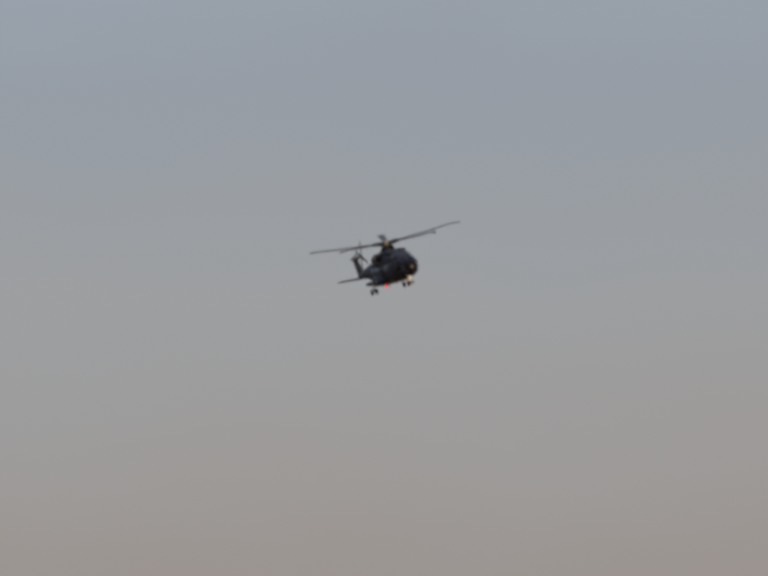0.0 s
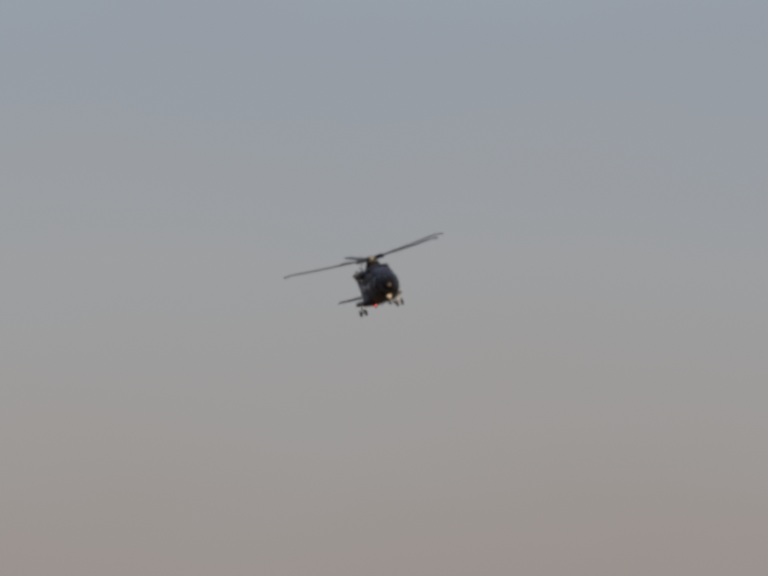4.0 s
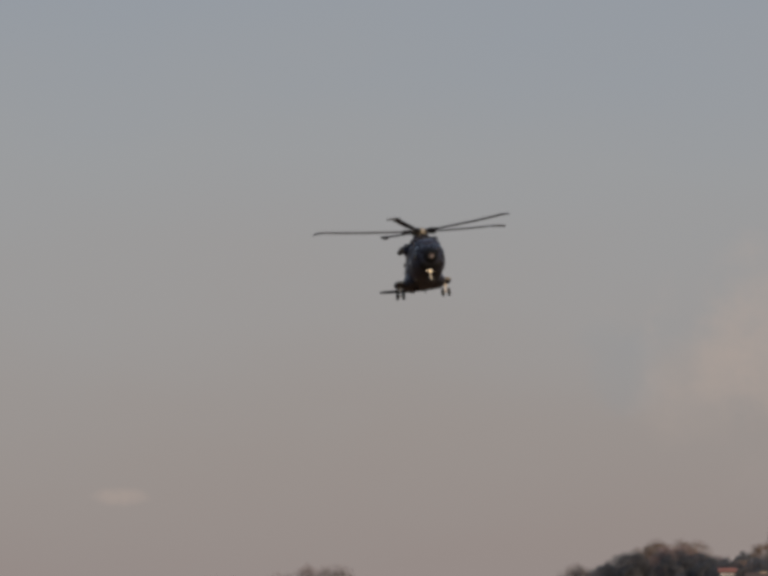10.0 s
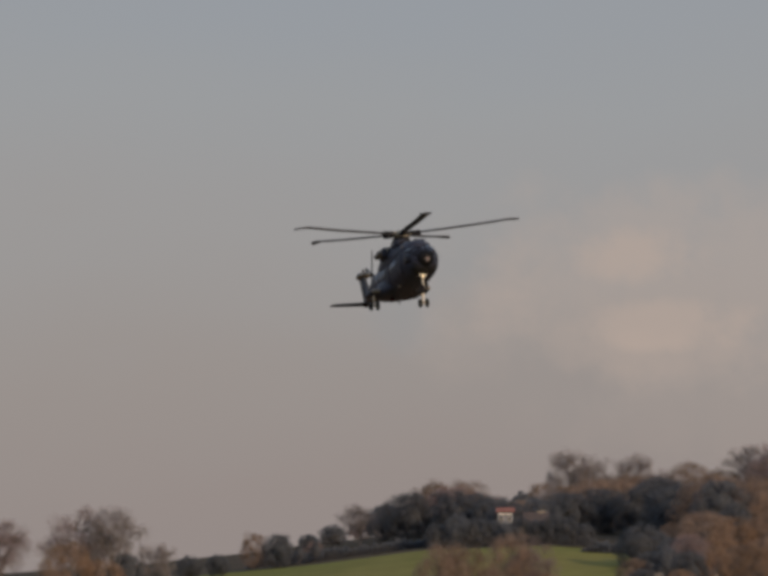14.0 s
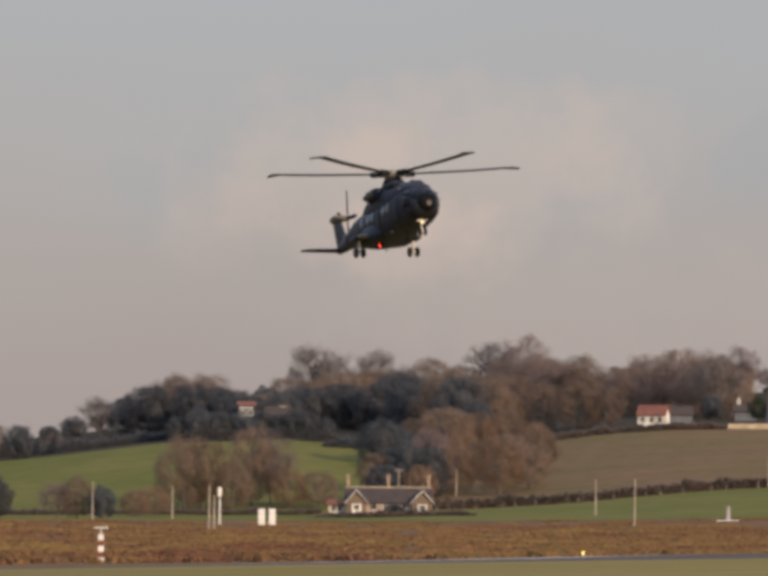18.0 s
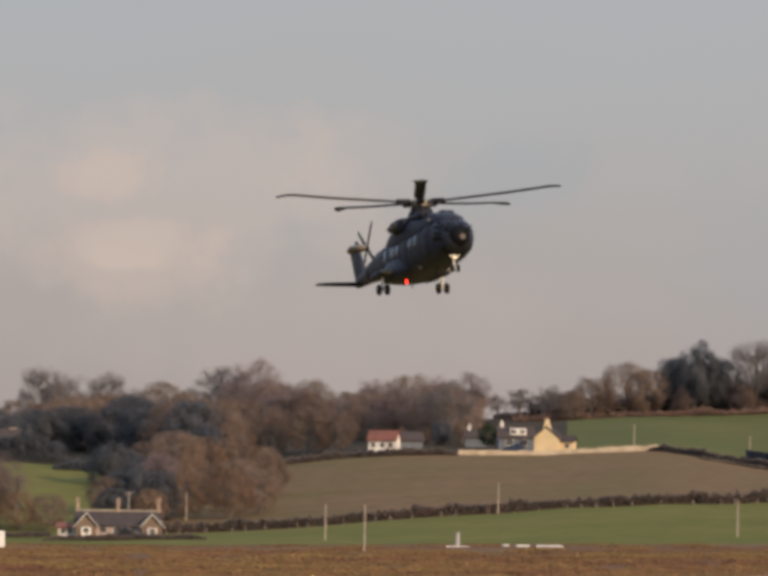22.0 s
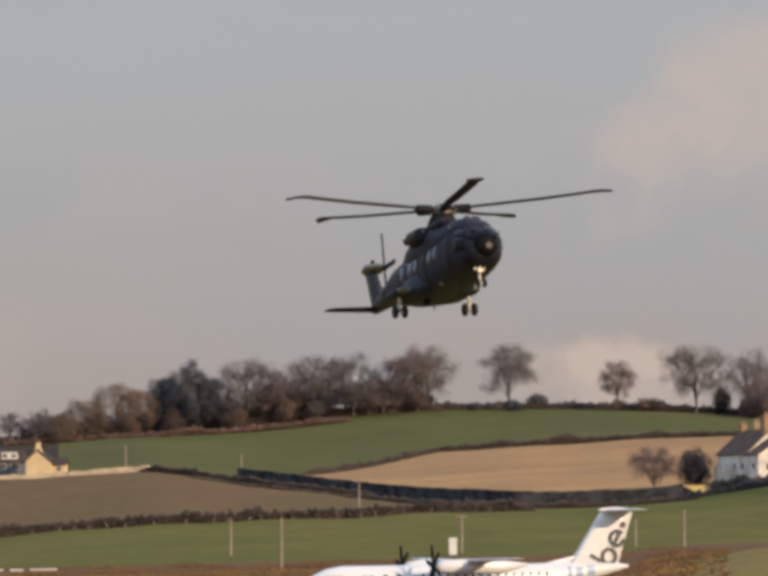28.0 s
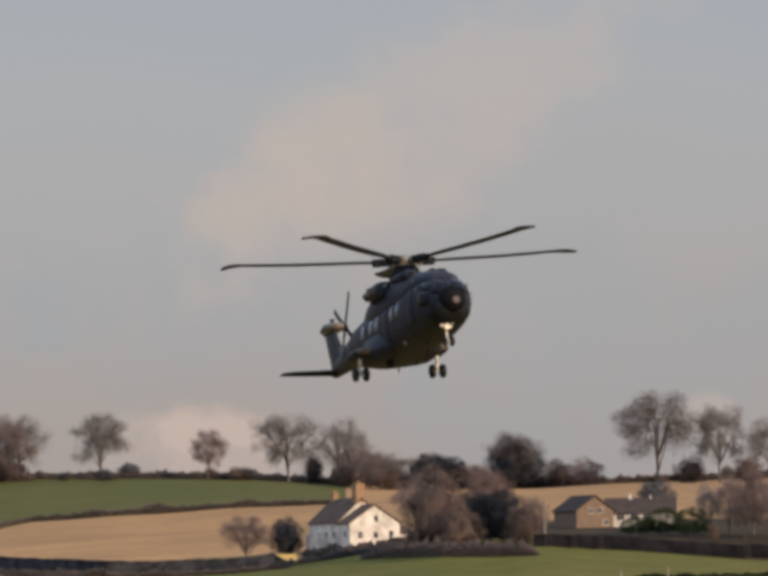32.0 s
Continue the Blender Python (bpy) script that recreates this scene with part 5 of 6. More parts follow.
    for k in (-1, 1):
        wheel(leg, (13.4, 0.2 * k, 0.33), 0.33, 0.2)
    # cabin windows and the painted shapes, on both sides
    def side_patch(name, x0, x1, z0, z1, mat, s, label=""):
        bm = bmesh.new()
        rows = []
        for k in range(5):
            z = z0 + (z1 - z0) * k / 4
            y = s * (math.sqrt(max(1.345 ** 2 - (z - 2.45) ** 2, 0.01)) + 0.012)
            rows.append((bm.verts.new((x0, y, z)), bm.verts.new((x1, y, z))))
        for a, b in zip(rows, rows[1:]):
            bm.faces.new((a[0], a[1], b[1], b[0]) if s < 0 else (b[0], b[1], a[1], a[0]))
        part(name, bm, mat, body, label)
    for s in (-1, 1):
        for k in range(16):
            side_patch("cabin_window", 4.9 - 0.82 * k, 5.12 - 0.82 * k, 2.66, 2.96, GLASS_DARK, s)
        for k, (high, mat) in enumerate(((2.95, BLUE_MARK), (2.95, BLUE_MARK), (2.7, BLUE_MARK), (2.95, GREY_MARK), (2.7, GREY_MARK), (2.95, GREY_MARK), (2.65, GREY_MARK))):
            side_patch("painted_bar", 10.5 - 0.66 * k, 10.95 - 0.66 * k, 1.95, high, mat, s)
        bm = bmesh.new()
        rows = []
        for x in (12.9, 13.3, 13.7, 14.1, 14.5):
            zc, hw, hh = (table(x, [r[0] for r in st[::-1]], [r[n] for r in st[::-1]]) for n in (1, 2, 3))
            rows.append([bm.verts.new((x, s * (hw * math.sqrt(1 - ((z - zc) / hh) ** 2) + 0.02), z)) for z in (2.42, 2.62, 2.82)])
        for a, b in zip(rows, rows[1:]):
            for n in (0, 1):
                bm.faces.new((a[n], b[n], b[n + 1], a[n + 1]))
        part("cockpit_window", bm, GLASS_DARK, body)
        side_patch("painted_mark", 5.6, 8.6, 1.72, 1.92, BLUE_MARK, s, "pale blue painted stripe")
        # rings, strokes and a dot running up the fin
        run, rise = Vector((-0.485, 0, 0.875)), Vector((0.875, 0, 0.485))

        def on_fin(c, u, v):
            return Vector((c[0], s * 0.24, c[1])) + run * u + rise * v

        for c, first, last in (((-13.95, 4.35), 0, 24), ((-14.78, 6.05), 0, 21)):
            bm = bmesh.new()
            edge = [[bm.verts.new(on_fin(c, r * math.cos(t), -r * math.sin(t))) for t in [0.35 + 2 * math.pi * k / 24 for k in range(24)]] for r in (0.86, 0.5)]
            for k in range(first, last):
                q = (k + 3) % 24
                bm.faces.new((edge[0][q], edge[0][(q + 1) % 24], edge[1][(q + 1) % 24], edge[1][q]))
            part("fin_ring_mark", bm, GREY_MARK, fin, "dark grey ring painted on the fin")
        for c, u0, u1, v0, v1 in (((-13.95, 4.35), -0.98, -0.62, -0.85, 1.75), ((-14.78, 6.05), -0.7, 0.8, -0.16, 0.16), ((-15.42, 7.32), -0.24, 0.24, -0.24, 0.24)):
            bm = bmesh.new()
            bm.faces.new([bm.verts.new(on_fin(c, u, v) + Vector((0, s * 0.004, 0))) for u, v in ((u0, v0), (u1, v0), (u1, v1), (u0, v1))])
            part("fin_bar_mark", bm, GREY_MARK, fin, "dark grey stroke painted on the fin")
        for x0, x1, z0, z1 in ((-9.9, -9.45, 2.2, 3.5), (-11.0, -10.3, 2.3, 3.4), (-12.3, -11.5, 2.4, 3.6)):
            bm = bmesh.new()
            rows = []
            for x in (x0, x1):
                zc, hw, hh = (table(x, [r[0] for r in st[::-1]], [r[n] for r in st[::-1]]) for n in (1, 2, 3))
                rows.append([bm.verts.new((x, s * (hw * math.sqrt(max(0.02, 1 - ((z - zc) / hh) ** 2)) + 0.02), z)) for z in [z0 + (z1 - z0) * n / 4 for n in range(5)]])
            for n in range(4):
                bm.faces.new((rows[0][n], rows[1][n], rows[1][n + 1], rows[0][n + 1]))
            part("tail_mark", bm, BLUE_MARK, body, "pale blue shape on the tail cone")
    bm = bmesh.new()
    loft(bm, [[v + Vector((0, 0, HUB_Z)) for v in superring(x, 8.72, hw, hh, 2.2, 14)] for x, hw, hh in ((-13.0, 0.05, 0.05), (-13.4, 0.2, 0.22), (-15.0, 0.28, 0.28), (-16.6, 0.06, 0.06))])
    bullet = part("tail_bullet", bm, WHITE_PAINT, fin, smooth=True)
    bm = bmesh.new()
    tube(bm, (-14.2, 0, 8.95), (-14.2, 0, 9.12), 0.14, 0.09, 12)
    part("tail_beacon", bm, RED_LENS, bullet, "red tail beacon")
    return air


airliner = make_airliner()


# ---- houses ----
SLATE = paint("grey_slates", (0.080, 0.062, 0.056), 0.9, vary=0.3, scale=0.6, fine=3.0, second=(0.062, 0.052, 0.05), gloss=0.02)
ROOF_BROWN = paint("mossy_brown_slates", (0.15, 0.10, 0.078), 0.9, vary=0.35, scale=0.5, fine=2.5, second=(0.105, 0.078, 0.064), gloss=0.02)
RED_TILE = paint("orange_red_tiles", (0.20, 0.066, 0.038), 0.8, vary=0.2, scale=0.8, fine=6.0)
WHITEWASH = paint("whitewash", (0.76, 0.71, 0.63), 0.8, vary=0.14, scale=0.45, fine=2.5, second=(0.46, 0.42, 0.37))
CREAM = paint("cream_render", (0.72, 0.54, 0.30), 0.85, vary=0.08, scale=0.5, fine=4.0)
STONE = paint("brown_stone", (0.20, 0.132, 0.088), 0.85, vary=0.25, scale=1.2, fine=6.0, second=(0.155, 0.11, 0.08))
PINK_WALL = paint("weathered_pink_wash", (0.46, 0.35, 0.29), 0.85, vary=0.15, scale=0.6, fine=5.0, second=(0.34, 0.26, 0.22))
GREY_WALL = paint("grey_blue_render", (0.13, 0.14, 0.16), 0.85, vary=0.1, scale=0.5, fine=4.0)
BRICK = paint("chimney_brick", (0.36, 0.22, 0.12), 0.85, vary=0.2, scale=2.0, fine=9.0)
BRICK_PALE = paint("pale_chimney_brick", (0.44, 0.32, 0.23), 0.9, vary=0.25, scale=1.5, fine=7.0)
PALE_STONE = paint("pale_wall_stone", (0.52, 0.42, 0.29), 0.9, vary=0.2, scale=0.5, fine=3.0)
WINDOW = paint("window_glass", (0.035, 0.038, 0.045), 0.08, vary=0.05)
POLE_WOOD = paint("weathered_pole", (0.38, 0.31, 0.24), 0.85, vary=0.2, scale=0.7, fine=6.0)
CABINET = paint("white_cabinet", (0.74, 0.71, 0.66), 0.6, vary=0.06, scale=1.0, fine=6.0)
YELLOW_ROOF = paint("ochre_sheet", (0.55, 0.36, 0.10), 0.7, vary=0.15, scale=1.0, fine=6.0)


def gabled(parent, x0, x1, y0, y1, eave, ridge, along, wall, roof):
    """A block with a pitched roof, ridge along x or y, as wall and roof parts."""
    bm = bmesh.new()
    foot = -1.5
    if along == "x":
        ym = (y0 + y1) / 2
        a = [(x0, y0, foot), (x0, y1, foot), (x0, y1, eave), (x0, ym, ridge), (x0, y0, eave)]
        shift = Vector((x1 - x0, 0, 0))
    else:
        xm = (x0 + x1) / 2
        a = [(x0, y0, foot), (x1, y0, foot), (x1, y0, eave), (xm, y0, ridge), (x0, y0, eave)]
        shift = Vector((0, y1 - y0, 0))
    loft(bm, [[Vector(p) for p in a], [Vector(p) + shift for p in a]])
    w = part("wall", bm, wall, parent)
    over = 0.35
    for s in (-1, 1):
        bm = bmesh.new()
        if along == "x":
            ym, half = (y0 + y1) / 2, (y1 - y0) / 2
            k = (ridge - eave) / half
            lo, hi = Vector((0, ym + s * (half + over), eave - k * over)), Vector((0, ym - s * 0.02, ridge + 0.02))
            ends = (x0 - over, x1 + over)
            rings = [[Vector((e, q.y, q.z + dz)) for q, dz in ((lo, 0.02), (lo, 0.2), (hi, 0.2), (hi, 0.02))] for e in ends]
        else:
            xm, half = (x0 + x1) / 2, (x1 - x0) / 2
            k = (ridge - eave) / half
            lo, hi = Vector((xm + s * (half + over), 0, eave - k * over)), Vector((xm - s * 0.02, 0, ridge + 0.02))
            ends = (y0 - over, y1 + over)
            rings = [[Vector((q.x, e, q.z + dz)) for q, dz in ((lo, 0.02), (lo, 0.2), (hi, 0.2), (hi, 0.02))] for e in ends]
        loft(bm, rings)
        part("roof", bm, roof, parent)
    return w


def chimney(parent, x, y, z0, z1, w=0.9, mat=None, pots=2):
    bm = bmesh.new()
    box(bm, x - w / 2, x + w / 2, y - w / 2, y + w / 2, z0, z1, 0.02)
    box(bm, x - w / 2 - 0.08, x + w / 2 + 0.08, y - w / 2 - 0.08, y + w / 2 + 0.08, z1 - 0.25, z1 - 0.1, 0.02)
    c = part("chimney", bm, mat or BRICK, parent)
    for k in range(pots):
        bm = bmesh.new()
        xx = x + (k - (pots - 1) / 2) * 0.42
        tube(bm, (xx, y, z1), (xx, y, z1 + 0.55), 0.15, 0.12, 10)
        part("chimney_pot", bm, mat or BRICK, c)


def opening(parent, x, y, z, w, h, side="front", name="window"):
    """A framed window or door standing on a wall: front looks to -y, left to -x, right to +x."""
    turn = {"front": 0, "right": math.pi / 2, "left": -math.pi / 2}[side]
    m = Matrix.Translation((x, y, z)) @ Matrix.Rotation(turn, 4, "Z")
    bm = bmesh.new()
    f = 0.09
    for b in ((-w / 2 - f, w / 2 + f, h / 2, h / 2 + f), (-w / 2 - f, w / 2 + f, -h / 2 - f, -h / 2), (-w / 2 - f, -w / 2, -h / 2, h / 2), (w / 2, w / 2 + f, -h / 2, h / 2), (-0.03, 0.03, -h / 2, h / 2)):
        box(bm, b[0], b[1], -0.06, 0.02, b[2], b[3], m=m)
    o = part(name, bm, WHITEWASH, parent)
    bm = bmesh.new()
    box(bm, -w / 2, w / 2, -0.03, 0.02, -h / 2, h / 2, m=m)
    part("pane", bm, WINDOW, o)


def cottage():
    h = thing("cottage", facing(0.415, 955), "long cottage with twin dark gables, white bargeboards and three chimneys", "house")
    gabled(h, -7.3, 7.3, -2.6, 3.0, 2.5, 4.75, "x", PINK_WALL, SLATE)
    for x in (-5.5, 5.9):
        gabled(h, x - 1.7, x + 1.7, -4.0, 0.0, 2.4, 4.3, "y", STONE, SLATE)
        bm = bmesh.new()
        for s in (-1, 1):
            tube(bm, (x, -4.4, 4.5), (x + s * 2.1, -4.4, 2.15), 0.1, 0.1, 6)
        part("bargeboard", bm, WHITEWASH, h, "white painted bargeboards")
        bm = bmesh.new()
        box(bm, x - 0.85, x + 0.85, -4.35, -4.02, 0.2, 2.1, 0.04)
        bay = part("bay", bm, WHITEWASH, h, "white bay below the gable")
        opening(bay, x, -4.35, 1.5, 0.9, 0.8)
    gabled(h, -10.4, -7.35, -2.0, 2.0, 1.9, 2.6, "x", WHITEWASH, RED_TILE)
    for x in (-9.5, -8.3):
        opening(h, x, -2.0, 1.3, 0.6, 0.8)
    for x in (-2.6, -0.2, 2.4):
        opening(h, x, -2.6, 1.65, 1.1, 1.0)
    bm = bmesh.new()
    tube(bm, (-7.5, 0.2, 4.98), (7.5, 0.2, 4.98), 0.13, 0.13, 8)
    part("ridge_tiles", bm, PALE_STONE, h, "pale ridge tiles")
    for x in (-7.0, -0.0, 7.0):
        chimney(h, x, 0.2, 3.6, 6.7, 0.5, BRICK_PALE)


def white_house():
    h = thing("house", facing(-2.345, 1195, -12), "small white house with an orange-red tiled roof", "house")
    gabled(h, -3.0, 3.0, -2.6, 2.6, 2.5, 4.4, "x", WHITEWASH, RED_TILE)
    for x in (-1.9, 0.1, 1.9):
        opening(h, x, -2.6, 1.4, 0.8, 1.1)
    s = thing("barn", facing(-2.61, 1200, 8), "low grey shed with a slate roof beside the white house", "shed")
    gabled(s, -2.6, 2.6, -2.2, 2.2, 2.0, 3.7, "x", GREY_WALL, SLATE)


def cream_house():
    h = thing("house", facing(-4.06, 1190, -8), "cream rendered house with a steep gable and tall chimney", "house")
    gabled(h, -2.7, 2.7, -3.5, 5.0, 3.0, 5.3, "y", CREAM, SLATE)
    gabled(h, 2.72, 5.6, -1.6, 2.6, 2.2, 3.3, "x", CREAM, SLATE)
    bm = bmesh.new()
    loft(bm, [[Vector((q * a, -3.35 + e, z)) for q, e in ((-1, 0), (1, 0), (1, 0.9), (-1, 0.9))] for a, z in ((1.0, 4.7), (0.5, 5.9), (0.42, 7.0))])
    part("chimney", bm, CREAM, h)
    opening(h, 4.2, -1.6, 1.3, 0.9, 0.9)
    n = thing("house", facing(-3.71, 1205, 6), "dark-roofed house with a long white dormer behind the cream house", "house")
    gabled(n, -3.9, 3.9, -2.6, 2.6, 2.6, 4.9, "x", GREY_WALL, SLATE)
    bm = bmesh.new()
    box(bm, -1.4, 2.2, -2.2, 0.2, 3.1, 4.6, 0.03)
    dormer = part("dormer", bm, WHITEWASH, n, "white flat-roofed dormer")
    for x in (-0.6, 1.3):
        opening(dormer, x, -2.2, 3.85, 1.1, 0.7)
    opening(n, -1.5, -2.6, 1.5, 1.6, 1.3)
    opening(n, 1.6, -2.6, 1.5, 1.6, 1.3)
    chimney(n, -3.0, 0.0, 4.4, 5.9, 0.7, WHITEWASH, 1)
    n = thing("house", facing(-3.3, 1225, 0), "slate-roofed cottage with a white chimney, half hidden by trees", "house")
    gabled(n, -2.4, 2.4, -2.2, 2.2, 2.0, 3.6, "x", GREY_WALL, SLATE)
    chimney(n, -1.5, 0.0, 3.2, 4.7, 0.8, WHITEWASH, 1)


RED_ROOF = 0.83


def hill_houses():
    up = EYE[2] + 1206 * math.tan(radians(RED_ROOF)) - land(1.9, 1206)
    h = thing("house", facing(1.9, 1206, 0), "house with a bright red-tiled roof, half hidden in the wood", "house")
    gabled(h, -1.7, 1.7, -2.4, 2.4, up - 0.75, up, "x", GREY_WALL, RED_TILE)
    # white strip added to imitate the sunlit streak below the roof
    bm = bmesh.new()
    box(bm, -1.4, 1.4, -2.62, -2.42, up - 1.42, up - 1.15, 0.02)
    part("sunlit_streak", bm, WHITEWASH, h, "white strip standing in for a sunlit streak under the eaves")
    for x in (-0.9, 0.8):
        opening(h, x, -2.4, up - 2.4, 0.9, 1.0)
    h = thing("house", facing(1.58, 1207, 0), "grey house with a slate roof in the wood", "house")
    up = EYE[2] + 1207 * math.tan(radians(0.78)) - land(1.58, 1207)
    gabled(h, -2.6, 2.6, -2.4, 2.4, up - 2.1, up, "x", GREY_WALL, SLATE)
    bm = bmesh.new()
    tube(bm, (0.2, 0, up + 0.22), (2.0, 0, up + 0.22), 0.12, 0.12, 8)
    part("ridge_tiles", bm, PALE_STONE, h, "pale ridge tiles")
    opening(h, 0.8, -2.4, up - 3.5, 1.0, 1.0)


def farmhouse():
    h = thing("farmhouse", facing(-11.67, 1074, 28), "white two-storey farmhouse with a steep slate roof and brick chimney", "house")
    gabled(h, -5.5, 5.5, -5.0, 0.0, 4.6, 8.0, "y", WHITEWASH, ROOF_BROWN)
    gabled(h, -5.45, 5.0, 0.02, 12.0, 4.9, 9.4, "y", WHITEWASH, ROOF_BROWN)
    gabled(h, 5.52, 8.3, -3.8, 0.2, 2.6, 3.9, "x", WHITEWASH, ROOF_BROWN)
    chimney(h, -0.4, 0.9, 8.6, 12.4, 1.9)
    chimney(h, -0.2, 11.2, 8.6, 10.8, 1.2)
    for x, z in ((-3.2, 2.2), (0.2, 2.2), (3.6, 2.4), (0.3, 5.4)):
        opening(h, x, -5.0, z, 0.9, 1.2)
    for y in (-3.2, 1.6, 5.0, 8.4):
        opening(h, -5.5 if y < 0 else -5.45, y, 2.4, 0.9, 1.1, "left")
    bm = bmesh.new()
    box(bm, -7.4, -5.52, 5.0, 10.0, -1.5, 2.6, 0.03)
    part("lean_to", bm, WHITEWASH, h, "white lean-to in shade")
    s = thing("hut", facing(-10.85, 1050, 0), "small hut with an ochre sheet roof under a dark yew", "shed")
    gabled(s, -2.0, 2.0, -1.4, 1.4, 0.8, 1.9, "x", STONE, YELLOW_ROOF)
    c = thing("parked_car", facing(-11.22, 1064, 20), "small white car parked by the farmhouse", "car")
    bm = bmesh.new()
    box(bm, -1.9, 1.9, -0.8, 0.8, 0.3, 0.85, 0.12)
    part("body", bm, CABINET, c)
    bm = bmesh.new()
    box(bm, -1.1, 1.2, -0.72, 0.72, 0.85, 1.38, 0.18)
    part("cabin", bm, WINDOW, c)
    for x in (-1.2, 1.2):
        for y in (-0.74, 0.74):
            wheel(c, (x, y, 0.3), 0.3, 0.18)


def stone_house():
    h = thing("house", facing(-14.0, 1085, 30), "brown stone house with dark slate roofs and a white wing", "house")
    gabled(h, -4.2, 4.2, -3.5, 5.5, 3.3, 6.1, "y", STONE, SLATE)
    for x in (-1.0, 1.1):
        opening(h, x, -3.5, 3.2, 1.1, 1.0)
    opening(h, 2.4, -3.5, 0.9, 1.0, 1.1)
    w = thing("house", facing(-14.6, 1088, 0), "low white wing with a long slate roof beside the stone house", "house")
    gabled(w, -7.4, 6.2, -2.4, 3.2, 2.8, 5.5, "x", WHITEWASH, SLATE)
    chimney(w, -2.6, 0.4, 4.9, 6.0, 0.6, WHITEWASH, 1)
    chimney(w, 1.4, 0.4, 4.9, 5.8, 0.5, WHITEWASH, 1)
    for x in (-4.6, -1.8, 0.6):
        opening(w, x, -2.4, 1.8, 1.4, 1.1)


for make in (cottage, white_house, cream_house, hill_houses, farmhouse, stone_house):
    make()


# ---- walls, poles and airfield equipment ----
def long_wall(b0, b1, dist, tall, material, label, seed, name="garden_wall", thick=0.5, uneven=0.15):
    """A stone wall of single uneven lengths along the land."""
    rng = random.Random(seed)
    w = thing(name, Matrix(), label, "wall")
    b = b0
    step = 0.09
    while b > b1:
        e = max(b - step, b1)
        p, q = spot(b, dist(b)), spot(e, dist(e))
        hp = tall * rng.uniform(1 - uneven, 1 + uneven)
        side = (q - p).cross(Vector((0, 0, 1))).normalized() * thick / 2
        bm = bmesh.new()
        dn = Vector((0, 0, 0.6))
        up = Vector((0, 0, hp))
        loft(bm, [[c - side - dn, c + side - dn, c + side + up, c - side + up] for c in (p, q)])
        part("wall_length", bm, material, w)
        b = e
    return w


long_wall(-3.12, -5.2, lambda b: 1168.0, 1.05, PALE_STONE, "low cream stone wall along the top of the field", 3)
hedge(-5.1, -7.6, lambda b: road_far(b) - 3, 2.3, "brown tangled hedge along the upper lane", 21, 2.5, HEDGE, 0.0011, grain=0.4)
hedge(-5.5, -8.8, lambda b: road_far(b) - 9, 0.9, "pale dead grass on the verge of the lane", 22, 3.0, DEAD_GRASS, 0.0013, gap=0.35, grain=0.6)
hedge(-7.2, -10.9, lambda b: road_far(b) - 14, 1.7, "dark bramble hedge below the lane", 23, 4.0, HEDGE, 0.0011, grain=0.4)
# both walls are coloured far darker than stone to stand in for shade
FIELD_WALL_SHADE = paint("field_wall_shade", (0.026, 0.025, 0.028), 0.9, vary=0.35, scale=0.4, fine=3.0, gloss=0.05)
LANE_WALL_SHADE = paint("lane_wall_shade", (0.068, 0.066, 0.072), 0.9, vary=0.4, scale=0.4, fine=3.0, gloss=0.1)
long_wall(-13.45, -16.2, lambda b: where(b, table(b, (-15.9, -14.2, -13.5), (0.30, 0.44, 0.47)), 900), 2.4, FIELD_WALL_SHADE, "tall field wall below the farm, shade put into its dark colour", 6, uneven=0.03)
long_wall(-6.12, -10.75, lambda b: road_far(b) + 0.5, 2.9, LANE_WALL_SHADE, "long retaining wall along the lane, shade put into its dark colour", 9, uneven=0.03)


def pole(b, foot, top, arms=0):
    d = where(b, foot)
    tall = d * (math.tan(radians(top)) - math.tan(radians(foot)))
    p = thing("utility_pole", facing(b, d), "weathered wooden utility pole in the grass", "pole", "utility poles")
    bm = bmesh.new()
    tube(bm, (0, 0, -0.6), (0.02 * tall * 0.3, 0, tall), 0.17, 0.12, 10)
    part("shaft", bm, POLE_WOOD, p)
    for k in range(arms):
        bm = bmesh.new()
        box(bm, -0.8, 0.8, -0.06, 0.06, tall - 0.5 - 0.6 * k, tall - 0.38 - 0.6 * k, 0.01)
        arm = part("crossarm", bm, POLE_WOOD, p)
        for x in (-0.7, 0.7):
            bm = bmesh.new()
            tube(bm, (x, 0, tall - 0.4 - 0.6 * k), (x, 0, tall - 0.18 - 0.6 * k), 0.05, 0.04, 8)
            part("insulator", bm, CABINET, arm)


POLES = ((3.497, -0.412, -0.008), (2.667, -0.389, -0.043), (2.284, -0.52, -0.04), (2.232, -0.52, -0.142), (-0.291, -0.14, 0.156), (-1.742, -0.328, 0.049), (-2.15, -0.443, 0.052), (-3.54, -0.02, 0.30), (-4.947, 0.70, 0.932),
         (-6.15, 0.55, 0.83), (-6.033, -0.23, 0.155), (-6.56, -0.382, 0.155), (-7.375, 0.239, 0.546), (-10.757, -0.2, 0.198), (-10.252, -0.18, 0.103), (0.31, -0.26, 0.15), (-13.568, 0.58, 0.995), (-7.004, 0.43, 0.576), (-8.44, -0.23, 0.176), (-14.35, 0.0, 0.215), (-14.84, 0.0, 0.235))
for b, foot, top in POLES:
    pole(b, foot, top, 1 if b in (-7.375, -8.44, 0.31) else 0)


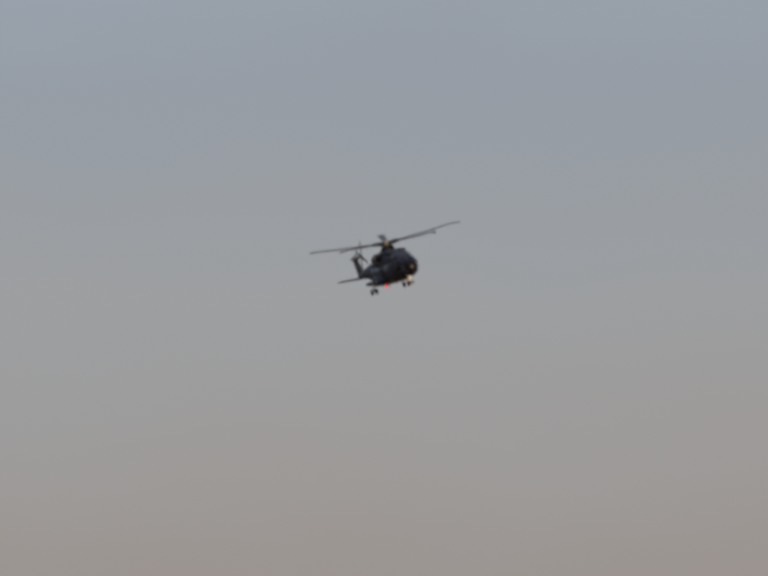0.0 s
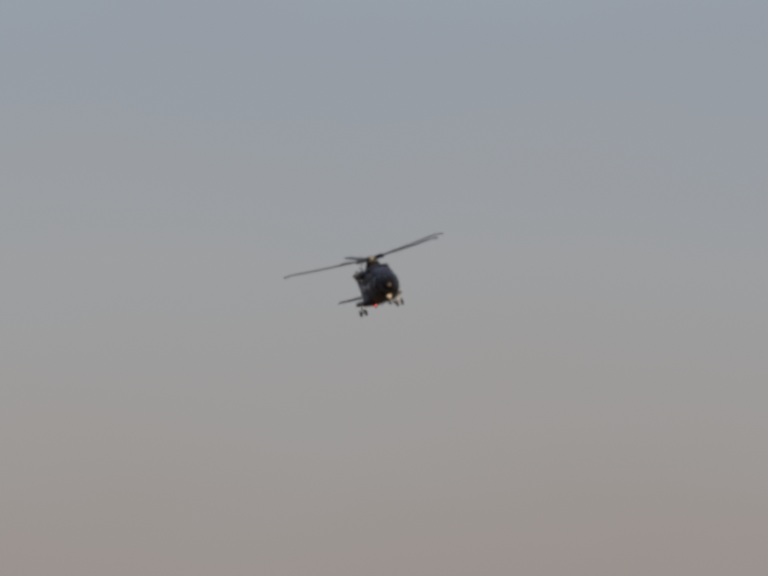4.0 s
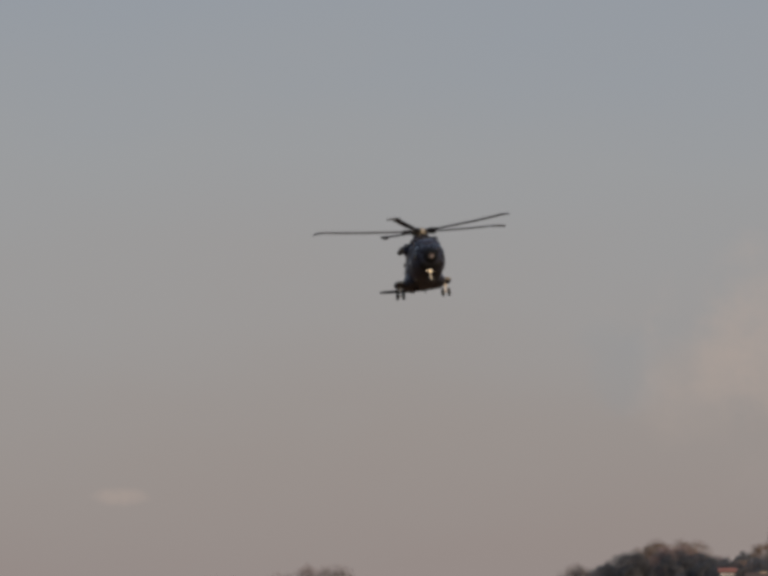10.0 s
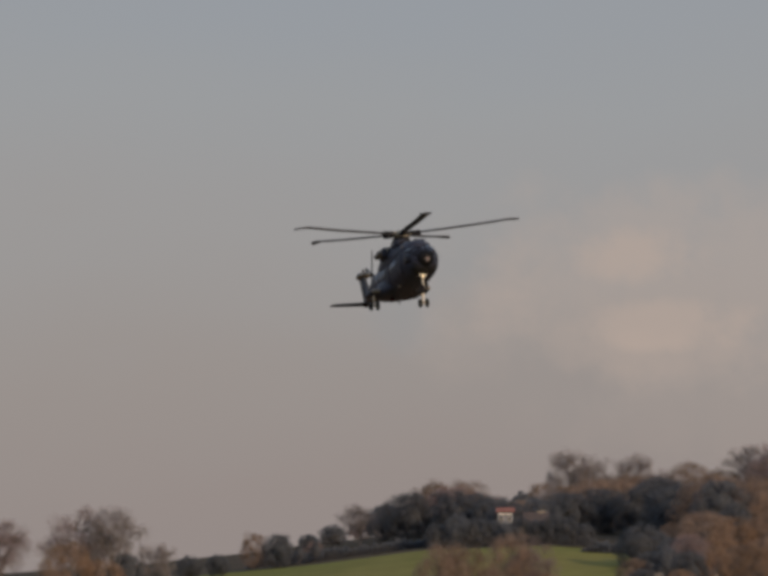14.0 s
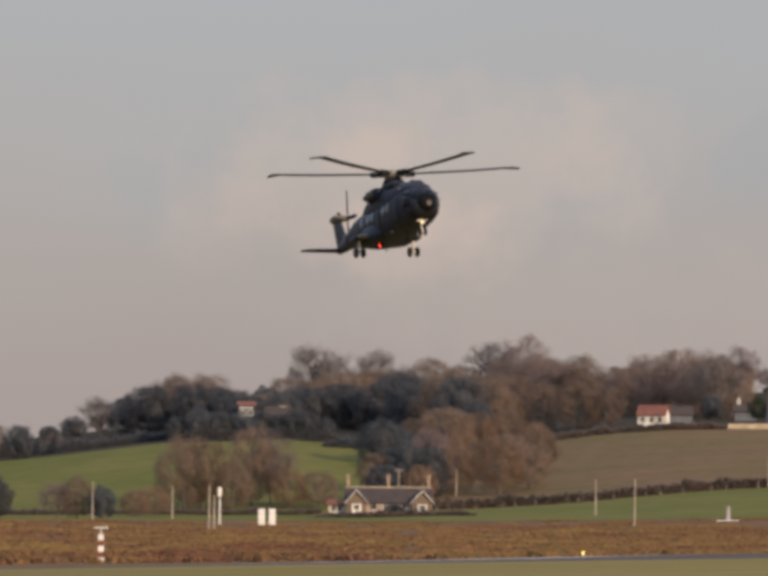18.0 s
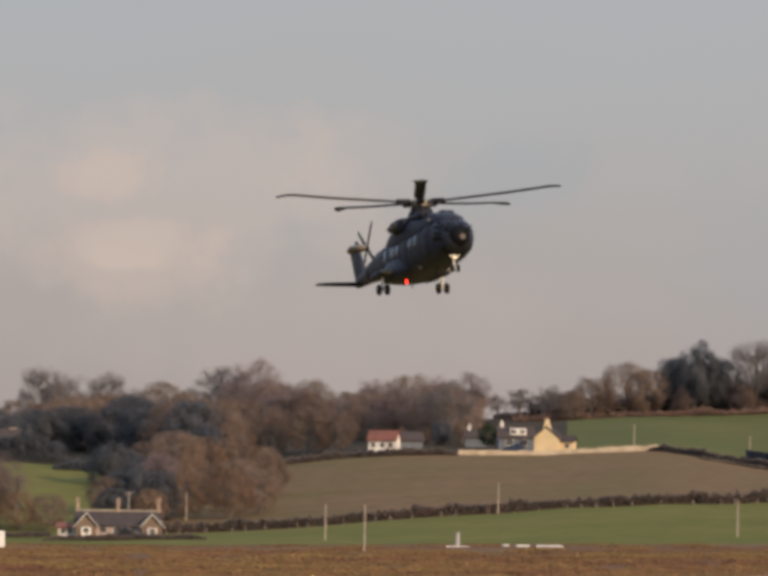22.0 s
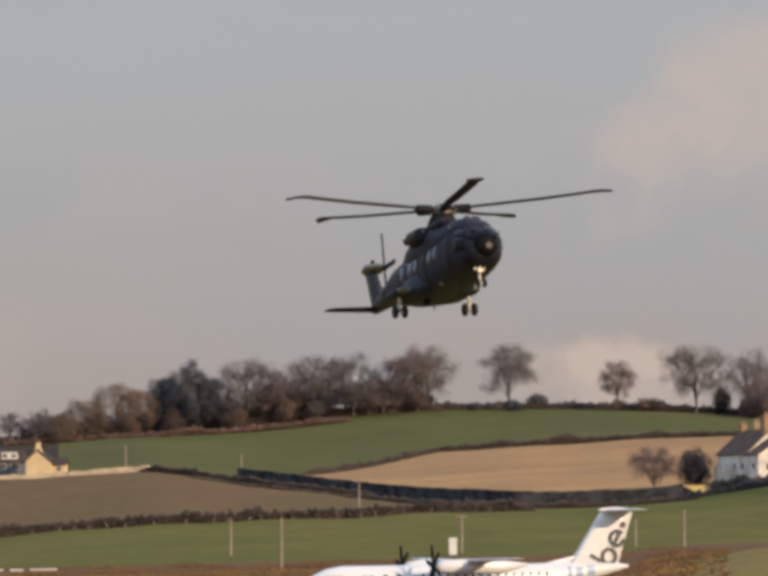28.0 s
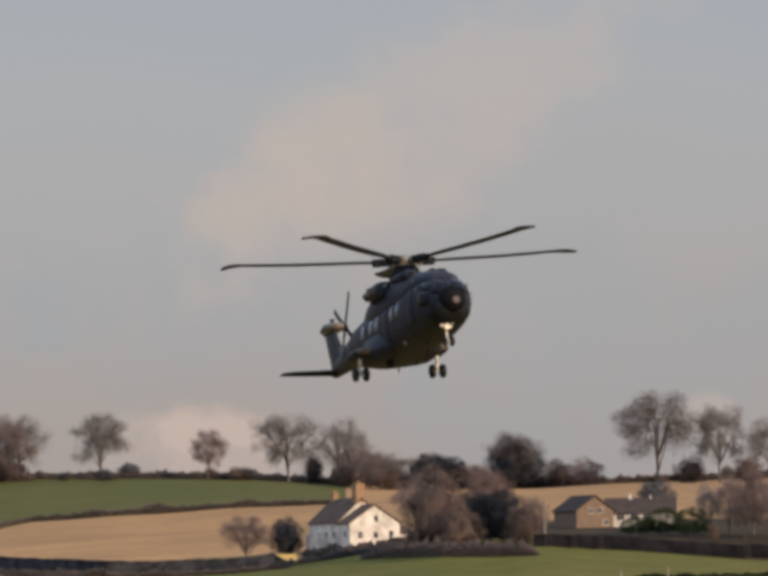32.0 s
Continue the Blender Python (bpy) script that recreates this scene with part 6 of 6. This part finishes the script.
def field_fence():
    """Short pale posts along the foot of the hedge."""
    f = thing("field_fence", Matrix(), "line of short weathered posts along the pasture hedge", "fence")
    bm = bmesh.new()
    tube(bm, (0, 0, -0.3), (0, 0, 0.95), 0.055, 0.05, 6)
    first = part("post", bm, POLE_WOOD, f)
    rng = random.Random(31)
    b = 0.3
    while b > -9.0:
        post = first if b == 0.3 else new("post", first.data)
        post.parent = f
        post.matrix_local = Matrix.Translation(spot(b, 1008.0)) @ Matrix.Rotation(rng.uniform(-0.06, 0.06), 4, "Y")
        b -= rng.uniform(0.1, 0.34)


field_fence()


def lamp_mast():
    d = where(2.172, -0.462)
    p = thing("lamp_mast", facing(2.172, d), "pole with a white lantern box near its top", "pole")
    tall = d * (math.tan(radians(-0.039)) - math.tan(radians(-0.462)))
    bm = bmesh.new()
    tube(bm, (0, 0, -0.6), (0, 0, tall - 1.4), 0.14, 0.11, 10)
    part("shaft", bm, CABINET, p)
    bm = bmesh.new()
    box(bm, -0.3, 0.3, -0.25, 0.25, tall - 1.6, tall - 0.3, 0.04)
    part("lantern", bm, CABINET, p, "white lantern box")
    bm = bmesh.new()
    box(bm, -0.55, 0.35, -0.3, 0.3, tall - 0.28, tall, 0.05)
    part("cap", bm, HULL_DARK, p, "dark lantern cap")


COLUMN_GREY = paint("grey_column_paint", (0.36, 0.33, 0.31), 0.7, vary=0.1, scale=1.0, fine=6.0)


def cabinets():
    for b in (1.735, 1.625):
        d = where(1.686, -0.459)
        c = thing("equipment_cabinet", facing(b, d), "tall white airfield equipment cabinet on a dark plinth", "cabinet", "equipment cabinets")
        tall = d * math.radians(0.18)
        bm = bmesh.new()
        box(bm, -0.5, 0.5, -0.5, 0.5, 0.12, tall, 0.04)
        part("body", bm, CABINET, c)
        bm = bmesh.new()
        box(bm, -0.42, 0.42, -0.53, -0.50, 0.3, tall - 0.2, 0.01)
        part("door", bm, CABINET, c)
        bm = bmesh.new()
        box(bm, -1.1, 1.1, -0.8, 0.8, -0.4, 0.14, 0.03)
        part("plinth", bm, HULL_DARK, c)
    d = where(-8.348, -0.257)
    c = thing("equipment_cabinet", facing(-8.348, d), "single white airfield cabinet by a thin mast", "cabinet", "equipment cabinets")
    bm = bmesh.new()
    box(bm, -0.65, 0.65, -0.5, 0.5, 0.1, d * math.radians(0.185), 0.04)
    part("body", bm, CABINET, c)
    bm = bmesh.new()
    box(bm, -0.8, 0.8, -0.7, 0.7, -0.5, 0.12, 0.03)
    part("plinth", bm, HULL_DARK, c)
    d = where(-3.123, -0.375)
    c = thing("radio_beacon", facing(-3.123, d), "grey radio beacon column on a low white platform", "aerial")
    tall = d * math.radians(0.155)
    bm = bmesh.new()
    tube(bm, (0, 0, 0.15), (0, 0, tall), 0.36, 0.30, 12)
    part("column", bm, COLUMN_GREY, c)
    bm = bmesh.new()
    box(bm, -1.7, 1.7, -0.8, 0.8, 0.0, 0.2, 0.02)
    for x in (-1.5, 1.5):
        box(bm, x - 0.08, x + 0.08, -0.1, 0.1, -0.6, 0.05)
    part("platform", bm, CABINET, c)
    for k in range(9):
        if k in (1, 4):
            continue
        b = -3.63 - 0.07 * k
        d = where(b, -0.362)
        c = thing("barrier_block", facing(b, d), "low white barrier block lying in the scrub", "barrier", "row of barrier blocks")
        bm = bmesh.new()
        box(bm, -0.5, 0.5, -0.3, 0.3, -0.1, 0.30, 0.05)
        part("block", bm, CABINET, c)
    d0 = where(3.405, -0.70)
    d = 481.0
    tall = land(3.405, d0) + 2.08 + (EYE[2] - land(3.405, d0) - 2.08) * (1 - d / d0) - land(3.405, d)
    c = thing("wind_marker", facing(3.405, d), "red and white banded marker post with a flat top plate", "marker")
    for k in range(5):
        bm = bmesh.new()
        box(bm, -0.25, 0.25, -0.25, 0.25, (tall - 0.65) * k / 5 - (0.3 if k == 0 else 0), (tall - 0.65) * (k + 1) / 5, 0.02)
        part("band", bm, CABINET if k % 2 == 0 else RED_TILE, c, "red painted band" if k % 2 else "")
    bm = bmesh.new()
    box(bm, -0.62, 0.62, -0.28, 0.28, tall - 0.12, tall, 0.02)
    tube(bm, (0, 0, tall - 0.65), (0, 0, tall - 0.12), 0.05, 0.05, 8)
    part("top_plate", bm, CABINET, c)
    d = 700.0
    c = thing("weather_mast", facing(7.334, d), "slender white mast with three pale cups on a hut roof", "mast")
    z = land(7.334, d)
    base = EYE[2] + d * math.tan(radians(0.06)) - z
    top = EYE[2] + d * math.tan(radians(0.50)) - z
    bm = bmesh.new()
    box(bm, -1.4, 1.4, -1.2, 1.2, -0.5, base, 0.05)
    part("hut", bm, CABINET, c)
    bm = bmesh.new()
    tube(bm, (0, 0, base), (0, 0, top), 0.13, 0.08, 10)
    part("mast", bm, CABINET, c)
    for x in (-1.0, 0.85, 1.3):
        bm = bmesh.new()
        tube(bm, (x, 0, top - 0.1), (x, 0, top + 0.5), 0.2, 0.12, 10)
        tube(bm, (0, 0, top - 0.2), (x, 0, top + 0.0), 0.03, 0.03, 6)
        part("cup", bm, CABINET, c, "pale cup on an arm")


lamp_mast()
cabinets()
# pale colour for the sky glare at the runway edge
RUNWAY_GLARE = paint("pale_runway_glare", (0.50, 0.42, 0.37), 0.9, vary=0.2, scale=0.15, fine=1.0, space="World", gloss=0.04)
RUNWAY_LAMP = glow("runway_lamp_light", (1.0, 0.72, 0.15), 3.0)
for b in (-1.62,):
    c = thing("runway_light", facing(b, 474), "small glowing yellow runway edge light", "lamp", "runway lights")
    bm = bmesh.new()
    tube(bm, (0, 0, -0.1), (0, 0, 0.3), 0.09, 0.07, 10)
    stem = part("stem", bm, CABINET, c)
    bm = bmesh.new()
    tube(bm, (0, 0, 0.3), (0, 0, 0.48), 0.09, 0.07, 12)
    part("globe", bm, RUNWAY_LAMP, c, "glowing yellow globe", True)
# strip painted as sky glare on the runway, tapering out at both ends
bm = bmesh.new()
for first, last in ((2.4, -2.9), (-5.9, -7.4)):
    near_row, far_row = [], []
    for k in range(25):
        b = first + (last - first) * k / 24
        deep = 13.0 * min(1.0, 3.2 * k / 24, 3.2 * (24 - k) / 24) + 0.3
        for row, d in ((near_row, 470.5 - deep), (far_row, 470.5)):
            row.append(bm.verts.new(spot(b, d) + Vector((0, 0, 0.04))))
    for k in range(24):
        bm.faces.new((near_row[k], near_row[k + 1], far_row[k + 1], far_row[k]))
tagged(part("runway_edge_glare", bm, RUNWAY_GLARE, None), "long pale strip imitating sky glare along the runway edge", "marking", kind="structure")


# seconds, rotor hub x, y, z, heading, nose-up and bank in degrees
FLIGHT = [
    (0.0, -111.96, 617.19, 70.95, -62.69, -0.41, 15.06),
    (0.5, -108.39, 613.08, 69.72, -63.70, -0.38, 16.72),
    (1.0, -104.73, 607.60, 68.34, -64.59, -0.16, 18.30),
    (1.5, -100.68, 601.02, 66.82, -65.86, 0.03, 19.61),
    (2.0, -96.56, 593.39, 65.34, -67.46, 0.18, 20.48),
    (2.5, -92.58, 585.96, 63.77, -69.35, 0.12, 20.66),
    (3.0, -88.59, 578.52, 62.29, -71.35, 0.02, 20.21),
    (3.5, -84.67, 571.01, 60.94, -72.86, -0.20, 19.19),
    (5.5, -70.25, 537.14, 55.13, -79.54, 1.40, 10.08),
    (6.0, -66.60, 529.20, 53.79, -80.10, 2.01, 8.95),
    (6.5, -63.22, 521.49, 52.61, -80.47, 2.61, 8.14),
    (7.0, -59.89, 513.92, 51.31, -80.68, 3.34, 7.52),
    (7.5, -56.68, 506.02, 49.93, -80.82, 3.99, 7.05),
    (8.0, -53.57, 498.48, 48.58, -80.87, 4.59, 6.60),
    (8.5, -50.57, 491.67, 47.44, -80.89, 5.02, 6.25),
    (9.0, -47.67, 485.34, 46.30, -80.87, 5.38, 5.88),
    (9.5, -44.85, 479.15, 45.06, -80.71, 5.63, 5.66),
    (10.0, -42.14, 472.80, 44.04, -80.34, 5.96, 5.57),
    (10.5, -39.41, 466.98, 42.81, -79.50, 6.28, 5.44),
    (11.0, -36.78, 461.06, 41.70, -78.59, 6.62, 5.21),
    (11.5, -34.32, 455.25, 40.55, -78.21, 6.89, 4.79),
    (12.0, -31.68, 448.67, 39.33, -77.48, 7.24, 4.51),
    (12.5, -29.32, 441.92, 38.26, -75.99, 7.53, 4.62),
    (13.0, -26.77, 435.44, 37.20, -74.53, 7.91, 4.81),
    (13.5, -24.45, 429.89, 36.28, -73.62, 8.14, 4.63),
    (15.5, -14.70, 408.69, 32.89, -72.35, 8.68, 2.51),
    (16.0, -12.12, 402.27, 32.01, -71.94, 8.61, 2.33),
    (16.5, -9.83, 396.59, 31.26, -71.55, 8.57, 2.27),
    (17.0, -7.28, 391.57, 30.60, -71.47, 8.62, 2.29),
    (17.5, -5.09, 386.91, 29.97, -71.50, 8.57, 2.22),
    (18.0, -2.62, 381.75, 29.44, -71.32, 8.58, 2.18),
    (18.5, -0.36, 376.22, 28.95, -71.50, 8.57, 1.99),
    (19.0, 2.15, 370.59, 28.51, -71.79, 8.64, 1.99),
    (19.5, 4.39, 365.91, 28.15, -72.11, 8.69, 2.10),
    (20.0, 6.90, 361.53, 27.85, -72.40, 8.60, 2.48),
    (20.5, 9.10, 357.42, 27.63, -72.71, 8.55, 2.71),
    (21.0, 11.56, 352.78, 27.41, -72.80, 8.51, 2.91),
    (21.5, 13.68, 348.33, 27.34, -73.14, 8.24, 3.02),
    (22.0, 16.11, 343.91, 27.29, -73.47, 7.81, 2.99),
    (22.5, 18.16, 339.24, 27.20, -73.73, 7.56, 2.85),
    (23.0, 20.57, 334.67, 27.07, -74.08, 7.32, 2.52),
    (23.5, 22.60, 330.28, 26.91, -74.57, 7.26, 2.39),
    (24.0, 25.00, 326.22, 26.74, -75.20, 7.11, 2.19),
    (24.5, 27.12, 322.23, 26.62, -75.77, 7.17, 2.12),
    (25.0, 29.62, 318.41, 26.50, -76.38, 7.30, 2.12),
    (25.5, 31.67, 314.39, 26.27, -77.00, 7.56, 2.45),
    (27.5, 40.27, 296.10, 25.37, -79.12, 8.16, 1.80),
    (28.0, 42.52, 292.54, 25.30, -79.95, 8.64, 1.89),
    (28.5, 44.37, 288.70, 25.24, -80.71, 8.98, 2.21),
    (29.0, 46.48, 284.80, 25.19, -81.28, 9.02, 2.38),
    (29.5, 48.10, 280.42, 25.13, -81.72, 9.19, 2.29),
    (30.0, 49.94, 276.02, 25.02, -82.22, 9.53, 1.94),
    (30.5, 51.42, 271.74, 24.90, -82.96, 9.65, 1.66),
    (31.0, 53.20, 268.05, 24.75, -83.67, 9.36, 1.67),
    (31.5, 54.76, 265.22, 24.54, -84.27, 9.13, 1.89),
    (32.0, 56.62, 262.91, 24.31, -84.46, 8.93, 2.42),
]
# slow drift of the blades against a whole number of blade passes a second
BLADE_DRIFT = [
    (0, 21.8),
    (1, 12.1),
    (2, -0.9),
    (3, -13.6),
    (6, -56.2),
    (7, -64.1),
    (8, -71.8),
    (9, -79.7),
    (10, -91.2),
    (11, -104.1),
    (12, -116.0),
    (13, -130.0),
    (16, -171.4),
    (17, -184.4),
    (18, -196.6),
    (19, -205.6),
    (20, -215.1),
    (21, -225.4),
    (22, -234.4),
    (23, -241.9),
    (24, -252.7),
    (25, -262.7),
    (28, -293.1),
    (29, -302.5),
    (30, -312.6),
    (31, -321.8),
    (32, -333.8),
]


# ---- what moves ----
def motions():
    walk(heli, [(t, Matrix.Translation((x, y, z)) @ Matrix.Rotation(radians(head), 4, "Z") @ Matrix.Rotation(radians(-nose), 4, "Y") @ Matrix.Rotation(radians(bank), 4, "X"))
                for t, x, y, z, head, nose, bank in FLIGHT])
    tilt = Matrix.Rotation(radians(4.6), 4, "Y") @ Matrix.Rotation(radians(-0.94), 4, "X")
    ts, ds = [r[0] for r in BLADE_DRIFT], [r[1] for r in BLADE_DRIFT]
    n = round(CLIP * FPS)
    walk(rotor, [(k / FPS, tilt @ Matrix.Rotation(radians(table(k / FPS, ts, ds) + 18 * 72 * k / FPS), 4, "Z")) for k in range(n + 1)])
    spin = Matrix.Translation(tail_rotor.location)
    tt, td = [r[0] for r in TAIL_DRIFT], [r[1] for r in TAIL_DRIFT]
    walk(tail_rotor, [(k / FPS, spin @ Matrix.Rotation(radians(table(k / FPS, tt, td) + 22 * 90 * k / FPS), 4, "Y")) for k in range(n + 1)])
    # the beacons sweep past the viewer once in a little over a second
    for lens, period, lag, turn in ((low_lens, 1.375, 0.0, 1), (high_lens, 1.345, 1.557, -1)):
        walk(lens, [(k / 10, Matrix.Rotation(radians(turn * (18 + 360 * (k / 10 / period - lag))), 4, "Z")) for k in range(round(CLIP * 10) + 1)])
    along = Matrix.Rotation(radians(-8.7 + 180 + 20), 4, "Z")
    middle = spot(-8.7, 515, 1.1)
    walk(airliner, [(t, Matrix.Translation(middle) @ along @ Matrix.Translation((515 * math.tan(radians(b + 8.74)) / 0.94 - 16.4, 0, 0))) for t, b in TAXI])


TAIL_DRIFT = [(0, 25), (15, 25), (16, 42), (17, 25), (18, 5), (19, 45), (20, 55), (21, 0), (22, 40), (23, 45), (24, 65), (25, 0), (28, 0), (29, 65), (30, 50), (31, 40), (32, 36)]
TAXI = [(0.0, -7.62), (20.0, -7.62), (23.0, -7.53), (24.0, -7.45), (24.5, -7.38), (25.5, -7.25), (27.5, -6.94), (28.0, -6.84), (28.5, -6.66), (29.0, -6.45), (29.5, -6.23), (30.0, -6.0), (30.5, -5.73), (32.0, -4.95)]
motions()
